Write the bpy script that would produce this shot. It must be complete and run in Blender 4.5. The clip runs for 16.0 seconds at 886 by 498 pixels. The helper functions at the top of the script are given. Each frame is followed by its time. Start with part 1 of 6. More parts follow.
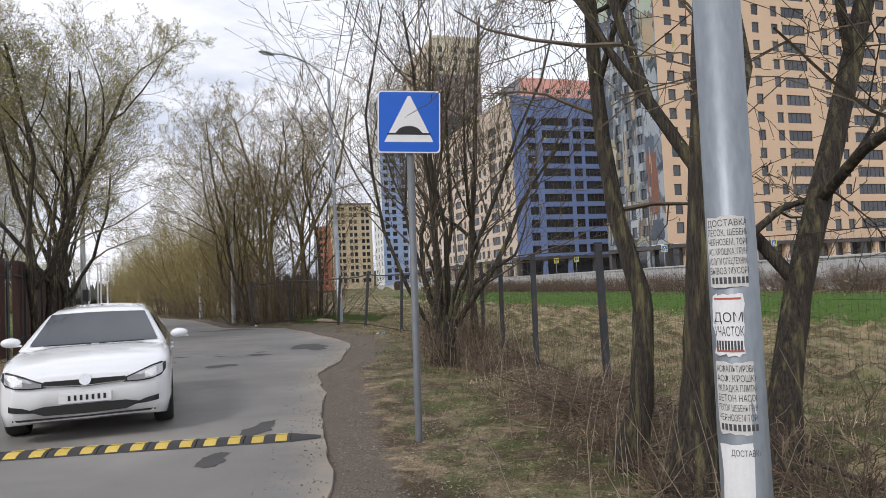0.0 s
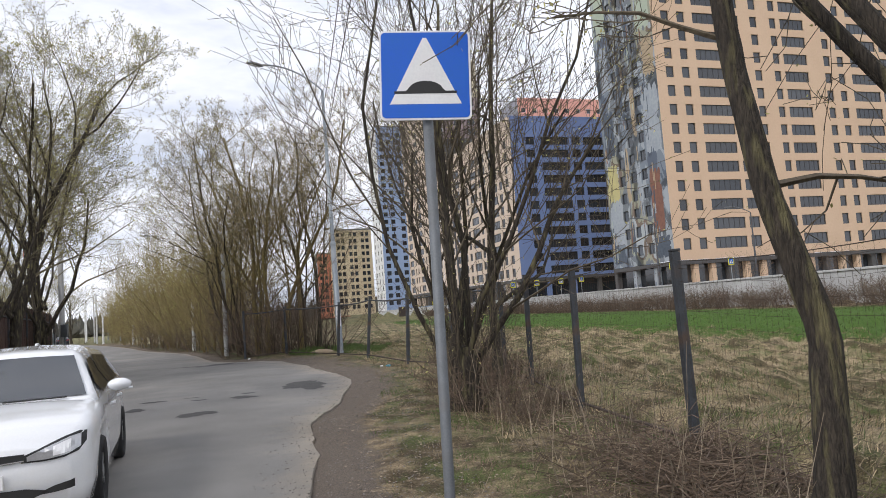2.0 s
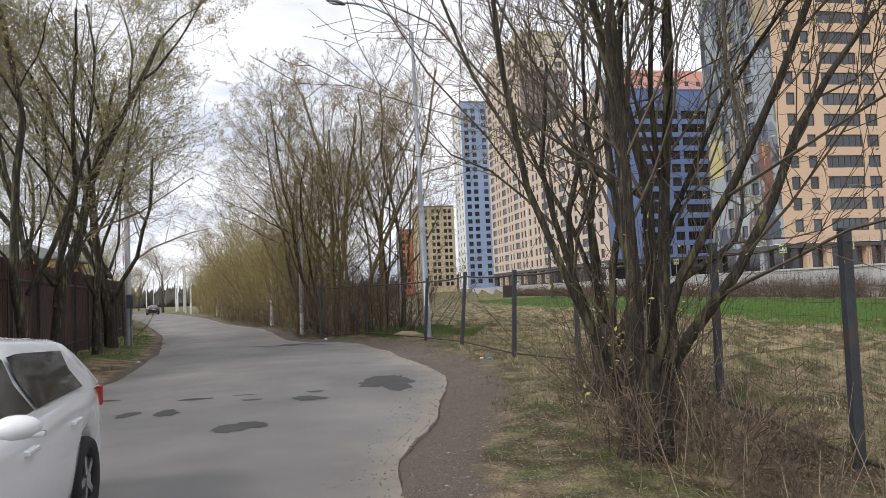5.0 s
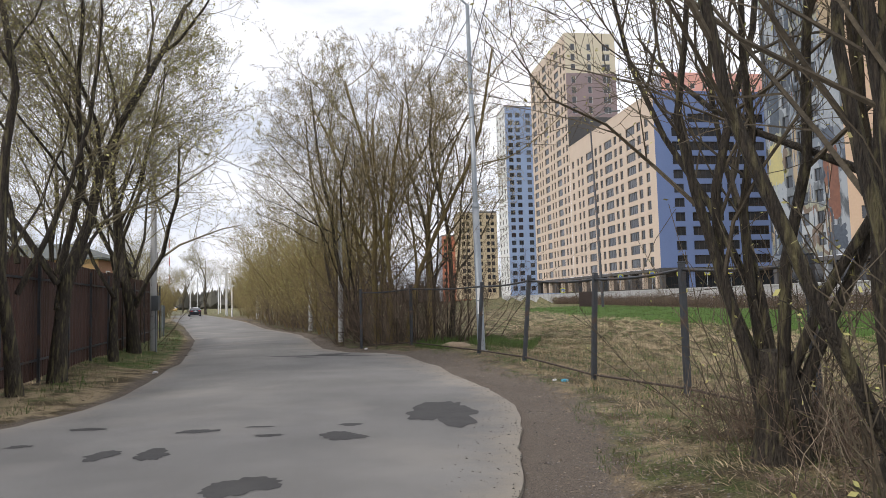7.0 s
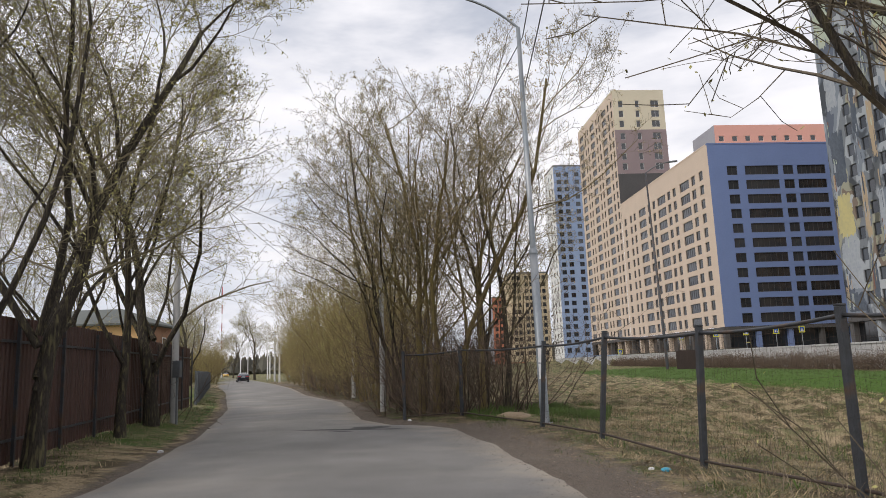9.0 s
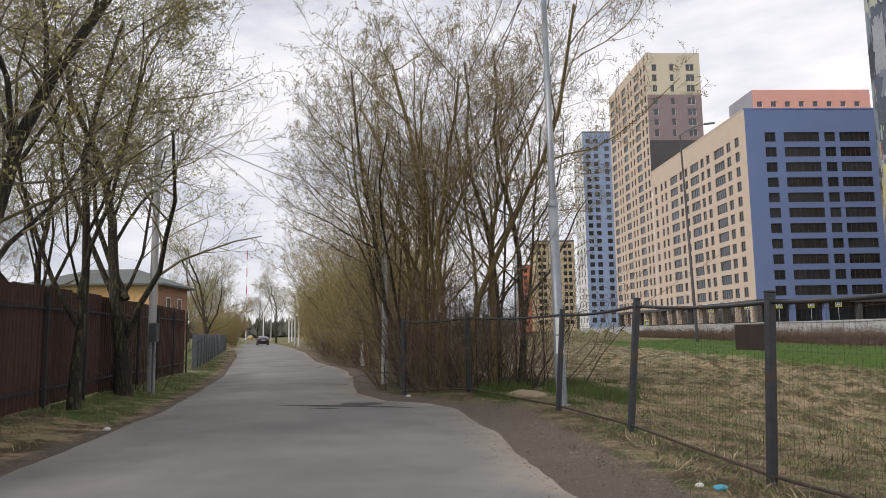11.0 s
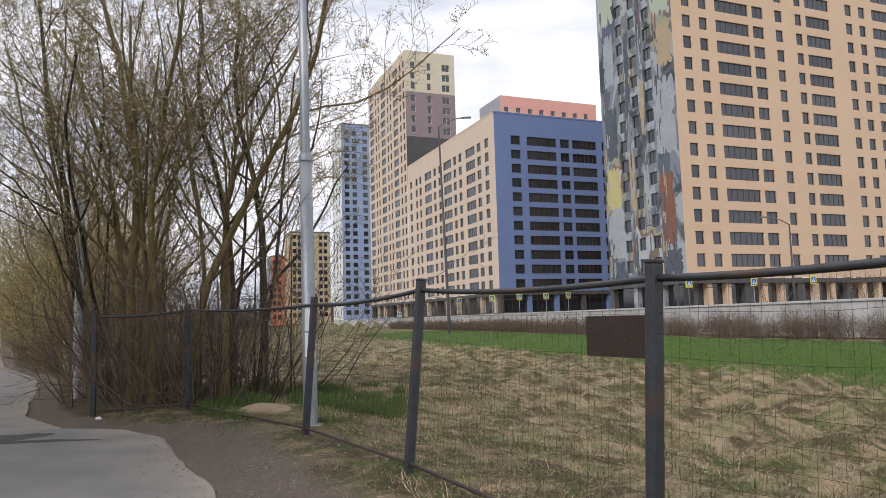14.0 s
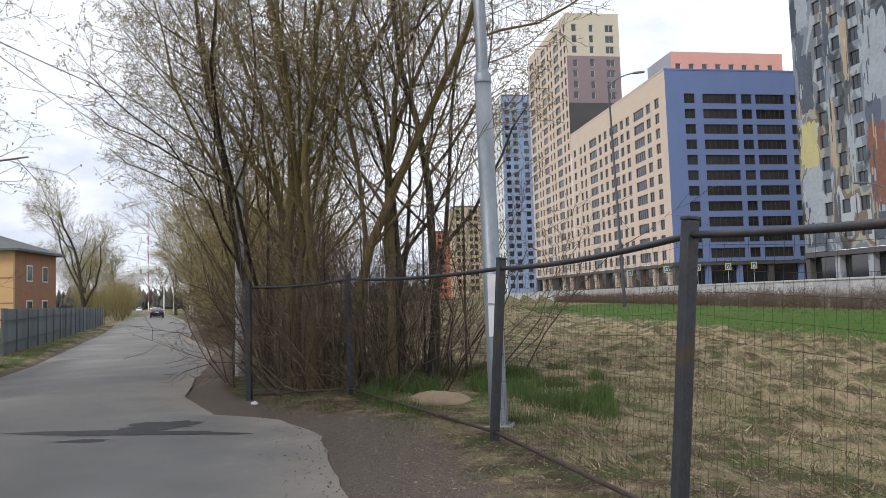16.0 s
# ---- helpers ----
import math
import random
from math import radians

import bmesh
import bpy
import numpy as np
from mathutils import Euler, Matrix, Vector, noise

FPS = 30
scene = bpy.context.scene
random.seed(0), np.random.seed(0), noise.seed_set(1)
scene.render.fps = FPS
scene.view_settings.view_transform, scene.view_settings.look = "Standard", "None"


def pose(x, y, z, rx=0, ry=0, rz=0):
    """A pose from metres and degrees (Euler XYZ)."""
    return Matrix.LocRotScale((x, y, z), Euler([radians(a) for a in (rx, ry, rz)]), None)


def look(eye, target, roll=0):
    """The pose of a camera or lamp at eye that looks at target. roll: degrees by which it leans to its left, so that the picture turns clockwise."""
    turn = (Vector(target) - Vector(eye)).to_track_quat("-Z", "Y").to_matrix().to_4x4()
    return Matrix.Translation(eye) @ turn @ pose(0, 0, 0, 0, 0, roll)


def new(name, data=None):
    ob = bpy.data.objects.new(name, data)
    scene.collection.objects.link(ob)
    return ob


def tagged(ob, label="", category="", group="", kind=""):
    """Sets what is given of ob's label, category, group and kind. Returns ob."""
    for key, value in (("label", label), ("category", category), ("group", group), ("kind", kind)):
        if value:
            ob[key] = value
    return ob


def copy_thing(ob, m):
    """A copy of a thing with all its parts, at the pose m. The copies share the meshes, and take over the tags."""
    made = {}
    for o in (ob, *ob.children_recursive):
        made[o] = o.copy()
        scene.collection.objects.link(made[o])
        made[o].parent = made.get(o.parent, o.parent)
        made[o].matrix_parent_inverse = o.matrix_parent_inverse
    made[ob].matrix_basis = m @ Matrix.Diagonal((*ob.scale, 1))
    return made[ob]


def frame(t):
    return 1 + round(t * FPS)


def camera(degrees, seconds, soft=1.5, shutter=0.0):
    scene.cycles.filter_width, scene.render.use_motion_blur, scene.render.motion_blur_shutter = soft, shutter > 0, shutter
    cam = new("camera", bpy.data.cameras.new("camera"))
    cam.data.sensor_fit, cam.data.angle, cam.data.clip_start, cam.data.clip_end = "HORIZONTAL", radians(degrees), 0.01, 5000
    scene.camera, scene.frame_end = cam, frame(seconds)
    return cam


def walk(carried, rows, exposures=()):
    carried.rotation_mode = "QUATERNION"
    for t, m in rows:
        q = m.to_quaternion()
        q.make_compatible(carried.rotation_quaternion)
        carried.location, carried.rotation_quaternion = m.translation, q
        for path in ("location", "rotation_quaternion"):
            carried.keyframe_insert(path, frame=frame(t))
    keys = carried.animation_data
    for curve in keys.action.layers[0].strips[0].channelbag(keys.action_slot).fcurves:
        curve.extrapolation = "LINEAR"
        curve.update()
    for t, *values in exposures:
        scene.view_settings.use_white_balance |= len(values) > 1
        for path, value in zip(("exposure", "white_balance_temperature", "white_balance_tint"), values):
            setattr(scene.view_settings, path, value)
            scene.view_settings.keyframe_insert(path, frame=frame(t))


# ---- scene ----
cam = camera(64.4, 16.0, soft=0.6)
PATH = [
    (0, (0.098, -0.601, 1.646), (0.088, 1.397, 1.746), -2.7),
    (0.5, (0.062, -0.031, 1.649), (-0.014, 1.965, 1.743), -3.5),
    (1, (-0.031, 0.604, 1.649), (-0.084, 2.602, 1.715), -3.4),
    (1.5, (-0.085, 1.243, 1.672), (-0.153, 3.239, 1.781), -4.3),
    (2, (-0.194, 1.89, 1.689), (-0.201, 3.883, 1.856), -4.2),
    (2.5, (-0.322, 2.549, 1.676), (-0.448, 4.544, 1.745), -3.6),
    (3, (-0.432, 3.208, 1.672), (-0.585, 5.199, 1.794), -3.7),
    (3.5, (-0.527, 3.888, 1.68), (-0.698, 5.88, 1.75), -2.7),
    (4, (-0.682, 4.621, 1.721), (-0.892, 6.605, 1.853), -1.7),
    (4.2, (-0.758, 4.918, 1.728), (-0.973, 6.903, 1.834), -2.4),
    (6.3, (-1.69, 7.953, 1.747), (-1.954, 9.93, 1.896), -2.1),
    (6.5, (-1.77, 8.242, 1.748), (-2.025, 10.222, 1.88), -2.1),
    (7, (-1.948, 8.971, 1.748), (-2.303, 10.934, 1.891), -1.6),
    (7.5, (-2.121, 9.714, 1.737), (-2.489, 11.67, 1.934), -2.5),
    (8, (-2.286, 10.457, 1.735), (-2.71, 12.4, 1.955), -1.9),
    (8.5, (-2.474, 11.211, 1.735), (-2.913, 13.145, 1.992), -1.7),
    (8.7, (-2.521, 11.508, 1.734), (-2.978, 13.428, 2.059), -1.9),
    (10.8, (-2.761, 14.556, 1.787), (-3.348, 16.451, 2.037), -1.1),
    (11, (-2.762, 14.843, 1.79), (-3.323, 16.749, 2.024), -0.9),
    (11.5, (-2.788, 15.549, 1.785), (-3.138, 17.513, 1.918), -0.2),
    (12, (-2.819, 16.219, 1.794), (-3.082, 18.196, 1.94), -0.6),
    (12.5, (-2.887, 16.859, 1.806), (-3.124, 18.84, 1.939), -1.2),
    (13, (-2.972, 17.51, 1.837), (-3.135, 19.494, 2.025), -1.7),
    (13.5, (-3.084, 18.133, 1.844), (-3.143, 20.124, 2.03), -0.9),
    (14, (-3.206, 18.794, 1.83), (-3.088, 20.78, 2.028), -1.6),
    (14.5, (-3.312, 19.496, 1.825), (-3.281, 21.489, 1.983), -0.8),
    (15, (-3.47, 20.243, 1.839), (-3.421, 22.238, 1.972), -1.2),
    (15.5, (-3.632, 21.011, 1.84), (-3.82, 22.999, 1.949), -1.3),
    (16, (-3.852, 21.751, 1.789), (-4.193, 23.717, 1.926), -1.8),
]
walk(cam, [(t, look(eye, aim, roll)) for t, eye, aim, roll in PATH],
     exposures=[(0.0, 0.03, 6300, 12), (1.5, 0.13, 6300, 12), (2.5, 0.03, 6250, 11.5), (4.0, 0.10, 6350, 11.5), (6.5, 0.13, 6400, 12.5), (7.3, 0.10, 6450, 11.5), (8.5, -0.08, 6600, 12), (11.0, -0.10, 6600, 13), (12.5, -0.05, 6550, 13), (13.5, -0.02, 6450, 13.5), (14.0, 0.06, 6400, 13.5), (14.5, 0.10, 6300, 13.5), (15.5, 0.20, 6200, 11), (16.0, 0.10, 6200, 11)])

# ---- world, sun ----
world = bpy.data.worlds.new("sky_world")
scene.world = world
world.use_nodes = True
wn, wl = world.node_tree.nodes, world.node_tree.links
wn.clear()
w_out = wn.new("ShaderNodeOutputWorld")
w_bg = wn.new("ShaderNodeBackground")
w_sky = wn.new("ShaderNodeTexSky")
w_sky.sky_type, w_sky.sun_disc = "NISHITA", False
SUN_EL, SUN_AZ = 40.0, 218.0
w_sky.sun_elevation, w_sky.sun_rotation = radians(SUN_EL), radians(SUN_AZ)
w_co = wn.new("ShaderNodeTexCoord")
w_map = wn.new("ShaderNodeMapping")
w_map.inputs["Scale"].default_value = (1.0, 1.0, 3.2)
w_n1 = wn.new("ShaderNodeTexNoise")
w_n1.inputs["Scale"].default_value, w_n1.inputs["Detail"].default_value, w_n1.inputs["Roughness"].default_value = 2.3, 6, 0.55
w_r1 = wn.new("ShaderNodeValToRGB")
w_r1.color_ramp.elements[0].position, w_r1.color_ramp.elements[0].color = 0.37, (0.73, 0.78, 0.885, 1)
w_r1.color_ramp.elements[1].position, w_r1.color_ramp.elements[1].color = 0.60, (1.24, 1.245, 1.29, 1)
w_r2 = wn.new("ShaderNodeValToRGB")
w_r2.color_ramp.elements[0].position, w_r2.color_ramp.elements[0].color = 0.30, (0.75, 0.75, 0.75, 1)
w_r2.color_ramp.elements[1].position, w_r2.color_ramp.elements[1].color = 0.48, (1, 1, 1, 1)
w_mul = wn.new("ShaderNodeMix")
w_mul.data_type, w_mul.blend_type = "RGBA", "MULTIPLY"
w_mul.inputs["Factor"].default_value = 1
w_mul.inputs["B"].default_value = (0.13, 0.13, 0.13, 1)
w_mix = wn.new("ShaderNodeMix")
w_mix.data_type = "RGBA"
wl.new(w_co.outputs["Generated"], w_map.inputs["Vector"])
wl.new(w_map.outputs["Vector"], w_n1.inputs["Vector"])
wl.new(w_n1.outputs["Fac"], w_r1.inputs["Fac"])
wl.new(w_n1.outputs["Fac"], w_r2.inputs["Fac"])
wl.new(w_sky.outputs["Color"], w_mul.inputs["A"])
wl.new(w_r2.outputs["Color"], w_mix.inputs["Factor"])
wl.new(w_mul.outputs["Result"], w_mix.inputs["A"])
wl.new(w_r1.outputs["Color"], w_mix.inputs["B"])
wl.new(w_mix.outputs["Result"], w_bg.inputs["Color"])
w_bg.inputs["Strength"].default_value = 0.90
wl.new(w_bg.outputs["Background"], w_out.inputs["Surface"])

sun = new("sun", bpy.data.lights.new("sun", "SUN"))
sun.data.energy, sun.data.angle, sun.data.color = 1.65, radians(14), (1.0, 0.945, 0.87)
_az, _el = radians(SUN_AZ), radians(SUN_EL)
SUN_DIR = Vector((math.sin(_az) * math.cos(_el), math.cos(_az) * math.cos(_el), math.sin(_el)))
sun.matrix_world = look(SUN_DIR * 50, (0, 0, 0))

# ---- materials ----


def mat(name, c1, c2=None, scale=8.0, rough=0.8, bump=0.0, metal=0.0, fine=60.0, spec=0.5, rand=0.0, stretch=(1, 1, 1), c3=None, coat=0.0):
    """Two colours mixed by a large and a fine noise, with bump; c3: stains."""
    m = bpy.data.materials.new(name)
    m.use_nodes = True
    n, l = m.node_tree.nodes, m.node_tree.links
    b = n["Principled BSDF"]
    b.inputs["Roughness"].default_value, b.inputs["Metallic"].default_value = rough, metal
    b.inputs["Specular IOR Level"].default_value = spec
    b.inputs["Coat Weight"].default_value = coat
    c2 = c2 or tuple(x * 0.75 for x in c1)
    co, mp = n.new("ShaderNodeTexCoord"), n.new("ShaderNodeMapping")
    mp.inputs["Scale"].default_value = stretch
    l.new(co.outputs["Object"], mp.inputs["Vector"])
    big, small = n.new("ShaderNodeTexNoise"), n.new("ShaderNodeTexNoise")
    big.inputs["Scale"].default_value, big.inputs["Detail"].default_value = scale, 5
    small.inputs["Scale"].default_value, small.inputs["Detail"].default_value = fine, 3
    l.new(mp.outputs["Vector"], big.inputs["Vector"]), l.new(mp.outputs["Vector"], small.inputs["Vector"])
    add = n.new("ShaderNodeMath")
    add.operation = "ADD"
    l.new(big.outputs["Fac"], add.inputs[0]), l.new(small.outputs["Fac"], add.inputs[1])
    half = n.new("ShaderNodeMapRange")
    half.inputs["From Min"].default_value, half.inputs["From Max"].default_value = 0.7, 1.3
    l.new(add.outputs[0], half.inputs["Value"])
    mix = n.new("ShaderNodeMix")
    mix.data_type = "RGBA"
    mix.inputs["A"].default_value, mix.inputs["B"].default_value = (*c1, 1), (*c2, 1)
    l.new(half.outputs["Result"], mix.inputs["Factor"])
    out = mix.outputs["Result"]
    if c3:
        st = n.new("ShaderNodeTexNoise")
        st.inputs["Scale"].default_value, st.inputs["Detail"].default_value = scale * 0.37, 6
        l.new(mp.outputs["Vector"], st.inputs["Vector"])
        rg = n.new("ShaderNodeMapRange")
        rg.inputs["From Min"].default_value, rg.inputs["From Max"].default_value = 0.52, 0.68
        l.new(st.outputs["Fac"], rg.inputs["Value"])
        mx = n.new("ShaderNodeMix")
        mx.data_type = "RGBA"
        mx.inputs["B"].default_value = (*c3, 1)
        l.new(out, mx.inputs["A"]), l.new(rg.outputs["Result"], mx.inputs["Factor"])
        out = mx.outputs["Result"]
    if rand:
        oi, hv, mr = n.new("ShaderNodeObjectInfo"), n.new("ShaderNodeHueSaturation"), n.new("ShaderNodeMapRange")
        mr.inputs["To Min"].default_value, mr.inputs["To Max"].default_value = 1 - rand, 1 + rand
        l.new(oi.outputs["Random"], mr.inputs["Value"]), l.new(mr.outputs["Result"], hv.inputs["Value"])
        l.new(out, hv.inputs["Color"])
        out = hv.outputs["Color"]
    l.new(out, b.inputs["Base Color"])
    if bump:
        bp = n.new("ShaderNodeBump")
        bp.inputs["Strength"].default_value, bp.inputs["Distance"].default_value = min(1, bump), 0.04 if bump >= 0.9 else 0.02
        l.new(add.outputs[0], bp.inputs["Height"]), l.new(bp.outputs["Normal"], b.inputs["Normal"])
    return m


def island(m, dark, light):
    """Varies a material from piece to piece of one mesh."""
    n, l = m.node_tree.nodes, m.node_tree.links
    b = n["Principled BSDF"]
    src = b.inputs["Base Color"].links[0].from_socket
    ge, mr, hv = n.new("ShaderNodeNewGeometry"), n.new("ShaderNodeMapRange"), n.new("ShaderNodeHueSaturation")
    mr.inputs["To Min"].default_value, mr.inputs["To Max"].default_value = dark, light
    l.new(ge.outputs["Random Per Island"], mr.inputs["Value"]), l.new(mr.outputs["Result"], hv.inputs["Value"])
    l.new(src, hv.inputs["Color"]), l.new(hv.outputs["Color"], b.inputs["Base Color"])
    return m


M = dict(
    asphalt=mat("asphalt", (0.24, 0.231, 0.217), (0.195, 0.187, 0.176), 0.9, 0.85, 0.5, fine=160, c3=(0.29, 0.27, 0.245)),
    wet=mat("wet_asphalt", (0.075, 0.072, 0.069), (0.048, 0.046, 0.045), 3, 0.85, 0.2, fine=70),
    bark=mat("bark", (0.080, 0.064, 0.047), (0.016, 0.013, 0.010), 11, 0.95, 1.0, fine=26, stretch=(4, 4, 0.5), c3=(0.17, 0.15, 0.075)),
    moss=mat("mossy_bark", (0.25, 0.19, 0.075), (0.09, 0.068, 0.036), 4, 0.95, 0.9, fine=28, stretch=(3, 3, 0.6), c3=(0.19, 0.15, 0.05)),
    twig=island(mat("twig", (0.265, 0.228, 0.135), (0.145, 0.12, 0.075), 3, 0.9, 0.2, fine=20), 0.7, 1.3),
    palestem=island(mat("grey_dead_stem", (0.36, 0.30, 0.22), (0.17, 0.13, 0.09), 3, 0.9, fine=20), 0.45, 1.3),
    ntwig=island(mat("dark_twig", (0.13, 0.105, 0.07), (0.06, 0.048, 0.034), 5, 0.9, 0.3, fine=40), 0.7, 1.3),
    stubble=island(mat("brown_stubble", (0.27, 0.21, 0.12), (0.125, 0.105, 0.05), 1.4, 0.9, fine=9), 0.5, 1.4),
    gtwig=island(mat("grove_twig", (0.24, 0.195, 0.105), (0.13, 0.105, 0.06), 2, 0.9, 0.2, fine=20), 0.65, 1.35),
    wtwig=island(mat("willow_twig", (0.34, 0.27, 0.12), (0.21, 0.165, 0.08), 2, 0.9, 0.2, fine=20), 0.65, 1.35),
    bud=island(mat("bud", (0.46, 0.44, 0.15), (0.36, 0.32, 0.13), 3, 0.7, fine=20), 0.6, 1.3),
    budr=island(mat("catkin", (0.52, 0.44, 0.25), (0.40, 0.32, 0.18), 3, 0.7, fine=20), 0.6, 1.3),
    straw=island(mat("dry_grass", (0.63, 0.50, 0.32), (0.31, 0.235, 0.13), 1.1, 0.9, fine=9), 0.40, 1.25),
    green=island(mat("green_grass", (0.095, 0.16, 0.032), (0.07, 0.105, 0.025), 0.8, 0.8, fine=9), 0.6, 1.3),
    oldstraw=island(mat("weathered_grass", (0.40, 0.315, 0.20), (0.19, 0.145, 0.085), 1.1, 0.9, fine=9), 0.40, 1.25),
    brush=island(mat("dry_stem", (0.175, 0.125, 0.088), (0.08, 0.058, 0.042), 2, 0.9, fine=20), 0.45, 1.5),
    litter=island(mat("litter", (0.36, 0.295, 0.215), (0.17, 0.125, 0.085), 3, 0.9, fine=30), 0.5, 1.35),
    stone=island(mat("pebble", (0.22, 0.20, 0.18), (0.13, 0.115, 0.10), 9, 0.9, fine=60), 0.6, 1.5),
    galv=mat("galvanised_steel", (0.29, 0.32, 0.345), (0.21, 0.235, 0.26), 5, 0.5, 0.06, 0.5, fine=45, c3=(0.44, 0.45, 0.46), stretch=(1, 1, .3)),
    greypaint=mat("grey_painted_steel", (0.17, 0.185, 0.20), (0.125, 0.135, 0.145), 9, 0.6, 0.1, 0.2, fine=80, c3=(0.15, 0.15, 0.15)),
    darksteel=mat("dark_painted_steel", (0.068, 0.075, 0.087), (0.042, 0.045, 0.05), 8, 0.55, 0.25, 0.3, fine=60, c3=(0.10, 0.065, 0.045)),
    wire=mat("rusty_wire", (0.09, 0.065, 0.05), (0.05, 0.04, 0.035), 8, 0.8, 0, 0.4),
    rust=mat("rusty_bar", (0.10, 0.07, 0.055), (0.05, 0.04, 0.035), 8, 0.85, 0.3, 0.2),
    brown=mat("brown_profiled_sheet", (0.075, 0.032, 0.021), (0.052, 0.024, 0.017), 1.5, 0.55, 0.05, rand=0.12),
    bluegrey=mat("blue_grey_profiled_sheet", (0.22, 0.26, 0.29), (0.16, 0.19, 0.21), 1.5, 0.5, 0.05, rand=0.2),
    concrete=mat("concrete", (0.50, 0.50, 0.49), (0.40, 0.40, 0.39), 2, 0.9, 0.3, fine=30, rand=0.1),
    white=mat("white_paint", (0.78, 0.78, 0.77), (0.68, 0.68, 0.67), 6, 0.5, 0.03),
    signblue=mat("blue_sign_film", (0.005, 0.105, 0.60), (0.007, 0.115, 0.54), 5, 0.35, 0.0),
    signwhite=mat("white_sign_film", (0.80, 0.80, 0.80), (0.72, 0.72, 0.73), 7, 0.4, 0.0),
    black=mat("black_film", (0.018, 0.018, 0.018), (0.012, 0.012, 0.012), 7, 0.5, 0.0),
    rubber=mat("black_rubber", (0.032, 0.032, 0.034), (0.05, 0.048, 0.045), 6, 0.85, 0.4, fine=60),
    yellow=mat("yellow_rubber", (0.62, 0.45, 0.08), (0.50, 0.36, 0.08), 10, 0.7, 0.2, rand=0.12),
    paper=mat("paper", (0.66, 0.65, 0.62), (0.54, 0.53, 0.51), 12, 0.85, 0.1),
    ink=mat("ink", (0.05, 0.05, 0.055), (0.09, 0.09, 0.09), 30, 0.8, 0.0),
    redink=mat("red_ink", (0.45, 0.10, 0.07), (0.40, 0.12, 0.09), 20, 0.8, 0.0),
    glass=mat("window_glass", (0.035, 0.042, 0.05), (0.02, 0.022, 0.026), 0.3, 0.08, 0.0, spec=0.6, rand=0.5),
    wframe=mat("dark_window_frame", (0.06, 0.06, 0.065), (0.05, 0.05, 0.05), 4, 0.5),
    beige=mat("beige_facade", (0.62, 0.505, 0.41), (0.56, 0.455, 0.365), 0.35, 0.85, 0.05, fine=3),
    bluewall=mat("blue_facade", (0.175, 0.245, 0.46), (0.155, 0.22, 0.42), 0.25, 0.85, 0.05, fine=3),
    pink=mat("salmon_facade", (0.80, 0.42, 0.35), (0.74, 0.39, 0.32), 0.3, 0.85, 0.05, fine=3),
    greywall=mat("grey_facade", (0.36, 0.36, 0.40), (0.30, 0.30, 0.34), 0.3, 0.85, 0.05, fine=3),
    palewall=mat("pale_blue_facade", (0.30, 0.39, 0.57), (0.25, 0.33, 0.50), 0.2, 0.85, 0.05, fine=3),
    yellowwall=mat("yellow_facade", (0.60, 0.50, 0.34), (0.54, 0.44, 0.29), 0.2, 0.85, 0.05, fine=3),
    orangewall=mat("orange_facade", (0.67, 0.495, 0.35), (0.61, 0.44, 0.305), 0.2, 0.85, 0.05, fine=3),
    purplewall=mat("purple_grey_facade", (0.30, 0.235, 0.235), (0.26, 0.205, 0.21), 0.3, 0.85, 0.05, fine=3),
    creamwall=mat("cream_facade", (0.66, 0.60, 0.46), (0.60, 0.54, 0.41), 0.3, 0.85, 0.05, fine=3),
    redwall=mat("red_facade", (0.55, 0.21, 0.13), (0.48, 0.18, 0.11), 0.2, 0.85, 0.05, fine=3),
    darkwall=mat("dark_facade", (0.10, 0.095, 0.095), (0.07, 0.07, 0.07), 0.2, 0.8, 0.05, fine=3),
    roofing=mat("roofing", (0.16, 0.16, 0.17), (0.12, 0.12, 0.12), 1, 0.9, 0.1),
    greenroof=mat("grey_green_roofing", (0.13, 0.14, 0.13), (0.10, 0.11, 0.10), 1, 0.8, 0.1),
    housewall=mat("ochre_siding", (0.66, 0.42, 0.20), (0.60, 0.37, 0.17), 0.8, 0.8, 0.1),
    housebrick=mat("brown_brick", (0.34, 0.19, 0.11), (0.28, 0.15, 0.09), 1.2, 0.9, 0.2),
    yellowsign=mat("yellow_green_film", (0.72, 0.72, 0.05), (0.66, 0.66, 0.05), 6, 0.5),
    cyan=mat("cyan_plastic_bag", (0.03, 0.40, 0.58), (0.05, 0.30, 0.45), 9, 0.35, 0.5),
    carwhite=mat("white_car_paint", (0.80, 0.81, 0.82), (0.76, 0.77, 0.78), 2, 0.25, 0, coat=1.0),
    carblue=mat("dark_blue_car_paint", (0.022, 0.028, 0.05), (0.018, 0.022, 0.04), 2, 0.25, 0.0, 0.4, coat=1.0),
    caryellow=mat("yellow_car_paint", (0.75, 0.50, 0.12), (0.70, 0.45, 0.10), 2, 0.3, 0, coat=1.0),
    carglass=mat("car_glass", (0.03, 0.035, 0.04), (0.02, 0.022, 0.025), 2, 0.05, 0, spec=0.7),
    tyre=mat("tyre_rubber", (0.02, 0.02, 0.02), (0.03, 0.03, 0.03), 9, 0.9, 0.2),
    rim=mat("alloy", (0.55, 0.55, 0.56), (0.45, 0.45, 0.46), 9, 0.3, 0, 0.9),
    chrome=mat("chrome", (0.75, 0.75, 0.76), (0.7, 0.7, 0.7), 9, 0.12, 0, 1.0),
    redlens=mat("red_lens", (0.42, 0.02, 0.02), (0.35, 0.015, 0.015), 9, 0.15, 0, spec=0.7),
    lens=mat("headlight_lens", (0.72, 0.74, 0.76), (0.5, 0.52, 0.55), 25, 0.12, 0, 0.0, spec=0.7),
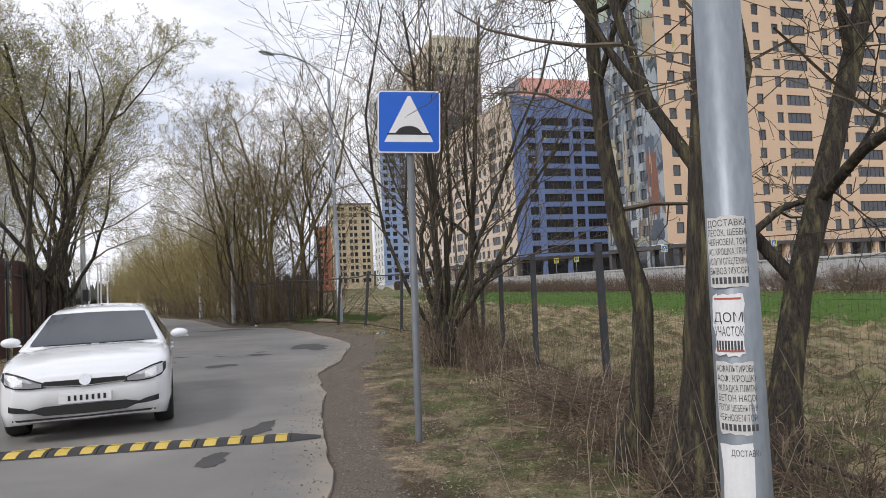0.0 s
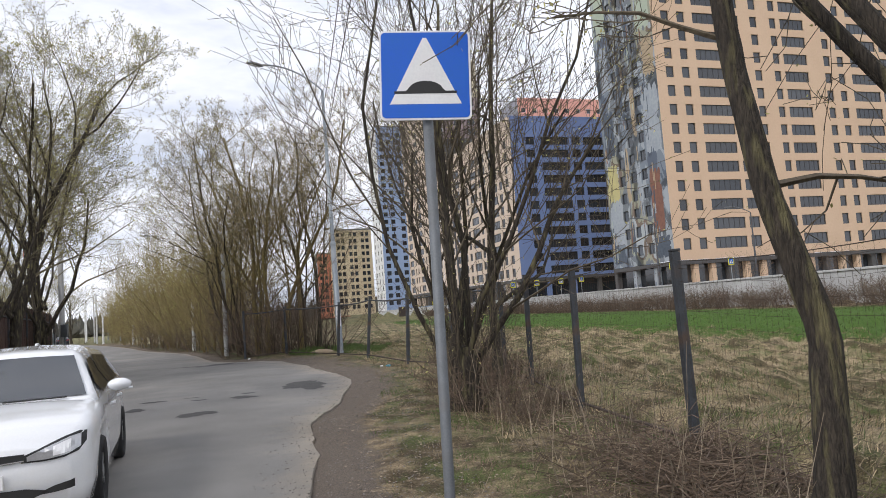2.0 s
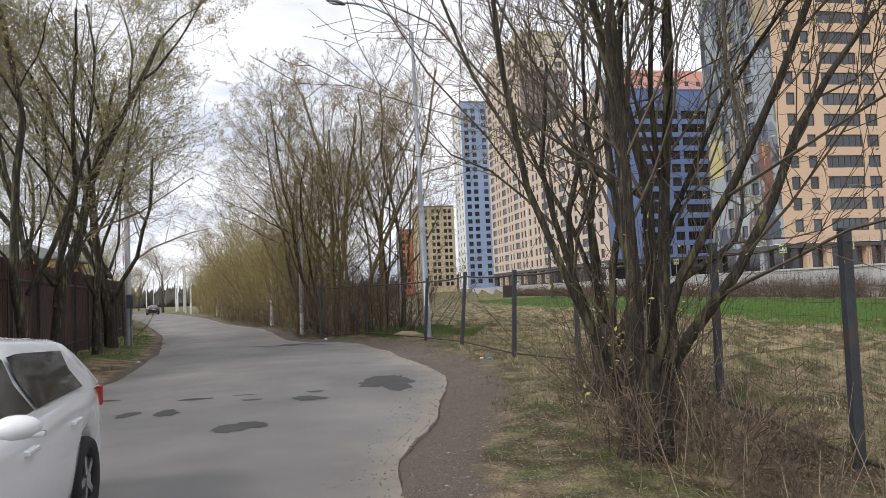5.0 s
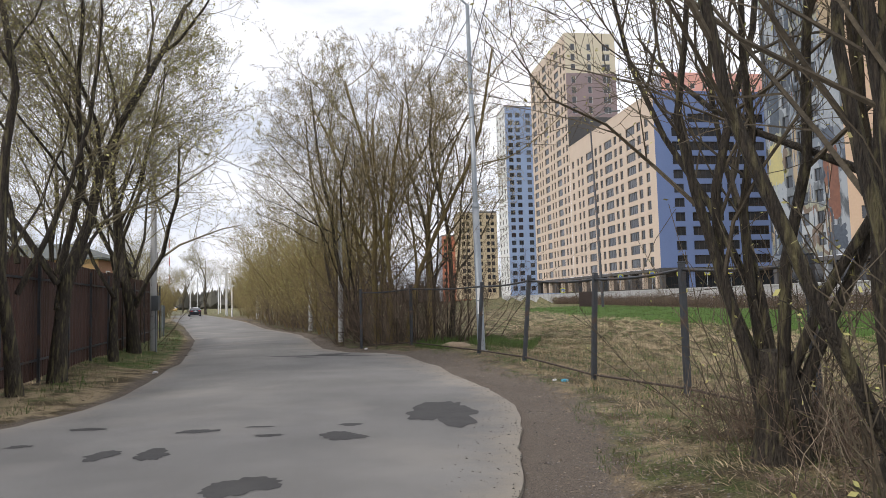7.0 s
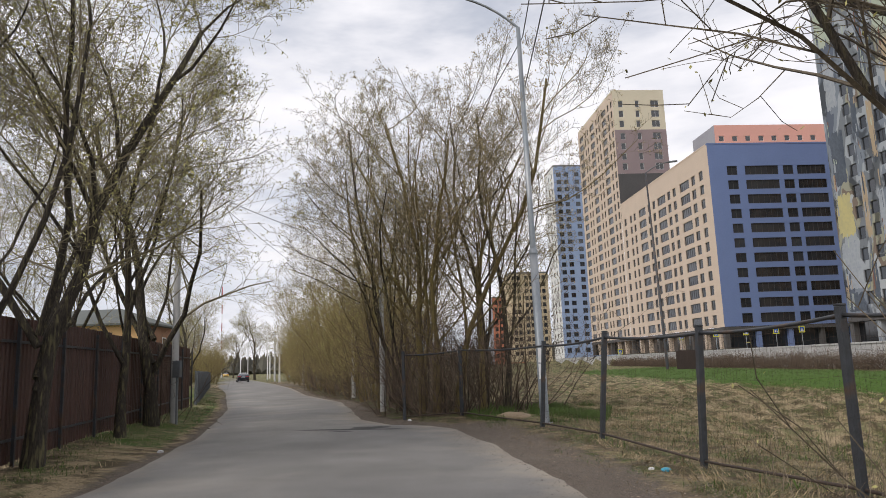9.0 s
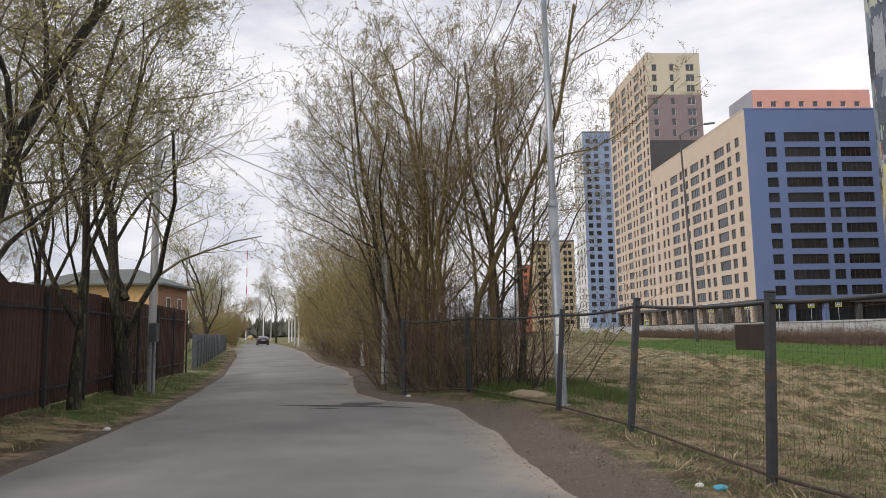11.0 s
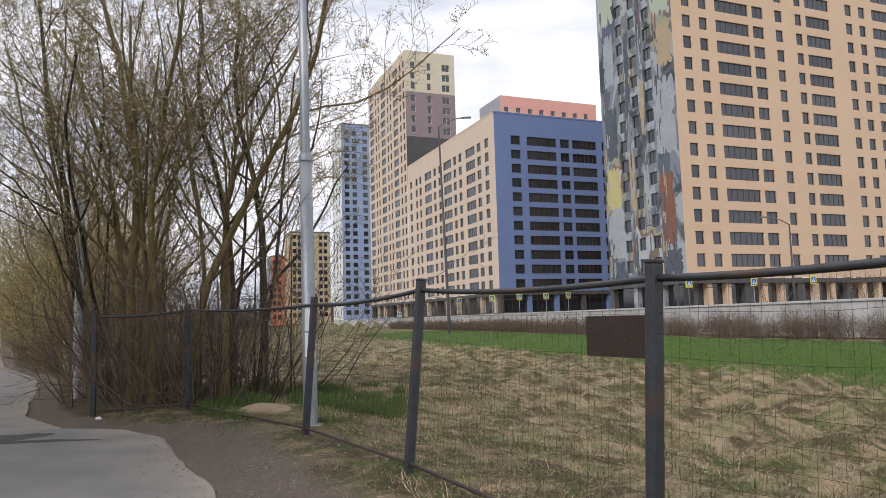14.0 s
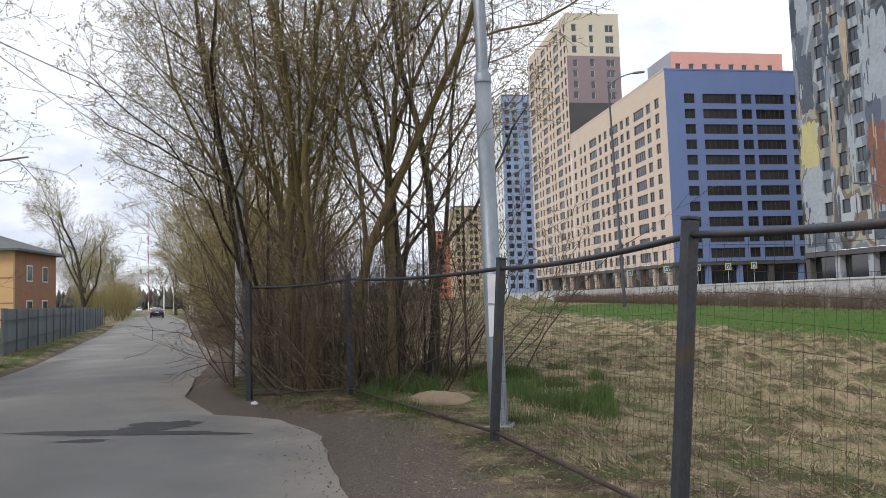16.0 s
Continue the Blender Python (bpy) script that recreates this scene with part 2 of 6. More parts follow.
    insulator=mat("grey_cable", (0.05, 0.05, 0.055), (0.04, 0.04, 0.04), 9, 0.6),
)
M["carglass"].node_tree.nodes["Principled BSDF"].inputs["IOR"].default_value = 1.8
M["glass"].node_tree.nodes["Principled BSDF"].inputs["IOR"].default_value = 1.65
M["carwhite"].node_tree.nodes["Principled BSDF"].inputs["Coat Roughness"].default_value = 0.04


def ground_material():
    """Soil, gravel, straw and green grass by the painted masks of the ground sheet."""
    m = bpy.data.materials.new("ground_cover")
    m.use_nodes = True
    n, l = m.node_tree.nodes, m.node_tree.links
    b = n["Principled BSDF"]
    b.inputs["Roughness"].default_value = 0.95
    b.inputs["Specular IOR Level"].default_value = 0.2
    co = n.new("ShaderNodeTexCoord")

    def ns(scale, detail=5, rough=0.6):
        q = n.new("ShaderNodeTexNoise")
        q.inputs["Scale"].default_value, q.inputs["Detail"].default_value, q.inputs["Roughness"].default_value = scale, detail, rough
        l.new(co.outputs["Object"], q.inputs["Vector"])
        return q.outputs["Fac"]

    def ramp(f, a, ca, z, cz):
        q = n.new("ShaderNodeValToRGB")
        q.color_ramp.elements[0].position, q.color_ramp.elements[0].color = a, (*ca, 1)
        q.color_ramp.elements[1].position, q.color_ramp.elements[1].color = z, (*cz, 1)
        l.new(f, q.inputs["Fac"])
        return q.outputs["Color"]

    def mixc(f, a, c):
        q = n.new("ShaderNodeMix")
        q.data_type = "RGBA"
        l.new(f, q.inputs["Factor"]), l.new(a, q.inputs["A"]), l.new(c, q.inputs["B"])
        return q.outputs["Result"]

    def mask(f, noise_out, amount=0.5):
        ad, mr = n.new("ShaderNodeMath"), n.new("ShaderNodeMapRange")
        ad.operation = "MULTIPLY_ADD"
        ad.inputs[1].default_value = 1.0
        l.new(f, ad.inputs[0]), l.new(noise_out, ad.inputs[2])
        mr.inputs["From Min"].default_value, mr.inputs["From Max"].default_value = 0.78, 1.12
        l.new(ad.outputs[0], mr.inputs["Value"])
        return mr.outputs["Result"]

    at = n.new("ShaderNodeAttribute")
    at.attribute_name = "cover"
    sp = n.new("ShaderNodeSeparateColor")
    l.new(at.outputs["Color"], sp.inputs["Color"])
    fine, mid, big = ns(45, 4, 0.7), ns(4.0, 6, 0.65), ns(0.45, 5)
    straw = mixc(ramp(ns(1.1, 7, 0.7), 0.45, (0, 0, 0), 0.56, (1, 1, 1)), ramp(fine, 0.35, (0.038, 0.03, 0.016), 0.62, (0.15, 0.118, 0.065)), ramp(fine, 0.35, (0.19, 0.145, 0.085), 0.65, (0.52, 0.41, 0.26)))
    green = ramp(fine, 0.35, (0.03, 0.062, 0.012), 0.65, (0.105, 0.18, 0.035))
    gravel = ramp(ns(70, 3, 0.8), 0.36, (0.07, 0.057, 0.046), 0.66, (0.26, 0.216, 0.175))
    soil = ramp(fine, 0.35, (0.042, 0.031, 0.022), 0.65, (0.12, 0.09, 0.062))
    c = mixc(mask(sp.outputs["Blue"], mid), straw, soil)
    c = mixc(mask(sp.outputs["Green"], ns(1.7, 6, 0.7)), c, green)
    c = mixc(mask(sp.outputs["Red"], mid), c, gravel)
    l.new(c, b.inputs["Base Color"])
    bp = n.new("ShaderNodeBump")
    bp.inputs["Strength"].default_value, bp.inputs["Distance"].default_value = 0.9, 0.03
    l.new(fine, bp.inputs["Height"]), l.new(bp.outputs["Normal"], b.inputs["Normal"])
    return m


M["ground"] = ground_material()


def mural_material():
    """Painted patches in slate, white, ochre, green and rust."""
    m = bpy.data.materials.new("painted_mural")
    m.use_nodes = True
    n, l = m.node_tree.nodes, m.node_tree.links
    b = n["Principled BSDF"]
    b.inputs["Roughness"].default_value = 0.85
    co, mp = n.new("ShaderNodeTexCoord"), n.new("ShaderNodeMapping")
    mp.inputs["Scale"].default_value = (1, 1, 0.5)
    l.new(co.outputs["Object"], mp.inputs["Vector"])
    n1, n2 = n.new("ShaderNodeTexNoise"), n.new("ShaderNodeTexNoise")
    n1.inputs["Scale"].default_value, n1.inputs["Detail"].default_value, n1.inputs["Distortion"].default_value = 0.16, 3, 0.3
    n2.inputs["Scale"].default_value, n2.inputs["Detail"].default_value, n2.inputs["Distortion"].default_value = 0.30, 6, 0.6
    l.new(mp.outputs["Vector"], n1.inputs["Vector"]), l.new(mp.outputs["Vector"], n2.inputs["Vector"])
    r1, r2 = n.new("ShaderNodeValToRGB"), n.new("ShaderNodeValToRGB")
    for r, stops in ((r1, ((0.0, (0.10, 0.12, 0.16)), (0.37, (0.19, 0.22, 0.26)), (0.45, (0.33, 0.36, 0.39)), (0.51, (0.17, 0.19, 0.21)), (0.57, (0.30, 0.30, 0.23)), (0.61, (0.18, 0.14, 0.11)), (0.65, (0.38, 0.41, 0.43)))),
                     (r2, ((0.0, (0.05, 0.055, 0.06)), (0.40, (0.12, 0.13, 0.14)), (0.46, (1, 1, 1)), (1.0, (1, 1, 1))))):
        e = r.color_ramp.elements
        while len(e) < len(stops):
            e.new(0.5)
        for k, (p, c) in enumerate(stops):
            e[k].position, e[k].color = p, (*c, 1)
    r1.color_ramp.interpolation = "CONSTANT"
    mx = n.new("ShaderNodeMix")
    mx.data_type, mx.blend_type = "RGBA", "MULTIPLY"
    mx.inputs["Factor"].default_value = 0.8
    l.new(n1.outputs["Fac"], r1.inputs["Fac"]), l.new(n2.outputs["Fac"], r2.inputs["Fac"])
    l.new(r1.outputs["Color"], mx.inputs["A"]), l.new(r2.outputs["Color"], mx.inputs["B"])
    l.new(mx.outputs["Result"], b.inputs["Base Color"])
    return m


M["mural"] = mural_material()

# ---- mesh helpers ----


def part(name, me, material, parent=None, label="", m=None):
    """Links a bmesh or a mesh as one object under a thing or a part."""
    if isinstance(me, bmesh.types.BMesh):
        data = bpy.data.meshes.new(name)
        me.to_mesh(data)
        me.free()
    else:
        data = me
    if material is not None and not data.materials:
        data.materials.append(material)
    ob = new(name, data)
    if parent is not None:
        ob.parent = parent
    if m is not None:
        ob.matrix_basis = m
    if label:
        ob["label"] = label
    return ob


def thing(name, m, label, category, group="", kind=""):
    ob = new(name)
    ob.empty_display_size = 0.2
    ob.matrix_basis = m
    return tagged(ob, label, category, group, kind)


def smooth(ob):
    for p in ob.data.polygons:
        p.use_smooth = True
    return ob


def mesh_from(name, verts, faces):
    me = bpy.data.meshes.new(name)
    me.from_pydata(verts, [], faces)
    return me


def box(bm, x0, x1, y0, y1, z0, z1, bevel=0.0):
    r = bmesh.ops.create_cube(bm, size=1, matrix=Matrix.Translation(((x0 + x1) / 2, (y0 + y1) / 2, (z0 + z1) / 2)) @ Matrix.Diagonal((x1 - x0, y1 - y0, z1 - z0, 1)))
    if bevel:
        ed = list({e for v in r["verts"] for e in v.link_edges})
        bmesh.ops.bevel(bm, geom=ed, offset=bevel, segments=2, affect="EDGES", profile=0.5)
    return bm


def boxm(name, *a):
    bm = bmesh.new()
    box(bm, *a)
    return bm


class Tubes:
    """Tapered tubes along lines, gathered into one mesh."""

    def __init__(self):
        self.v, self.f, self.n = [], [], 0

    def add(self, pts, rad, sides=5, cap=True, rough=0.0, rg=None):
        p = np.asarray(pts, float)
        r = np.asarray(rad, float)
        k = len(p)
        t = np.gradient(p, axis=0)
        t /= np.linalg.norm(t, axis=1)[:, None] + 1e-9
        ref = np.array((0.0, 0.0, 1.0)) if abs(t[0, 2]) < 0.8 else np.array((1.0, 0.0, 0.0))
        a = np.cross(t, ref)
        a /= np.linalg.norm(a, axis=1)[:, None] + 1e-9
        b = np.cross(t, a)
        th = np.arange(sides) * 2 * np.pi / sides
        ring = p[:, None, :] + r[:, None, None] * (np.cos(th)[None, :, None] * a[:, None, :] + np.sin(th)[None, :, None] * b[:, None, :])
        if rough:
            q = 1 + rough * rg.normal(0, 1, (1, sides, 1)) * 0.7 + rough * rg.normal(0, 1, (k, sides, 1)) * 0.6
            ring = p[:, None, :] + (ring - p[:, None, :]) * q
        self.v.append(ring.reshape(-1, 3))
        o = self.n
        for i in range(k - 1):
            for j in range(sides):
                j2 = (j + 1) % sides
                self.f.append((o + i * sides + j, o + i * sides + j2, o + (i + 1) * sides + j2, o + (i + 1) * sides + j))
        if cap:
            self.f.append(tuple(o + (k - 1) * sides + j for j in range(sides)))
        self.n += k * sides

    def mesh(self, name):
        return mesh_from(name, np.concatenate(self.v).tolist(), self.f)


def polytube(name, pts, r, material, parent=None, sides=8, label=""):
    t = Tubes()
    rr = r if hasattr(r, "__len__") else [r] * len(pts)
    t.add(pts, rr, sides)
    return smooth(part(name, t.mesh(name), material, parent, label))


def interp_line(pts, step):
    """A polyline refined to even steps."""
    p = np.array(pts, float)
    d = np.r_[0, np.cumsum(np.linalg.norm(np.diff(p, axis=0), axis=1))]
    s = np.linspace(0, d[-1], max(2, int(d[-1] / step) + 1))
    return np.stack([np.interp(s, d, p[:, i]) for i in range(p.shape[1])], 1)

# ---- lie of the land ----
EDGE_R = [(-0.6, -25), (-0.75, 0), (-0.95, 5.2), (-1.4, 7.4), (-2.0, 10.8), (-2.55, 13.2), (-2.45, 15.3), (-2.6, 18), (-3.0, 20.6), (-3.55, 22.5), (-4.7, 25.3),
          (-6.1, 28.4), (-7.2, 31.0), (-8.3, 32.1), (-9.6, 32.5), (-11.3, 34.6), (-17.0, 46.5), (-23.7, 56.5), (-34, 75), (-47.5, 97), (-75, 140), (-123, 212), (-250, 405)]
EDGE_L = [(-13.5, -25), (-12.6, 0), (-11.9, 9), (-11.2, 14), (-10.4, 17.8), (-10.3, 20.0), (-10.9, 22.0), (-12.2, 25), (-14.0, 29.2), (-17, 35), (-20.7, 41.8), (-36.2, 67), (-52, 91), (-70.5, 119.7), (-150, 242), (-257, 405)]
ER, EL = interp_line(EDGE_R, 0.35), interp_line(EDGE_L, 0.35)
BANK = np.array([(4.2, -1.0), (2.6, 9.5), (2.0, 12.8), (1.3, 18.5), (0.1, 21.0)])


def off_wall(x, y):
    """Offset across the meadow from the retaining wall: 0 at the wall, about -45 at the wire fence."""
    d = (x - 13.3) * 0.975 + (y - 107.0) * 0.224
    return np.where(d < 0, d * 1.33, d)


def edge_x(y, line):
    return np.interp(y, line[:, 1], line[:, 0])


def land(x, y):
    """Height of the ground (arrays)."""
    x, y = np.asarray(x, float), np.asarray(y, float)
    dw = off_wall(x, y)
    z = np.interp(dw, (-46, -42, -34, -22, -10, -2, 0.2, 0.6, 34, 60), (0, -0.05, -0.38, -0.2, 0.0, 0.05, 0.05, 2.2, 2.6, 3.0))
    z = z + 0.05 * np.sin(x * 0.9 + 1.3 * np.sin(y * 0.5)) * np.cos(y * 0.8) * (np.abs(dw) > 1)
    z = z + 0.025 * np.sin(x * 3.1 + y * 1.7) * np.sin(y * 2.6 - x)
    fld = np.clip((dw + 43) / 5, 0, 1) * np.clip((-11 - dw) / 4, 0, 1)
    z = z + fld * (0.15 * np.sin(x * 1.7 + 2.0 * np.sin(y * 0.9)) * np.sin(y * 1.3 + x * 0.4) + 0.09 * np.sin(x * 3.7 - y * 2.9 + 1.5 * np.sin(x * 1.1)) + 0.075 * np.sin(x * 5.7 + 2.1 * np.sin(y * 1.9)) * np.sin(y * 4.9 + 1.6 * np.sin(x * 2.3)))
    bank = x - np.interp(y, BANK[:, 1], BANK[:, 0]) + 0.12 * np.sin(y * 2.3) + 0.08 * np.sin(y * 5.1)
    z = z + 0.20 * np.clip(bank / 0.22, 0, 1) * np.clip(1 - (bank - 1.5) / 4, 0, 1) * np.clip((y - 2) / 2, 0, 1) * np.clip((19.5 - y) / 3, 0, 1) * (dw < -30)
    dr = x - edge_x(y, ER)
    dl = edge_x(y, EL) - x
    z = z + 0.11 * np.clip((dr - 0.4) / 1.2, 0, 1) * (dw < -40) * (y < 45) * np.clip((y - 9) / 6, -0.4, 1)
    z = z + np.interp(dl, (0.3, 1.5, 5), (0, 0.12, 0.3))
    inside = np.minimum(-dr, -dl)
    z = np.where(inside > -0.12, np.where(inside > 0.25, -0.12, -0.03), z)
    return z


def spaced(a, b, near0, near1, step, grow=1.16):
    c = list(np.arange(near0, near1 + 1e-6, step))
    s, q = step, near1
    while q < b:
        s *= grow
        q += s
        c.append(q)
    s, q = step, near0
    while q > a:
        s *= grow
        q -= s
        c.insert(0, q)
    return np.array(c)


def build_ground():
    xs, ys = spaced(-1500, 1500, -24, 22, 0.2), spaced(-600, 2400, -2, 62, 0.25)
    X, Y = np.meshgrid(xs, ys)
    Z = land(X, Y)
    far = np.hypot(X, Y)
    nx, ny = len(xs), len(ys)
    v = np.stack([X, Y, Z], -1).reshape(-1, 3)
    i, j = np.meshgrid(np.arange(nx - 1), np.arange(ny - 1))
    a = (j * nx + i).ravel()
    f = np.stack([a, a + 1, a + nx + 1, a + nx], 1)
    me = mesh_from("ground", v.tolist(), f.tolist())
    dr, dl, dw = X - edge_x(Y, ER), edge_x(Y, EL) - X, off_wall(X, Y)
    gw = np.interp(Y, (-5, 3, 8, 14, 18, 24, 30, 33, 36, 60), (0.8, 0.6, 0.7, 0.9, 1.1, 1.3, 1.5, 1.3, 0.8, 0.7))
    red = np.clip(1.0 - np.clip((dr - gw * 0.55) / (gw * 0.7), 0, 1), 0, 1) * (dr > -0.6) * (dw < 0)
    red = np.maximum(red, np.clip(0.75 - dl / 1.1, 0, 1) * (dl > -0.6))
    green = np.where((dw > -27) & (dw < -5), 0.40 + 0.42 * np.clip((np.minimum(dw + 27, -5 - dw)) / 4, 0, 1), 0.0)
    green = np.maximum(green, np.where((dr > 0.9) & (dw < -40), 0.34, 0.0))
    green = np.maximum(green, np.where((dw >= -46) & (dw <= -26), 0.33, 0))
    green = np.maximum(green, np.exp(-((X + 4.5) ** 2 + (Y - 33.5) ** 2) / 9) * 0.55)
    green = np.maximum(green, np.where((dl > 0.5) & (Y > 27), 0.50, np.where(dl > 0.8, 0.30, 0)))
    green = np.where(far > 130, 0.4, green)
    blue = np.where((dr > 0) & (dr < 4.2) & (dw < -39), 0.42, 0.12) + np.where((dl > 2.0), 0.25, 0)
    blue = np.maximum(blue, np.where((Y > 33.8) & (dr > 0) & (dr < 5), 0.6, 0))
    FP = interp_line([(3.9, -1.0), (2.3, 9.5), (1.7, 12.8), (1.0, 18.5), (-1.58, 23.55), (-3.18, 26.8), (-4.76, 30.1)], 0.5)
    df = np.abs(X - np.interp(Y, FP[:, 1], FP[:, 0])) * ((Y > 0) & (Y < 31))
    blue = np.maximum(blue, np.where((Y > 0) & (Y < 31), 0.62 * np.exp(-(df / 0.35) ** 2), 0))
    col = np.stack([red, green, blue, np.ones_like(red)], -1).reshape(-1, 4).astype(np.float32)
    at = me.color_attributes.new("cover", "FLOAT_COLOR", "POINT")
    at.data.foreach_set("color", col.ravel())
    ob = part("ground", me, M["ground"])
    return smooth(tagged(ob, "dry grass and soil with gravel verges and green strips", "ground", kind="structure"))


def dusty_asphalt():
    """Lays pale sand over the asphalt where the road's mask says so, and slow lighter and darker patches."""
    m = M["asphalt"]
    n, l = m.node_tree.nodes, m.node_tree.links
    b = n["Principled BSDF"]
    src = b.inputs["Base Color"].links[0].from_socket
    at, co, ns, ad, mr, mx = n.new("ShaderNodeAttribute"), n.new("ShaderNodeTexCoord"), n.new("ShaderNodeTexNoise"), n.new("ShaderNodeMath"), n.new("ShaderNodeMapRange"), n.new("ShaderNodeMix")
    at.attribute_name = "dust"
    ns.inputs["Scale"].default_value, ns.inputs["Detail"].default_value, ns.inputs["Roughness"].default_value = 1.6, 7, 0.7
    l.new(co.outputs["Object"], ns.inputs["Vector"])
    ad.operation = "ADD"
    l.new(at.outputs["Fac"], ad.inputs[0]), l.new(ns.outputs["Fac"], ad.inputs[1])
    mr.inputs["From Min"].default_value, mr.inputs["From Max"].default_value = 0.68, 1.25
    l.new(ad.outputs[0], mr.inputs["Value"])
    mx.data_type = "RGBA"
    mx.inputs["B"].default_value = (0.34, 0.295, 0.235, 1)
    l.new(mr.outputs["Result"], mx.inputs["Factor"]), l.new(src, mx.inputs["A"])
    big, hv, m2 = n.new("ShaderNodeTexNoise"), n.new("ShaderNodeHueSaturation"), n.new("ShaderNodeMapRange")
    big.inputs["Scale"].default_value, big.inputs["Detail"].default_value = 0.35, 4
    l.new(co.outputs["Object"], big.inputs["Vector"])
    m2.inputs["From Min"].default_value, m2.inputs["From Max"].default_value = 0.35, 0.65
    m2.inputs["To Min"].default_value, m2.inputs["To Max"].default_value = 0.84, 1.08
    l.new(big.outputs["Fac"], m2.inputs["Value"]), l.new(m2.outputs["Result"], hv.inputs["Value"])
    l.new(mx.outputs["Result"], hv.inputs["Color"]), l.new(hv.outputs["Color"], b.inputs["Base Color"])


def strip_road():
    """The asphalt between its two ragged edges, with a thin broken rim."""
    ys = np.concatenate([np.arange(-25, 32.0, 0.3), np.arange(32.0, 33.2, 0.06), np.arange(33.2, 60, 0.4), np.arange(60, 400, 4.0)])
    rg = np.random.RandomState(4)
    jr = np.convolve(rg.normal(0, 0.10, len(ys) + 8), np.ones(6) / 6, "same")[:len(ys)] + rg.normal(0, 0.012, len(ys))
    jl = np.convolve(rg.normal(0, 0.10, len(ys) + 8), np.ones(6) / 6, "same")[:len(ys)] + rg.normal(0, 0.012, len(ys))
    xr, xl = edge_x(ys, ER) + jr, edge_x(ys, EL) + jl
    verts, faces, dust = [], [], []
    n = 27
    for k, y in enumerate(ys):
        for q in range(n):
            s = q / (n - 1)
            x = xl[k] + (xr[k] - xl[k]) * s
            verts.append((x, y, 0.012 + 0.035 * (1 - (2 * s - 1) ** 2) - (0.0 if 0 < q < n - 1 else 0.004)))
            wide = np.interp(y, (0, 8, 16, 24, 30, 34, 40), (0.25, 0.4, 0.5, 0.7, 1.1, 0.9, 0.5))
            dust.append(0.62 * math.exp(-(xr[k] - x) / wide) + 0.5 * math.exp(-(x - xl[k]) / 0.5))
        verts.append((xl[k] - 0.03, y, -0.14))
        verts.append((xr[k] + 0.03, y, -0.14))
        dust += [0.6, 0.6]
    w = n + 2
    for k in range(len(ys) - 1):
        a, b = k * w, (k + 1) * w
        for q in range(n - 1):
            faces.append((a + q, a + q + 1, b + q + 1, b + q))
        faces.append((a + n, a, b, b + n))
        faces.append((a + n - 1, a + n + 1, b + n + 1, b + n - 1))
    me = mesh_from("road", verts, faces)
    me.attributes.new("dust", "FLOAT", "POINT").data.foreach_set("value", dust)
    dusty_asphalt()
    ob = part("road", me, M["asphalt"])
    return tagged(ob, "worn grey asphalt road with crumbled edges", "road", kind="structure")


def road_z(x, y):
    s = (x - edge_x(y, EL)) / (edge_x(y, ER) - edge_x(y, EL))
    return 0.012 + 0.035 * (1 - (2 * s - 1) ** 2)


build_ground()
strip_road()

# retaining wall of concrete slabs, with a kerb on top


def retaining_wall():
    bm = bmesh.new()
    box(bm, -0.25, 0.25, -70, 190, -0.4, 2.15)
    w = thing("retaining_wall", Matrix.Translation((13.3, 107, 0)) @ Matrix.Rotation(math.atan2(0.224, 0.975), 4, "Z"), "long pale concrete retaining wall below the street", "wall", kind="structure")
    part("core", bm, M["concrete"], w)
    slab = bpy.data.meshes.new("slab")
    bm = box(bmesh.new(), -0.31, -0.252, -1.23, 1.23, -0.35, 2.2, 0.015)
    bm.to_mesh(slab), bm.free()
    slab.materials.append(M["concrete"])
    for k in range(104):
        part("slab", slab, None, w, m=Matrix.Translation((0, -68.7 + 2.5 * k, 0)))
    part("coping", box(bmesh.new(), -0.4, 0.4, -70, 190, 2.204, 2.36, 0.02), M["concrete"], w)


retaining_wall()

# ---- buildings ----
BR = math.radians(18.5)
BU, BV = np.array((math.cos(BR), math.sin(BR))), np.array((-math.sin(BR), math.cos(BR)))
WIN_CACHE = {}


def window_meshes(w, h, frame_mat):
    key = (round(w, 2), round(h, 2), frame_mat)
    if key not in WIN_CACHE:
        w, h = key[:2]
        bm = bmesh.new()
        t = 0.09
        box(bm, 0, t, -0.05, 0.05, 0, h), box(bm, w - t, w, -0.05, 0.05, 0, h)
        box(bm, t, w - t, -0.05, 0.05, 0, t), box(bm, t, w - t, -0.05, 0.05, h - t, h)
        k = max(1, round(w / 1.1))
        for q in range(1, k):
            box(bm, w * q / k - 0.035, w * q / k + 0.035, -0.04, 0.04, t, h - t)
        fr = bpy.data.meshes.new("window")
        bm.to_mesh(fr), bm.free()
        fr.materials.append(M[frame_mat])
        pn = mesh_from("pane", [(t, 0.0, t), (w - t, 0.0, t), (w - t, 0.0, h - t), (t, 0.0, h - t)], [(0, 1, 2, 3)])
        pn.materials.append(M["glass"])
        WIN_CACHE[key] = (fr, pn)
    return WIN_CACHE[key]


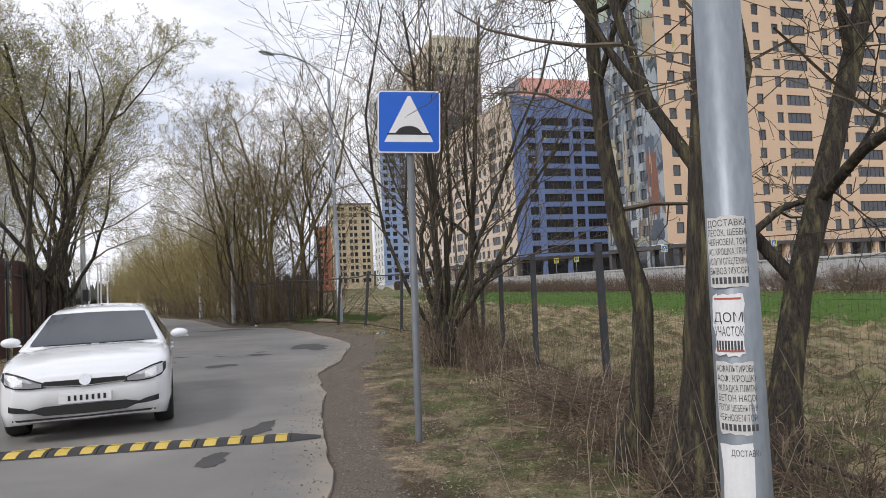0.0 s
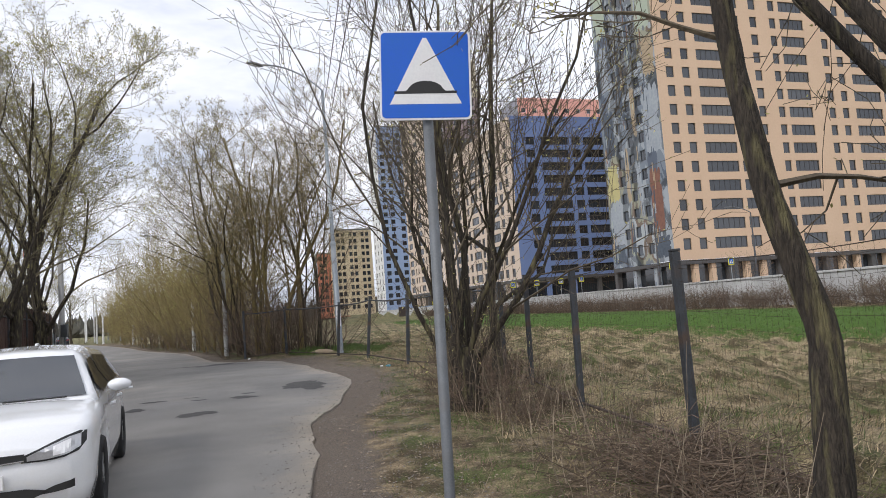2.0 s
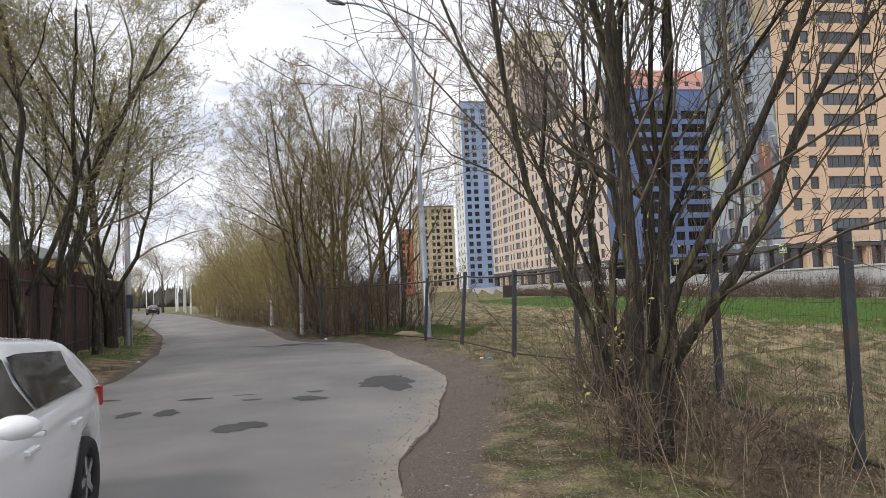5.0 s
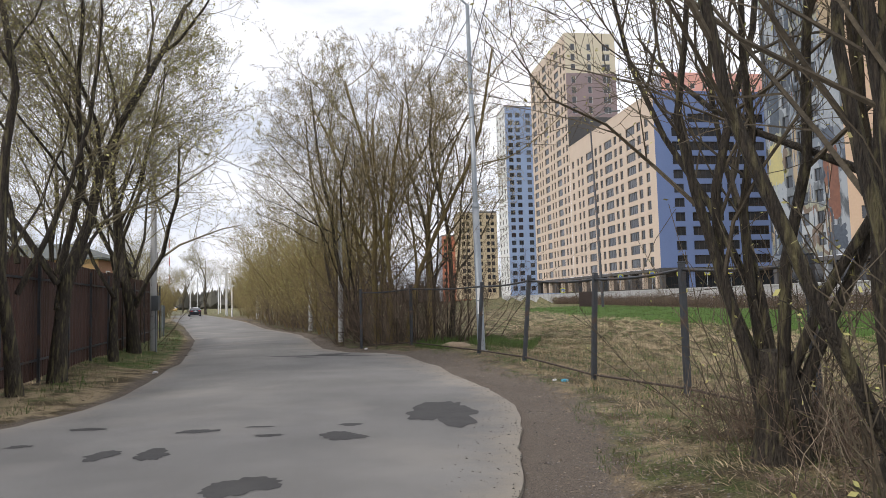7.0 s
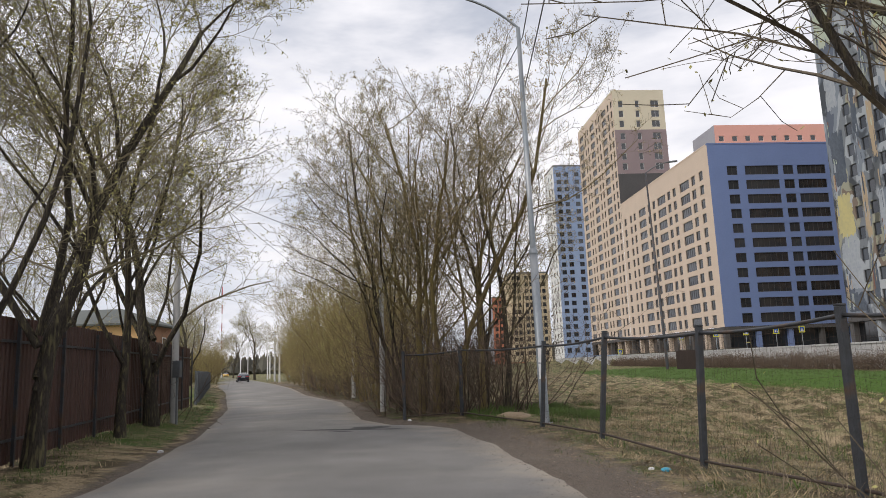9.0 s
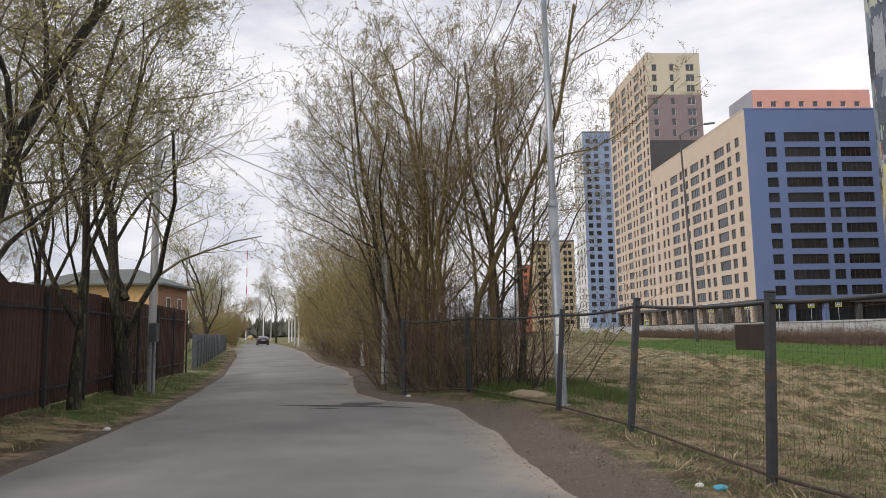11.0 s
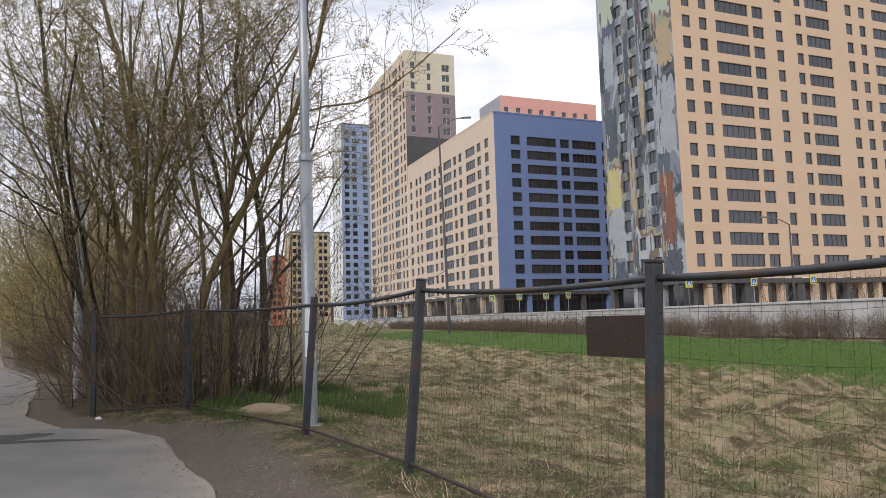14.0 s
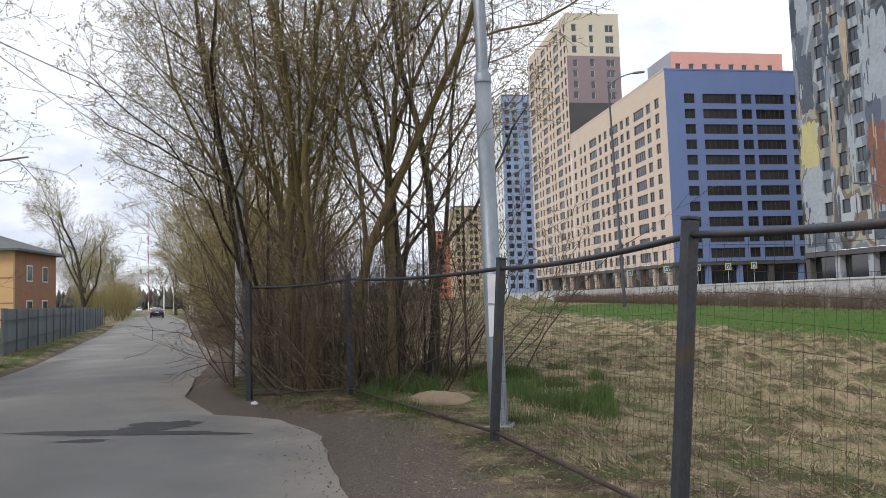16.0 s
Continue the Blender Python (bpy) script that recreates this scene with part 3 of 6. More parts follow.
class Block:
    """A building in its own frame: x along its front, y back, z up."""

    def __init__(self, name, corner, base, label, category="building"):
        m = Matrix.Translation((corner[0], corner[1], base)) @ Matrix.Rotation(BR, 4, "Z")
        self.ob = thing(name, m, label, category)
        self.count = 0

    def face(self, o, d, width, z0, z1, cols, rows, material, name="wall", deep=0.28, frame_mat="wframe"):
        """A wall from o along d with window openings cols x rows; outward is to the right of d turned by -90 degrees."""
        o, d = np.array(o, float), np.array(d, float)
        nrm = np.array((d[1], -d[0]))
        xs = sorted({0, width, *[round(a, 3) for c in cols for a in c]})
        zs = sorted({z0, z1, *[round(a, 3) for r in rows for a in r]})
        cs, rs = {(round(a, 3), round(b, 3)) for a, b in cols}, {(round(a, 3), round(b, 3)) for a, b in rows}
        v, f = [], []

        made = {}

        def P(s, q, z):
            key = (s, q, z)
            if key not in made:
                v.append((*(o + d * s - nrm * q), z))
                made[key] = len(v) - 1
            return made[key]

        for a, b in zip(xs, xs[1:]):
            for e, g in zip(zs, zs[1:]):
                if (a, b) in cs and (e, g) in rs:
                    c = [P(a, 0, e), P(b, 0, e), P(b, 0, g), P(a, 0, g)]
                    k = [P(a, deep, e), P(b, deep, e), P(b, deep, g), P(a, deep, g)]
                    for q in range(4):
                        f.append((c[q], c[(q + 1) % 4], k[(q + 1) % 4], k[q]))
                    fr, pn = window_meshes(b - a, g - e, frame_mat)
                    pl = o + d * a - nrm * (deep - 0.06)
                    mm = Matrix.Translation((pl[0], pl[1], e)) @ Matrix.Rotation(math.atan2(d[1], d[0]), 4, "Z")
                    w = part("window", fr, None, self.ob, m=mm)
                    part("pane", pn, None, w)
                    self.count += 1
                else:
                    f.append((P(a, 0, e), P(b, 0, e), P(b, 0, g), P(a, 0, g)))
        return part(name, mesh_from(name, v, f), material, self.ob)

    def flat(self, name, a, b, material):
        return part(name, boxm(name, a[0], b[0], a[1], b[1], a[2], b[2]), material, self.ob)

    def shops(self, o, d, width, h, wall, step=6.5, material="darkwall"):
        """A ground floor of piers with dark glazing between, set back."""
        o, d = np.array(o, float), np.array(d, float)
        nrm = np.array((d[1], -d[0]))
        turn = Matrix.Rotation(math.atan2(d[1], d[0]), 4, "Z")
        pl = o - nrm * 0.9
        part("shop_front", boxm("s", 0, width, 0, 0.1, 0, h), M["glass"], self.ob, m=Matrix.Translation((pl[0], pl[1], 0)) @ turn)
        k = int(width / step)
        for q in range(k + 1):
            x = min(q * step, width - 0.9)
            pl = o + d * x
            part("pier", boxm("p", 0, 0.9, 0, 0.88, 0, h), wall if q % 3 else M[material], self.ob, m=Matrix.Translation((pl[0], pl[1], 0)) @ turn)
        pl = o + nrm * 0.3
        part("canopy", boxm("c", 0.2, width, 0, 0.3, h - 0.75, h - 0.1), M["darkwall"], self.ob, m=Matrix.Translation((pl[0], pl[1], 0)) @ turn)


def floors(z0, n, h, sill=0.85, wh=1.75):
    return [(z0 + h * k + sill, z0 + h * k + sill + wh) for k in range(n)]


def cols_of(width, pattern, period):
    out, q = [], 0.0
    while q < width:
        for a, b in pattern:
            if q + b < width - 0.5:
                out.append((round(q + a, 3), round(q + b, 3)))
        q += period
    return out


# blue and beige block
SIDE = [(3.0, 4.9), (6.8, 8.8), (9.9, 14.9), (17.2, 19.0), (20.4, 22.2), (23.4, 28.4), (30.0, 31.8), (33.4, 35.2), (36.6, 41.6), (44.0, 45.6), (47.0, 48.6), (51.4, 53.2)]
blk = Block("apartment_building", (16.4, 160), 2.8, "eleven-storey apartment building with a blue front and a beige side")
blk.face((0, 0), (1, 0), 34, 4.2, 41.3, [(3.8, 6.0), (7.6, 14.7), (15.7, 17.9), (18.7, 24.8), (26.2, 28.2), (29.2, 32.6)], floors(4.0, 11, 3.0, 0.85, 1.88), M["bluewall"], "blue_wall")
blk.face((0, 55), (0, -1), 55, 4.2, 41.3, [(round(55 - b, 2), round(55 - a, 2)) for a, b in SIDE[::-1]], floors(4.0, 11, 3.0, 0.78, 1.95), M["beige"], "beige_wall")
blk.face((34, 0), (0, 1), 14, 0, 41.3, [], [], M["bluewall"])
blk.shops((0, 0), (1, 0), 34, 4.2, M["bluewall"])
blk.shops((0, 55), (0, -1), 55, 4.2, M["beige"])
blk.flat("roof", (0.4, 0.4, 40.0), (34, 14, 40.6), M["roofing"])
blk.flat("roof", (0.4, 14, 40.0), (14, 55, 40.6), M["roofing"])
blk.flat("parapet", (-0.06, -0.06, 41.304), (34.06, 0.4, 41.6), M["bluewall"])
blk.flat("parapet", (-0.06, 0.4, 41.304), (0.4, 55, 41.6), M["beige"])

# beige tower at the far end of the block
tw = Block("tower_block", (16.4 - 0.317 * 55.2, 160 + 0.948 * 55.2), 2.8, "tall beige residential tower with a purple-grey and cream front")
TSIDE = [(1.0, 2.6), (4.0, 5.6), (7.2, 11.6), (13.6, 15.0), (16.4, 17.8), (19.6, 24.0), (26.2, 27.6), (29.0, 30.4), (32.2, 36.6)]
tw.face((0, 38), (0, -1), 38, 4.2, 75, [(round(38 - b, 2), round(38 - a, 2)) for a, b in TSIDE[::-1]], floors(4.0, 23, 3.0, 0.78, 1.95), M["beige"], "beige_wall")
TFRONT = [(1.6, 3.0), (6.6, 7.8), (11.2, 13.6)]
tw.face((0, 0), (1, 0), 15.2, 36, 50.5, [], [], M["darkwall"], "dark_base_wall")
tw.face((0, 0), (1, 0), 15.2, 50.504, 63.5, TFRONT, floors(50.9, 4, 3.0, 0.7, 2.0), M["purplewall"], "purple_grey_wall", frame_mat="white")
tw.face((0, 0), (1, 0), 15.2, 63.504, 75, TFRONT, floors(63.6, 3, 3.0, 0.7, 2.0), M["creamwall"], "cream_wall", frame_mat="white")
tw.face((15.2, 0), (0, 1), 38, 36, 75, [], [], M["creamwall"])
tw.flat("cap", (0, 0, 75.004), (15.2, 38, 75.5), M["creamwall"])
tw.shops((0, 38), (0, -1), 38, 4.2, M["beige"])

# salmon block behind
pk = Block("apartment_building", (21.6, 184.5), 4.2, "salmon-coloured upper storeys of an apartment building behind", "building")
pk.face((0, 0), (1, 0), 27.5, 30, 51.5, cols_of(27.5, [(1.0, 2.3)], 3.25), floors(46.9, 1, 3.0, 0.6, 1.3), M["pink"], frame_mat="white")
pk.face((0, 12), (0, -1), 12, 30, 51.5, [], [], M["greywall"], "side_wall")
pk.face((27.5, 0), (0, 1), 12, 30, 51.5, [], [], M["pink"])
pk.flat("core", (0.6, 0.6, 0), (27, 11.6, 30), M["greywall"])
pk.flat("roof", (0.2, 0.2, 51.1), (27.3, 12, 51.4), M["roofing"])

# mural tower
mu = Block("apartment_building", (36, 113.5), 2.3, "apartment tower with an orange-tan front and a painted mural side")
mu.face((0, 0), (1, 0), 56, 4.2, 62, cols_of(56, [(1.9, 3.4), (5.0, 6.5), (8.1, 14.5), (15.3, 17.5), (19.9, 21.4), (24.1, 25.5), (26.4, 31.6)], 33.4), floors(4.95, 18, 3.15, 0.85, 1.85), M["orangewall"], "orange_wall")
mu.face((0, 18), (0, -1), 18, 4.2, 62, [(4.7, 6.3), (8.0, 9.6), (11.3, 13.0)], floors(4.95, 18, 3.15, 0.85, 1.85), M["mural"], "mural_wall")


def painted_patch(s0, s1, z0, z1, colour, seed, proud=-0.006):
    """An irregular flat area of paint on the mural wall, between the window columns."""
    rg = np.random.RandomState(seed)
    n = 44
    pts = []
    for k in range(n):
        th = 2 * math.pi * k / n
        cx, cz = math.cos(th), math.sin(th)
        q = min(1 / max(abs(cx), 1e-3), 1 / max(abs(cz), 1e-3)) * (rg.uniform(0.66, 1.0) if k % 4 == 0 else rg.uniform(0.88, 1.0))
        pts.append((0.5 + 0.5 * cx * q, 0.5 + 0.5 * cz * q))
    s0, s1 = np.interp((s0, s1), (0, 4.6, 6.4, 8.6, 10.2, 12.6, 14.2, 20), (0, 4.5, 6.5, 7.8, 9.8, 11.1, 13.2, 18))
    v = [(proud, 18 - (s0 + (s1 - s0) * a), z0 + (z1 - z0) * b) for a, b in pts]
    part("painted_patch", mesh_from("painted_patch", v, [tuple(range(n))]), colour, mu.ob)


PAINT = [mat("mural_yellow", (0.52, 0.46, 0.20), (0.42, 0.38, 0.20), 0.4, 0.85, fine=2), mat("mural_rust", (0.24, 0.11, 0.075), (0.16, 0.08, 0.06), 0.4, 0.85, fine=2), mat("mural_white", (0.37, 0.40, 0.43), (0.27, 0.30, 0.34), 0.4, 0.85, fine=2),
         mat("mural_slate", (0.055, 0.07, 0.095), (0.10, 0.12, 0.15), 0.4, 0.85, fine=2), mat("mural_sage", (0.36, 0.42, 0.33), (0.42, 0.46, 0.38), 0.4, 0.85, fine=2), mat("mural_tan", (0.42, 0.33, 0.22), (0.36, 0.28, 0.19), 0.4, 0.85, fine=2)]
for s0, s1, z0, z1, c, sd in ((0.4, 4.4, 16, 23, 0, 1), (0.5, 4.6, 8, 15.5, 2, 2), (0.8, 4.2, 24, 33, 3, 3), (1.2, 4.0, 36, 45, 2, 4), (0.3, 4.5, 46, 58, 4, 5), (14.4, 18.2, 9, 20, 1, 6), (14.3, 19.6, 22, 34, 2, 7), (15.5, 19.7, 35, 42, 5, 8),
                              (14.4, 19.6, 43, 58, 4, 9), (6.5, 8.6, 6, 12, 3, 10), (6.5, 8.6, 15, 25, 5, 11), (6.5, 8.6, 30, 44, 3, 12), (10.3, 12.6, 12, 22, 2, 13), (10.3, 12.6, 26, 35, 5, 14), (10.3, 12.6, 38, 50, 3, 15), (14.4, 19.4, 4.8, 8.6, 3, 16), (0.3, 4.4, 4.8, 7.8, 3, 17)):
    painted_patch(s0, s1, z0, z1, PAINT[c], sd)
rg_ = np.random.RandomState(77)
for k in range(150):
    s0 = rg_.choice((0.3, 6.4, 10.2, 14.2)) + rg_.uniform(0, 1.9 if k % 2 else 3.2) * (1 if k % 2 else 0.55)
    z0 = 5 + 50 * rg_.uniform(0, 1) ** 1.5
    painted_patch(s0, s0 + rg_.uniform(0.12, 0.5), z0, z0 + rg_.uniform(0.6, 3.4), PAINT[(3, 2, 3, 5, 2, 4, 3, 1)[k % 8]], 100 + k, -0.009)
mu.face((56, 0), (0, 1), 18, 0, 62, [], [], M["orangewall"])
mu.flat("roof", (0, 0, 61.6), (55.9, 17.9, 61.99), M["roofing"])
mu.shops((0, 0), (1, 0), 56, 4.2, M["orangewall"], 3.4)
mu.shops((0, 18), (0, -1), 18, 4.2, M["mural"], 6.0)

# white and blue tower far behind
fw = Block("tower_block", (-25.4, 285), -0.5, "distant pale blue and white residential tower")
fw.face((0, 0), (1, 0), 22, 0, 78, cols_of(22, [(1.2, 3.0), (4.2, 6.0)], 7.2), floors(4, 24, 3.0), M["palewall"])
fw.face((0, 16), (0, -1), 16, 0, 78, cols_of(16, [(1.5, 3.2)], 5.0), floors(4, 24, 3.0), M["white"])
fw.face((22, 0), (0, 1), 16, 0, 78, [], [], M["bluewall"])
fw.flat("roof", (0, 0, 78.004), (22, 16, 78.6), M["roofing"])
fy = Block("tower_block", (-50, 318), 1.5, "distant yellow brick-toned apartment building")
fy.face((0, 0), (1, 0), 17, 0, 38.5, cols_of(17, [(0.9, 2.4), (3.0, 4.5)], 5.6), floors(2, 12, 3.0, 0.8, 1.8), M["yellowwall"])
fy.face((0, 16), (0, -1), 16, 0, 38.5, cols_of(16, [(0.9, 2.4)], 4.0), floors(2, 12, 3.0), M["yellowwall"])
fy.flat("roof", (0, 0, 38.504), (17, 16, 39.2), M["roofing"])
fr_ = Block("tower_block", (-60.5, 330), 1.0, "distant brick-red apartment building")
fr_.face((0, 0), (1, 0), 14, 0, 30, cols_of(14, [(0.9, 2.4), (3.0, 4.5)], 5.6), floors(2, 9, 3.0, 0.8, 1.8), M["redwall"])
fr_.face((0, 12), (0, -1), 12, 0, 30, [], [], M["greywall"])
fr_.flat("roof", (0, 0, 30.004), (14, 12, 30.6), M["roofing"])

# ---- trees ----


class Grower:
    """Grows branching wood; levels 0 and 1 are trunk and limbs, the rest crown."""

    def __init__(self, seed, kids=(7, 6, 5, 3), depth=4, spread=(45, 42, 40, 45), up=0.10, wander=0.16, shrink=0.58, bud=0.05, budn=2, tmin=0.004, wood_sides=9):
        self.rg = np.random.RandomState(seed)
        self.kids, self.depth, self.spread, self.up, self.wander, self.shrink = kids, depth, spread, up, wander, shrink
        self.stems = []
        self.wood, self.twigs, self.budv, self.budf = Tubes(), Tubes(), [], []
        self.bud, self.budn, self.tmin, self.ws = bud, budn, tmin, wood_sides

    def side(self, d, angle):
        rv = self.rg.normal(0, 1, 3)
        a = np.cross(d, rv)
        a /= np.linalg.norm(a) + 1e-9
        q = d * math.cos(angle) + a * math.sin(angle)
        return q / np.linalg.norm(q)

    def add_buds(self, p, d):
        for _ in range(self.budn):
            o = p + self.rg.normal(0, 0.03, 3)
            s = self.bud * self.rg.uniform(0.5, 1.3)
            a, b = self.side(d, 0.8), self.rg.normal(0, 1, 3)
            b /= np.linalg.norm(b)
            k = len(self.budv)
            self.budv += [o, o + a * s * 0.5 + b * s * 0.28, o + a * s, o + a * s * 0.5 - b * s * 0.28]
            self.budf.append((k, k + 1, k + 2, k + 3))

    def grow(self, p, d, length, r, level=0, path=None, start=0.25, tip=0.35):
        n = (9, 7, 5, 4, 3)[min(level, 4)]
        if path is not None:
            pts = interp_line(path, max(0.2, length / 10))
            n = len(pts)
        else:
            pts = [np.array(p, float)]
            d = np.array(d, float) / np.linalg.norm(d)
            for _ in range(n - 1):
                d = d + self.rg.normal(0, self.wander * (1, 1.1, 1.2, 1.3, 1.3)[min(level, 4)], 3) + np.array((0, 0, self.up))
                d /= np.linalg.norm(d)
                pts.append(pts[-1] + d * length / (n - 1))
            pts = np.array(pts)
        t = np.linspace(0, 1, n)
        rad = np.maximum(r * (1 - (1 - tip) * t), self.tmin)
        if level == 0:
            rad = rad * (1 + 0.45 * np.exp(-t * 14))
            if self.ws > 9:
                pts2 = interp_line(pts, 0.14)
                self.wood.add(pts2, np.interp(np.linspace(0, 1, len(pts2)), t, rad), 18, True, 0.055, self.rg)
            else:
                self.wood.add(pts, rad, self.ws)
        elif level == 1:
            self.wood.add(pts, rad, 6)
        else:
            self.twigs.add(pts, rad, 4 if level == 2 else 3, False)
        if level >= self.depth and self.budn:
            for q in range(1, n):
                self.add_buds(pts[q], pts[q] - pts[q - 1])
        if level >= self.depth:
            return
        k = self.kids[min(level, len(self.kids) - 1)]
        for q in range(k):
            s = start + (1 - start) * (q + self.rg.uniform(0.1, 0.95)) / k
            i = min(int(s * (n - 1)), n - 2)
            w = s * (n - 1) - i
            pt = pts[i] * (1 - w) + pts[i + 1] * w
            dd = pts[i + 1] - pts[i]
            dd /= np.linalg.norm(dd) + 1e-9
            ang = radians(self.spread[min(level, len(self.spread) - 1)]) * self.rg.uniform(0.65, 1.25)
            nl = length * self.shrink * (1.12 - 0.5 * s) * self.rg.uniform(0.75, 1.2)
            nr = max(self.tmin, rad[i] * self.rg.uniform(0.30, 0.52))
            self.grow(pt, self.side(dd, ang), nl, nr, level + 1, start=0.22)

    def tree(self, name, m, label, wood, twig, bud, group=""):
        ob = thing(name, m, label, "tree" if name != "shrub" else "shrub", group)
        if self.stems:
            for t in self.stems:
                smooth(part("stem", t.mesh("stem"), wood, ob))
        else:
            smooth(part("trunk", self.wood.mesh("trunk"), wood, ob))
        if self.twigs.n:
            part("crown", self.twigs.mesh("crown"), twig, ob)
        if self.budv:
            part("foliage", mesh_from("foliage", [tuple(q) for q in self.budv], self.budf), bud, ob)
        return ob


def gz(x, y):
    return float(land(x, y))


def at(x, y, rz=0.0, s=1.0, dz=-0.05):
    return Matrix.Translation((x, y, gz(x, y) + dz)) @ Matrix.Rotation(radians(rz), 4, "Z") @ Matrix.Diagonal((s, s, s, 1))


# old pollarded willow by the sign, a short stout bole with many upright stems
def pollard(seed, x, y, bole, r, stems, height, label):
    g = Grower(seed, kids=(4, 7, 6, 4), depth=4, spread=(38, 36, 38, 45), up=0.14, wander=0.16, bud=0.045, budn=1)
    g.wood.add([(0, 0, -0.1), (0.03, 0, bole * 0.4), (0, 0.04, bole * 0.8), (0.02, 0.02, bole + 0.1)], [r * 1.35, r, r * 1.05, r * 0.7], 16, True, 0.07, g.rg)
    for k in range(stems):
        a = k * 2 * math.pi / stems + g.rg.uniform(-0.4, 0.4)
        lean = g.rg.uniform(0.12, 0.45)
        d = np.array((math.cos(a) * lean, math.sin(a) * lean, 1.0))
        zz = bole * g.rg.uniform(0.55, 0.98)
        g.grow((math.cos(a) * r * 0.6, math.sin(a) * r * 0.6, zz), d, height * g.rg.uniform(0.7, 1.05), g.rg.uniform(0.045, 0.08), 1)
    for k in range(24):
        a = g.rg.uniform(0, 2 * math.pi)
        rr = r * g.rg.uniform(0.9, 1.6)
        g.grow((math.cos(a) * rr, math.sin(a) * rr, g.rg.uniform(0, 0.5)), (math.cos(a) * 0.35, math.sin(a) * 0.35, 1), g.rg.uniform(0.7, 2.3), 0.009, 3)
    return g.tree("willow_tree", at(x, y), label, M["bark"], M["ntwig"], M["bud"], "roadside trees")


pollard(3, -0.08, 13.2, 0.95, 0.24, 7, 6.6, "pollarded grey willow with many upright bare stems on the verge")
pollard(8, -0.05, 16.3, 1.0, 0.24, 8, 6.0, "bare willow with forked stems beside the wire fence")

# leaning and upright trunks by the first lamp post
g = Grower(21, kids=(7, 6, 6, 4), depth=4, spread=(58, 45, 42, 45), up=0.06, wander=0.19, bud=0.035, budn=1, wood_sides=12)
g.wood.add([(-0.03, 0, -0.1), (0.01, 0, 0.18), (0.14, 0.03, 0.6), (0.27, 0.05, 1.0)], [0.17, 0.13, 0.095, 0.04], 14, True, 0.05, g.rg)
g.grow(None, None, 7.5, 0.10, 0, path=[(0, 0, -0.1), (0.02, 0, 0.25), (0.18, 0.03, 0.7), (0.30, 0.05, 1.11), (0.28, 0.1, 1.42), (0.2, 0.15, 1.7), (0.13, 0.2, 2.0), (0.09, 0.26, 2.35), (0.06, 0.34, 2.84), (0.0, 0.45, 3.5), (0.04, 0.5, 4.6), (-0.05, 0.6, 5.8), (0.1, 0.7, 7.2)], start=0.46)
g.grow((0.02, 0.42, 3.3), (-0.8, 0.2, 0.6), 1.1, 0.02, 2)
g.grow((0.1, 0.26, 2.35), (0.9, 0.3, 0.3), 1.8, 0.024, 2)
g.tree("maple_tree", at(1.60, 5.7), "bare tree with a slender crooked trunk beside the lamp post", M["bark"], M["ntwig"], M["bud"], "roadside trees")
g = Grower(22, kids=(7, 6, 6, 4), depth=4, spread=(50, 45, 42, 45), up=0.06, wander=0.17, bud=0.035, budn=1, wood_sides=14)
g.wood.add([(0, 0, -0.1), (0.03, 0, 0.2), (0.09, 0.01, 0.55), (0.16, 0.04, 1.0)], [0.25, 0.19, 0.13, 0.05], 16, True, 0.06, g.rg)
g.grow(None, None, 9, 0.115, 0, path=[(0, 0, -0.1), (0.08, 0.0, 0.5), (0.18, 0.05, 1.2), (0.22, 0.0, 2.2), (0.32, 0.0, 3.2), (0.42, 0.1, 4.6), (0.6, 0.2, 6.5), (0.8, 0.2, 8.8)], start=0.5)
g.grow((0.23, 0, 2.4), (-0.75, 0.15, 1), 4.2, 0.052, 1)
g.grow((0.22, 0, 2.0), (0.62, 0.1, 1), 4.6, 0.058, 1)
g.grow((0.2, 0, 1.7), (0.95, 0.3, 0.5), 2.6, 0.035, 1)
g.tree("maple_tree", at(1.93, 5.08, 0, 1.08), "stout upright bare tree with dark furrowed bark", M["bark"], M["ntwig"], M["bud"], "roadside trees")
g = Grower(23, kids=(7, 6, 5, 4), depth=4, spread=(50, 45, 42, 45), up=0.04, wander=0.17, bud=0.035, budn=1, wood_sides=12)
g.grow(None, None, 8, 0.12, 0, path=[(0, 0, -0.1), (0.12, 0.1, 0.7), (0.35, 0.2, 1.6), (0.75, 0.3, 2.7), (1.2, 0.4, 4.0), (1.5, 0.5, 5.6), (1.7, 0.6, 7.6)], start=0.15)
g.tree("maple_tree", at(2.62, 5.0), "bare tree leaning away over the wire fence", M["bark"], M["ntwig"], M["bud"], "roadside trees")

g = Grower(24, kids=(5, 5, 5, 4), depth=4, spread=(52, 46, 42, 45), up=0.06, wander=0.18, bud=0.04, budn=1, wood_sides=12)
g.grow(None, None, 8, 0.09, 0, path=[(0, 0, -0.1), (0.03, 0.02, 0.8), (-0.02, 0.06, 1.8), (0.08, 0.1, 2.9), (0.22, 0.1, 4.2), (0.30, 0.2, 5.8), (0.5, 0.3, 7.8)], start=0.26)
g.grow((-0.02, 0.06, 1.5), (0.9, 0.2, 0.35), 3.0, 0.05, 1)
g.grow((0.05, 0.08, 2.6), (-0.6, 0.7, 0.6), 4.2, 0.045, 1)
g.tree("maple_tree", at(0.62, 15.4), "bare dark tree with a straight trunk beside the willow", M["bark"], M["ntwig"], M["bud"], "roadside trees")

# tall crowns on the far side of the road
LEFT = "bare broad-crowned tree with fine budding twigs before the brown fence"


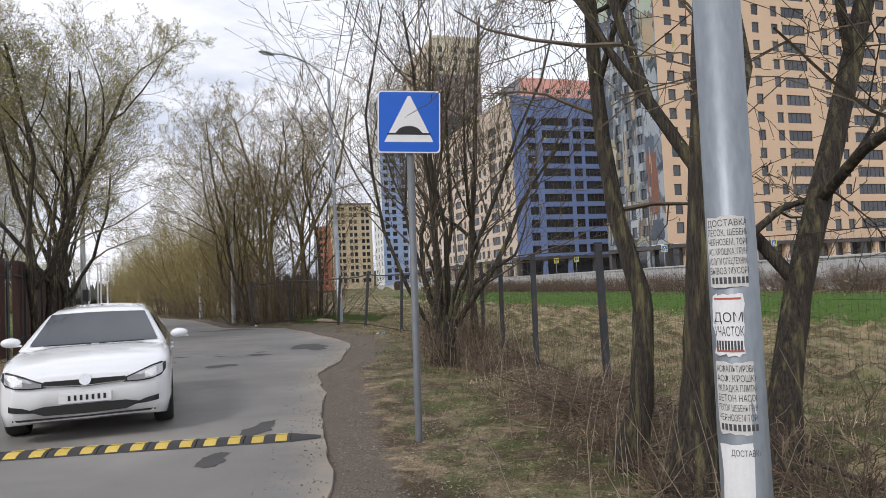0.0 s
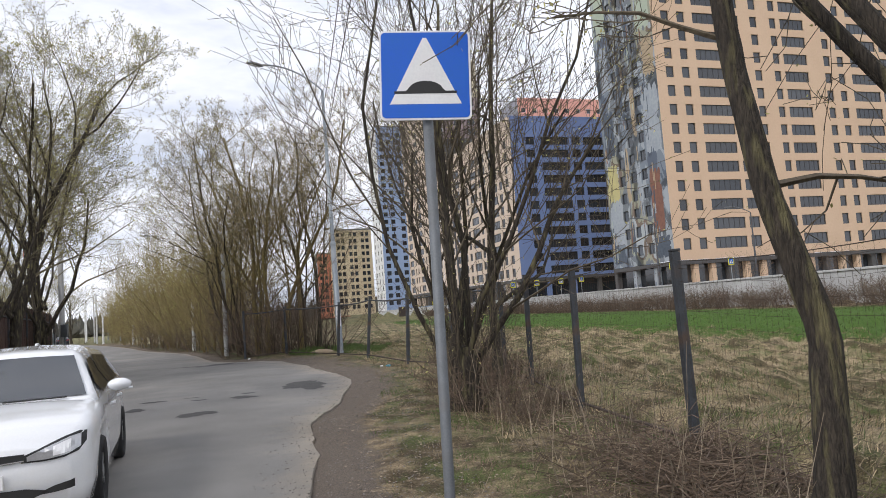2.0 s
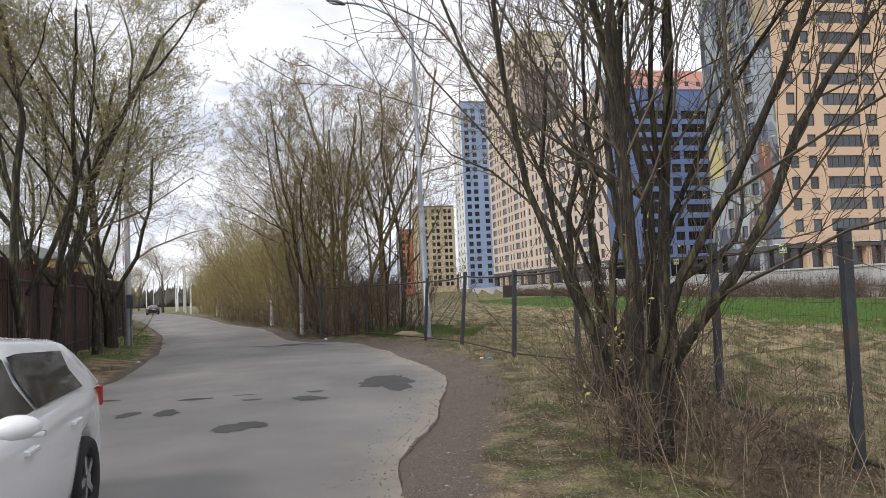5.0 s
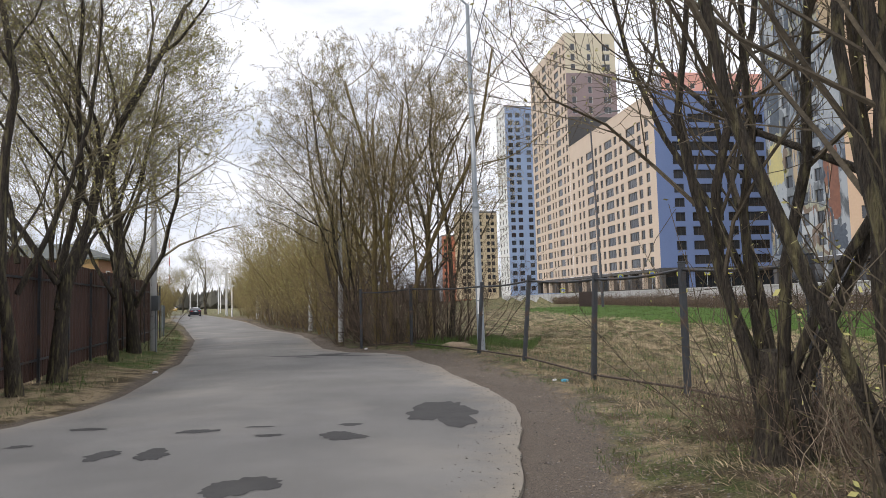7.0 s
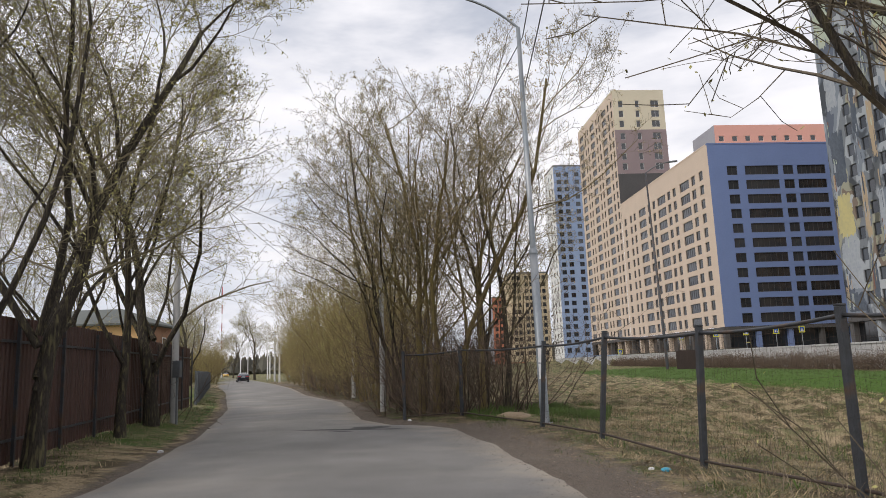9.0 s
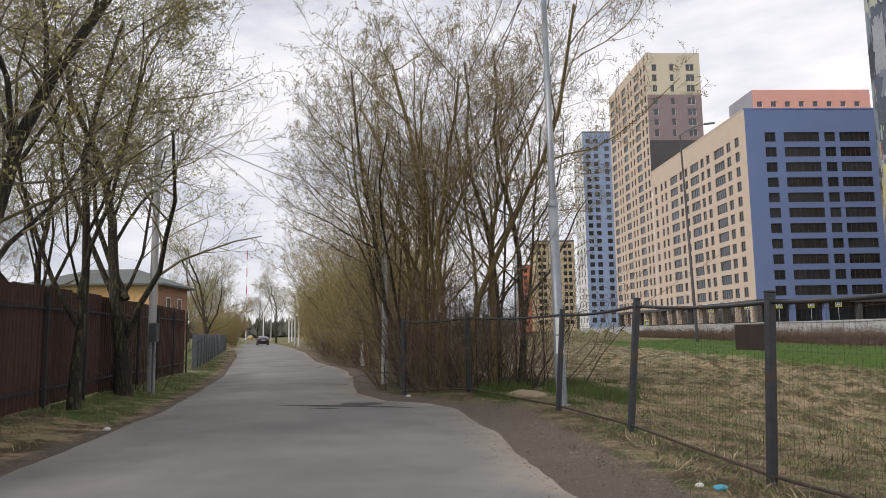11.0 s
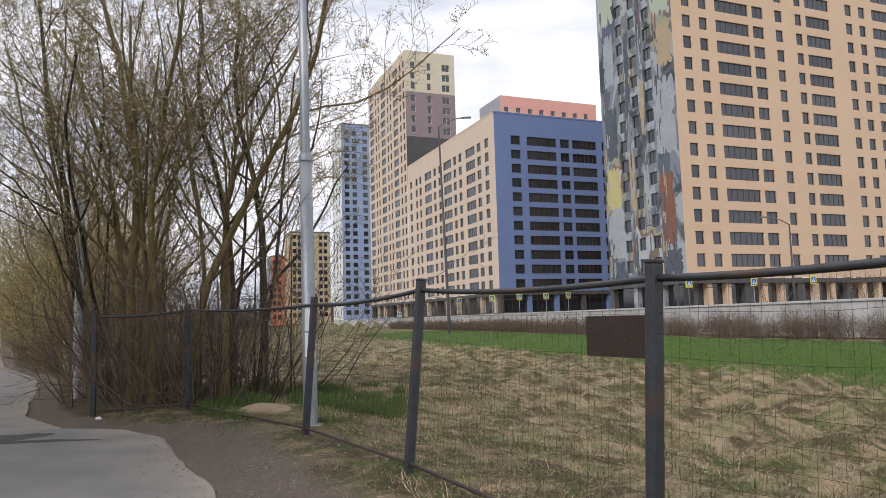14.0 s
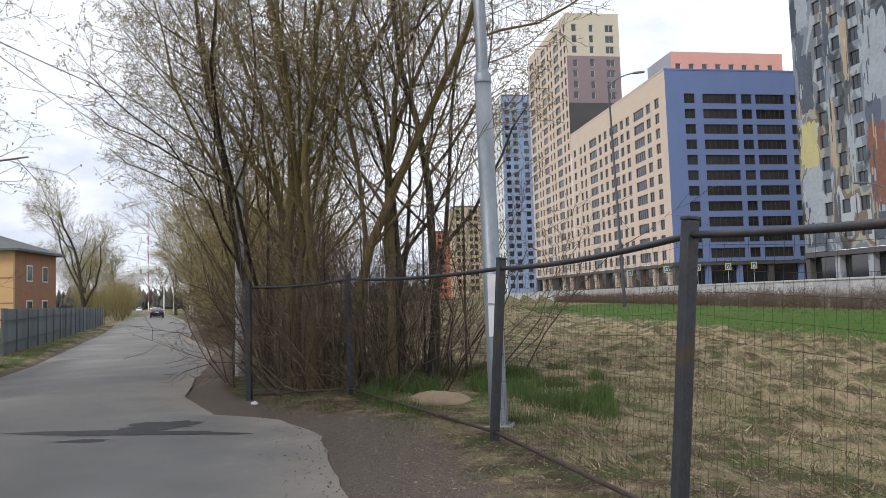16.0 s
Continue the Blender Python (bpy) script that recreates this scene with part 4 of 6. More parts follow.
def broad(seed, h, r, lean=(0, 0), forks=3):
    g = Grower(seed, kids=(7, 9, 8, 6), depth=4, spread=(36, 45, 46, 52), up=0.07, wander=0.125, bud=0.07, budn=2, tmin=0.004, shrink=0.54)
    g.grow((0, 0, -0.1), (lean[0], lean[1], 1), h * 0.82, r, 0, start=0.22)
    for k in range(forks):
        a = g.rg.uniform(0, 6.28)
        g.grow((0, 0, h * g.rg.uniform(0.10, 0.22)), (math.cos(a) * 0.42, math.sin(a) * 0.42, 1), h * g.rg.uniform(0.5, 0.68), r * 0.5, 1, start=0.3)
    return g


t1 = broad(31, 13.2, 0.19).tree("roadside_tree", at(-17.4, 31.9), LEFT, M["bark"], M["twig"], M["bud"], "roadside trees")
t2 = broad(32, 12.8, 0.16, (0.06, -0.05), 4).tree("roadside_tree", at(-13.4, 23.1), LEFT, M["bark"], M["twig"], M["bud"], "roadside trees")
t3 = broad(33, 12, 0.12, (0.1, 0.02), 2).tree("roadside_tree", at(-12.5, 20.9), LEFT, M["bark"], M["twig"], M["bud"], "roadside trees")
copy_thing(t1, at(-17.0, 21.5, 130, 0.95))
copy_thing(t2, at(-20.6, 31.8, 70, 0.8))
copy_thing(t3, at(-15.6, 28.2, 200, 1.0))
copy_thing(t2, at(-14.6, 10.5, 220, 1.05))

# grove beyond the bend
GROVE = "slender bare tree of the dense grove beside the bend"


def slim(seed, h, r, lean=(0, 0)):
    g = Grower(seed, kids=(12, 8, 6, 4), depth=4, spread=(46, 48, 50, 54), up=0.09, wander=0.12, bud=0.07, budn=1, tmin=0.0045, shrink=0.46)
    g.grow((0, 0, -0.1), (lean[0], lean[1], 1), h, r, 0, start=0.2)
    g.grow((0.1, 0, 0.1), (lean[0] + 0.10, lean[1] - 0.12, 1), h * 0.75, r * 0.6, 1, start=0.25)
    return g


s1 = slim(41, 11.0, 0.10, (0.12, 0.0)).tree("grove_tree", at(-6.5, 35.3), GROVE, M["bark"], M["gtwig"], M["budr"], "grove")
s2 = slim(42, 11.6, 0.105, (0.06, 0.02)).tree("grove_tree", at(-8.1, 35.0), GROVE, M["moss"], M["gtwig"], M["budr"], "grove")
s3 = slim(43, 11.6, 0.12, (-0.02, 0.0)).tree("grove_tree", at(-9.5, 35.8), "slender bare tree with yellow-green mossy bark in the grove", M["moss"], M["gtwig"], M["budr"], "grove")
s4 = slim(44, 11.4, 0.095, (-0.12, 0.05)).tree("grove_tree", at(-10.7, 37.2), GROVE, M["bark"], M["gtwig"], M["bud"], "grove")
for src, x, y, rz, s in ((s1, -7.4, 36.2, 15, 1.0), (s2, -7.2, 34.9, 100, 0.92), (s3, -8.7, 34.6, 170, 0.8), (s3, -11.4, 40.0, 60, 0.95), (s4, -12.6, 41.5, 20, 0.95), 
                         (s4, -13.8, 46.0, 140, 0.85), (s2, -9.2, 37.6, 210, 0.8), (s3, -12.2, 39.0, 330, 0.7)):
    copy_thing(src, at(x, y, rz, s))

# yellowish willow thicket along the road
WILLOW = "dense thicket willow with yellow-green budding twigs"


def thicket(seed, h):
    g = Grower(seed, kids=(6, 11, 6, 4), depth=4, spread=(30, 38, 40, 44), up=0.12, wander=0.13, bud=0.075, budn=1, tmin=0.006, shrink=0.5)
    for k in range(13):
        a, q = k * 2.4 + g.rg.uniform(-0.3, 0.3), g.rg.uniform(0.3, 1.3)
        g.grow((math.cos(a) * q, math.sin(a) * q, -0.05), (math.cos(a) * 0.26, math.sin(a) * 0.26, 1), h * g.rg.uniform(0.4, 0.95), g.rg.uniform(0.022, 0.045), 1, start=0.03)
        g.stems.append(g.wood)
        g.wood = Tubes()
    return g


w1 = thicket(51, 8.6).tree("willow_thicket", at(-14.6, 45.5), WILLOW, M["moss"], M["wtwig"], M["bud"], "roadside thicket")
w2 = thicket(52, 9.2).tree("willow_thicket", at(-17.0, 50.5), WILLOW, M["moss"], M["wtwig"], M["bud"], "roadside thicket")
for k, (x, y) in enumerate(((-19.2, 54), (-21.6, 58), (-24, 62.5), (-27.2, 67), (-30, 72), (-33, 77.5), (-37, 84), (-41, 92), (-46, 101), (-14.5, 50), (-18, 58), (-23, 68), (-29, 80), (-52, 112), (-58, 123))):
    copy_thing(w1 if k % 2 else w2, at(x, y, 47 * k, (0.95, 1.05, 0.88)[k % 3]))

# shrubby undergrowth


def shrub(seed, h, stems, spread, r=0.012):
    g = Grower(seed, kids=(5, 6, 5), depth=4, spread=(34, 40, 44, 48), up=0.02, wander=0.22, budn=0, tmin=0.0035, shrink=0.5)
    for k in range(stems):
        a = g.rg.uniform(0, 6.283)
        q = spread * math.sqrt(g.rg.uniform(0, 1))
        ln = g.rg.uniform(0.1, 0.9)
        g.grow((math.cos(a) * q, math.sin(a) * q, -0.05), (math.cos(a) * ln, math.sin(a) * ln, 1), h * g.rg.uniform(0.55, 1.0), r, 2, start=0.15)
    g.wood = Tubes()
    g.wood.add([(0, 0, -0.05), (0, 0, 0.15), (0.02, 0, h * 0.5), (0.05, 0.02, h * 0.8)], [r * 1.5, r * 1.3, r, r * 0.5], 5)
    return g


u1 = shrub(61, 4.0, 17, 1.0, 0.016).tree("shrub", at(-7.0, 34.7), "leafless brown undergrowth shrub among the trunks", M["bark"], M["brush"], M["bud"], "undergrowth")
u2 = shrub(62, 1.15, 30, 0.55, 0.006).tree("shrub", at(0.2, 12.6), "leafless brown shrub of thin dry stems", M["brush"], M["brush"], M["bud"], "undergrowth")
for k, (x, y) in enumerate(((-8.4, 34.5), (-9.8, 35.0), (-11, 36.4), (-12.0, 38.4), (-13.0, 40.6), (-6.2, 35.9), (-14.2, 43.2), (-16.0, 47.4), (-18.5, 52), (-10.2, 38.5), (-21, 56), (-24.5, 61.5), (-8.5, 39), (-17.9, 33.0), (-7.6, 34.5), (-9.0, 34.4), (-10.4, 35.6), (-8.0, 35.5), (-10.6, 36.9), (-11.5, 37.6), (-12.6, 39.6), (-13.6, 42.0), (-15.1, 45.4), (-6.6, 35.2), (-7.3, 36.0), (-9.4, 36.2), (-8.7, 35.4), (-7.8, 37.2), (-10.0, 37.4), (-11.0, 38.8), (-6.0, 36.6), (-17.2, 49.5), (-19.8, 54.0), (-22.6, 58.6), (-26.0, 64.0), (-29.0, 69.5), (-32.5, 75.0))):
    if -1.0 < x - edge_x(y, ER) < 1.7:
        continue
    copy_thing(u1, at(x, y, 61 * k, (0.95, 0.55, 1.25, 0.72, 1.05, 0.5, 0.85)[k % 7]))
for k, (x, y, s) in enumerate(((0.6, 11.6, 0.5), (1.5, 6.2, 0.45), (1.95, 5.0, 0.5), (2.4, 6.6, 0.4), (0.4, 15.9, 0.9), (-0.1, 16.8, 0.9), (0.8, 16.9, 0.8), (2.9, 4.0, 0.8),
                                 (0.0, 17.6, 0.5), (-0.2, 13.5, 0.8), (2.0, 8.3, 0.5), (1.4, 12.9, 0.5))):
    copy_thing(u2, at(x, y, 77 * k, s))

# low hedge below the retaining wall
h1 = shrub(63, 2.3, 95, 1.6, 0.016).tree("hedge_shrub", at(13.3 - 0.975 * 3, 107 - 0.224 * 3), "leafless brown hedge shrub below the retaining wall", M["brush"], M["brush"], M["bud"], "hedge")
for k in range(-30, 31):
    if k:
        q = 3 + 0.7 * math.sin(k * 2.3)
        x, y = 13.3 - 0.975 * q - 0.224 * 2.3 * k, 107 - 0.224 * q + 0.975 * 2.3 * k
        copy_thing(h1, at(x, y, 53 * k, 0.76 + 0.2 * math.sin(k * 1.7)))

# ---- distant trees and skyline ----
for k, (x, y, s) in enumerate(((-58, 94, 1.25), (-75, 122, 0.9), (-82, 150, 1.1), (-66, 108, 0.8), (-100, 165, 1.2), (-62, 84, 0.7), (-88, 128, 1.1), (-110, 190, 1.4), (-70, 150, 1.2), (-95, 200, 1.3))):
    copy_thing((t1, t2)[k % 2], at(x - max(0, y - 100) * 0.2, y, 40 * k, s))
for k in range(16):
    copy_thing((w1, w2)[k % 2], at(-62 - 3.3 * k + (4 if k % 2 else 0), 100 + 5.0 * k, 31 * k, 0.75))


def far_woods():
    rg = np.random.RandomState(9)
    v, f = [], []
    for k in range(5200):
        a = radians(rg.uniform(-75, 80))
        d = rg.uniform(420, 640)
        x, y = -math.sin(a) * d, math.cos(a) * d
        h, w = rg.uniform(5, 14), rg.uniform(1.5, 4)
        o = len(v)
        for q in range(5):
            b = q * 1.257 + rg.uniform(-0.3, 0.3)
            v.append((x + math.cos(b) * w, y + math.sin(b) * w, rg.uniform(0.5, h * 0.5)))
        v.append((x, y, h))
        v.append((x, y, -1))
        for q in range(5):
            f.append((o + q, o + (q + 1) % 5, o + 5))
            f.append((o + (q + 1) % 5, o + q, o + 6))
    ob = part("far_woods", mesh_from("far_woods", v, f), island(mat("far_foliage", (0.10, 0.095, 0.075), (0.07, 0.068, 0.055), 0.05, 0.95, fine=0.5), 0.7, 1.3))
    tagged(ob, "distant belt of bare brown woods on the horizon", "woods", kind="stuff")


far_woods()

# ---- lamp posts ----


def lamp_post(x, y, face, h=11.1, lean=(0, 0), w=1.0, label="tall galvanised steel street lamp with a curved arm"):
    """face: degrees, the way the arm points."""
    ob = thing("street_lamp", Matrix.Translation((x, y, gz(x, y) - 0.03)), label, "street lamp", "street lamps")
    polytube("pole_base", [(0, 0, 0), (lean[0] * 0.45, lean[1] * 0.45, 4.55)], [0.100 * w, 0.090 * w], M["galv"], ob, 20)
    polytube("collar", [(lean[0] * .445, lean[1] * .445, 4.50), (lean[0] * .45, lean[1] * .45, 4.60), (lean[0] * .455, lean[1] * .455, 4.66)], [0.098 * w, 0.098 * w, 0.07 * w], M["galv"], ob, 20)
    top = np.array((lean[0], lean[1], h))
    polytube("pole_top", [(lean[0] * .45, lean[1] * .45, 4.6), tuple(top)], [0.068 * w, 0.05 * w], M["galv"], ob, 14)
    a = radians(face)
    d = np.array((math.cos(a), math.sin(a), 0))
    arm = [top + (0, 0, -0.1)] + [top + d * 2.4 * s + np.array((0, 0, 1.05 * (1 - (1 - s) ** 2.2))) for s in np.linspace(0, 1, 9)]
    polytube("arm", [tuple(q) for q in arm], 0.034, M["galv"], ob, 8)
    end = arm[-1]
    bm = bmesh.new()
    bmesh.ops.create_uvsphere(bm, u_segments=14, v_segments=8, radius=1)
    for v in bm.verts:
        v.co = Vector((v.co.x * 0.36, v.co.y * 0.13, v.co.z * (0.10 if v.co.z > 0 else 0.05)))
    mm = Matrix.Translation(tuple(end + d * 0.3)) @ Matrix.Rotation(a, 4, "Z") @ Matrix.Rotation(radians(-12), 4, "Y")
    smooth(part("lamp_head", bm, M["greypaint"], ob, "grey lamp head", mm))
    bm = bmesh.new()
    bmesh.ops.create_uvsphere(bm, u_segments=12, v_segments=6, radius=1, matrix=Matrix.Diagonal((0.2, 0.1, 0.045, 1)))
    smooth(part("lens", bm, M["lens"], ob, "clear lamp lens", mm @ Matrix.Translation((0.06, 0, -0.04))))
    part("flange", box(bmesh.new(), -0.19, 0.19, -0.19, 0.19, -0.02, 0.03, 0.01), M["galv"], ob)
    return ob


LAMPS = [(1.257, 2.29, 178), (-4.78, 30.9, 196), (-15.6, 54, 200), (-31, 81, 205), (-47.5, 110, 205), (-64, 138, 205), (-80, 166, 205)]
lamps = [lamp_post(x, y, f, lean=((-0.12, 0.02) if k == 1 else (0.05, 0.0)), w=1.2 if k else 1.0) for k, (x, y, f) in enumerate(LAMPS)]
lamp_near, lamp_mid = lamps[0], lamps[1]

# ---- papers on the posts ----


def bent(verts, r, a0):
    """Lays flat points (x along, y up) round a pole of radius r about angle a0."""
    return [(math.cos(a0 + x / r) * (r + off), math.sin(a0 + x / r) * (r + off), z) for x, z, off in verts]


def sheet(parent, x0, x1, z0, z1, r, a0, off, material, label, torn=0.0, seed=0, name="paper"):
    rg = random.Random(seed)
    n, k = 9, 7
    v, f = [], []
    for j in range(k):
        for i in range(n):
            x, z = x0 + (x1 - x0) * i / (n - 1), z0 + (z1 - z0) * j / (k - 1)
            if torn and (i in (0, n - 1) or j in (0, k - 1)):
                x += rg.uniform(-torn, torn)
                z += rg.uniform(-torn, torn)
            v.append((x, z, off))
    for j in range(k - 1):
        for i in range(n - 1):
            a = j * n + i
            f.append((a, a + 1, a + n + 1, a + n))
    return part(name, mesh_from(name, bent(v, r, a0), f), material, parent, label)


def words(parent, text, x, z, size, r, a0, off, material, xmax=None):
    cu = bpy.data.curves.new("t", "FONT")
    cu.body, cu.size, cu.align_x, cu.resolution_u = text, size, "CENTER", 2
    ob = bpy.data.objects.new("t", cu)
    scene.collection.objects.link(ob)
    bpy.context.view_layer.update()
    me = bpy.data.meshes.new_from_object(ob.evaluated_get(bpy.context.evaluated_depsgraph_get()))
    bpy.data.objects.remove(ob)
    if not me.vertices:
        return
    xs = [v.co.x for v in me.vertices]
    sc = 1.0 if not xmax else min(1.0, xmax / (max(xs) - min(xs)))
    co = bent([(x + v.co.x * sc, z + v.co.y, off) for v in me.vertices], r, a0)
    for v, c in zip(me.vertices, co):
        v.co = c
    return part("lettering", me, material, parent)


PA = radians(246)
R0 = 0.0965
NOTICES = [(1.69, 1.97, ["ДОСТАВКА", "ПЕСОК, ЩЕБЕНЬ", "ЧЕРНОЗЕМ, ТОРФ", "АС. КРОШКА, ГРУНТ", "УСЛУГИ СПЕЦТЕХНИКИ", "ВЫВОЗ МУСОРА", "#"], 0),
         (1.42, 1.66, ["-", "ДОМ", "УЧАСТОК", "#"], 1),
         (1.11, 1.39, ["АСФАЛЬТИРОВКА", "АСФ. КРОШКА", "УКЛАДКА ПЛИТКИ", "БЕТОН НАСОС", "ПЕСОК ЩЕБЕНЬ ГРУНТ", "ЧЕРНОЗЕМ ТОРФ", "#"], 0),
         (0.83, 1.07, ["", "", "ДОСТАВКА"], 2),
         (0.55, 0.76, ["ДОСТАВКА", "ПЕСОК", "ЧЕРНОЗЕМ", "#"], 0)]
for k, (z0, z1, lines, style) in enumerate(NOTICES):
    wd = 0.088 if style != 1 else 0.062
    cx = 0.0 if style != 1 else -0.02
    if style == 0:
        note = sheet(lamp_near, cx - wd, cx + wd, z0, z1, R0, PA, 0.0012, M["paper"], "torn paper notice with black lettering", 0.006, k, "notice")
    else:
        note = sheet(lamp_near, cx - wd, cx + wd, z0, z1, R0, PA, 0.0012, M["signwhite"], "white paper notice with torn edges", 0.008, k, "notice")
    if style == 1:
        sheet(note, cx - wd + 0.008, cx + wd - 0.008, z1 - 0.02, z1 - 0.012, R0, PA, 0.002, M["redink"], "", name="line")
        sheet(note, cx - wd + 0.008, cx + wd - 0.008, z0 + 0.012, z0 + 0.02, R0, PA, 0.002, M["redink"], "", name="line")
    st = (z1 - z0) / (len(lines) + 0.3)
    if style == 2:
        words(note, "ДОСТАВКА", 0.02, z1 - 0.045, 0.034, R0, PA, 0.002, M["ink"], 0.12)
        continue
    for q, s in enumerate(lines):
        zz = z1 - st * (q + 0.95)
        if s == "#":
            for b in range(9):
                xx = cx - wd * 0.85 + b * wd * 0.19
                sheet(note, xx, xx + wd * 0.13, zz, zz + st * 0.68, R0, PA, 0.002, M["ink"], "", name="bar")
        elif s and s != "-":
            words(note, s, cx, zz, st * 0.95, R0, PA, 0.002, M["ink"], wd * 1.85)
for k, (z0, z1) in enumerate(((1.15, 1.55), (1.58, 1.95))):
    sheet(lamp_mid, -0.11, 0.11, z0, z1, 0.1195, radians(268), 0.0035, M["signwhite"], "weathered white paper notice", 0.01, 20 + k, "notice")

# ---- speed bump sign ----


def flat_poly(name, pts, y, material, parent, label=""):
    bm = bmesh.new()
    vs = [bm.verts.new((x, y, z)) for x, z in pts]
    f = bm.faces.new(vs)
    r = bmesh.ops.extrude_face_region(bm, geom=[f])
    bmesh.ops.translate(bm, verts=[v for v in r["geom"] if isinstance(v, bmesh.types.BMVert)], vec=(0, -0.0012, 0))
    bmesh.ops.recalc_face_normals(bm, faces=bm.faces)
    return part(name, bm, material, parent, label)


def rounded(w, h, r, n=6):
    out = []
    for cx, cz, a0 in ((w - r, h - r, 0), (-w + r, h - r, 90), (-w + r, -h + r, 180), (w - r, -h + r, 270)):
        for k in range(n + 1):
            a = radians(a0 + 90 * k / n)
            out.append((cx + r * math.cos(a), cz + r * math.sin(a)))
    return out


def bump_sign():
    ob = thing("road_sign", Matrix.Translation((-0.30, 7.16, -0.08)) @ Matrix.Rotation(radians(0.8), 4, "Y"), "blue square speed bump road sign on a grey pole", "road sign")
    polytube("pole", [(0, 0, 0), (0, 0, 3.84)], 0.040, M["greypaint"], ob, 16)
    pl = part("plate", bmesh_plate(rounded(0.3, 0.3, 0.035), 0.012), M["signwhite"], ob, "white-edged sign plate", Matrix.Translation((0.0, -0.055, 3.535)) @ Matrix.Rotation(radians(1.8), 4, "Y") @ Matrix.Rotation(radians(3), 4, "Z") @ Matrix.Diagonal((1.155, 1, 1.155, 1)))
    flat_poly("blue_field", rounded(0.287, 0.287, 0.028), -0.0135, M["signblue"], pl, "blue reflective field")
    flat_poly("triangle", [(-0.235, -0.195), (0.235, -0.195), (0.012, 0.25), (-0.012, 0.25)], -0.0155, M["signwhite"], pl, "white triangle")
    hump = [(-0.205, -0.125), (0.205, -0.125), (0.205, -0.108), (0.13, -0.108)] + [(0.115 * math.cos(a), -0.105 + 0.065 * math.sin(a)) for a in np.linspace(0.25, math.pi - 0.25, 11)] + [(-0.13, -0.108), (-0.205, -0.108)]
    flat_poly("hump_symbol", hump, -0.0175, M["black"], pl, "black hump symbol")
    for z in (3.33, 3.71):
        part("clamp", box(bmesh.new(), -0.06, 0.06, -0.052, 0.046, z - 0.015, z + 0.015, 0.004), M["galv"], ob)
    part("cap", box(bmesh.new(), -0.03, 0.03, -0.03, 0.03, 3.842, 3.86, 0.006), M["greypaint"], ob)


def bmesh_plate(outline, t):
    bm = bmesh.new()
    vs = [bm.verts.new((x, 0, z)) for x, z in outline]
    f = bm.faces.new(vs)
    r = bmesh.ops.extrude_face_region(bm, geom=[f])
    bmesh.ops.translate(bm, verts=[v for v in r["geom"] if isinstance(v, bmesh.types.BMVert)], vec=(0, -t, 0))
    bmesh.ops.recalc_face_normals(bm, faces=bm.faces)
    return bm


bump_sign()

# ---- rubber speed bump ----


def speed_bump():
    a, b = np.array((-1.42, 7.33)), np.array((-11.6, 5.9))
    d = b - a
    L = np.linalg.norm(d)
    ang = math.atan2(d[1], d[0])
    ob = thing("speed_bump", Matrix.Translation((a[0], a[1], 0.0)) @ Matrix.Rotation(ang, 4, "Z"), "black rubber speed bump with yellow reflective blocks across the road", "speed bump")
    prof = [(-0.19, 0.0), (-0.15, 0.022), (-0.07, 0.046), (0.07, 0.046), (0.15, 0.022), (0.19, 0.0)]

    def bar(x0, x1, pr, taper=False):
        v = [(x, y, z) for x in (x0, x1) for y, z in pr]
        n = len(pr)
        if taper:
            v[:n] = [(x0, y * 0.35, z * 0.25) for y, z in pr]
        f = [(k, k + 1, n + k + 1, n + k) for k in range(n - 1)] + [tuple(range(n))[::-1], tuple(range(n, 2 * n))]
        return mesh_from("segment", v, f)

    seg = bar(0.004, 0.496, prof)
    seg.materials.append(M["rubber"])
    yel = mesh_from("reflector", [(x, y, z) for x in (0.0, 0.125) for y, z in ((-0.168, 0.014), (-0.145, 0.028), (-0.068, 0.050), (-0.02, 0.051), (-0.02, 0.03), (-0.168, 0.0))],
                    [(k, (k + 1) % 6, 6 + (k + 1) % 6, 6 + k) for k in range(6)] + [(5, 4, 3, 2, 1, 0), (6, 7, 8, 9, 10, 11)])
    yel.materials.append(M["yellow"])
    part("end_piece", bar(-0.32, 0.0, prof, True), M["rubber"], ob, m=Matrix.Translation((0.3, 0, 0.018)))
    x = 0.3
    while x + 0.5 < L:
        w = (a + d * (x + 0.25) / L)
        mm = Matrix.Translation((x, 0, road_z(w[0], w[1]) + 0.002))
        s = part("segment", seg, None, ob, m=mm)
        for o in (0.04, 0.29):
            for turn in (0, 180):
                part("reflector", yel, None, s, m=Matrix.Translation((o + (0.125 if turn else 0), 0, 0)) @ Matrix.Rotation(radians(turn), 4, "Z"))
        x += 0.5


speed_bump()

# ---- wire fence ----
POSTS = [(3.9, -1.0), (3.4, 2.6), (2.9, 6.2), (2.3, 9.5), (1.7, 12.8), (1.30, 15.8), (1.0, 18.5), (-0.18, 20.9), (-1.58, 23.55), (-3.18, 26.8), (-4.76, 30.1), (-7.67, 33.75), (-9.5, 33.65)]


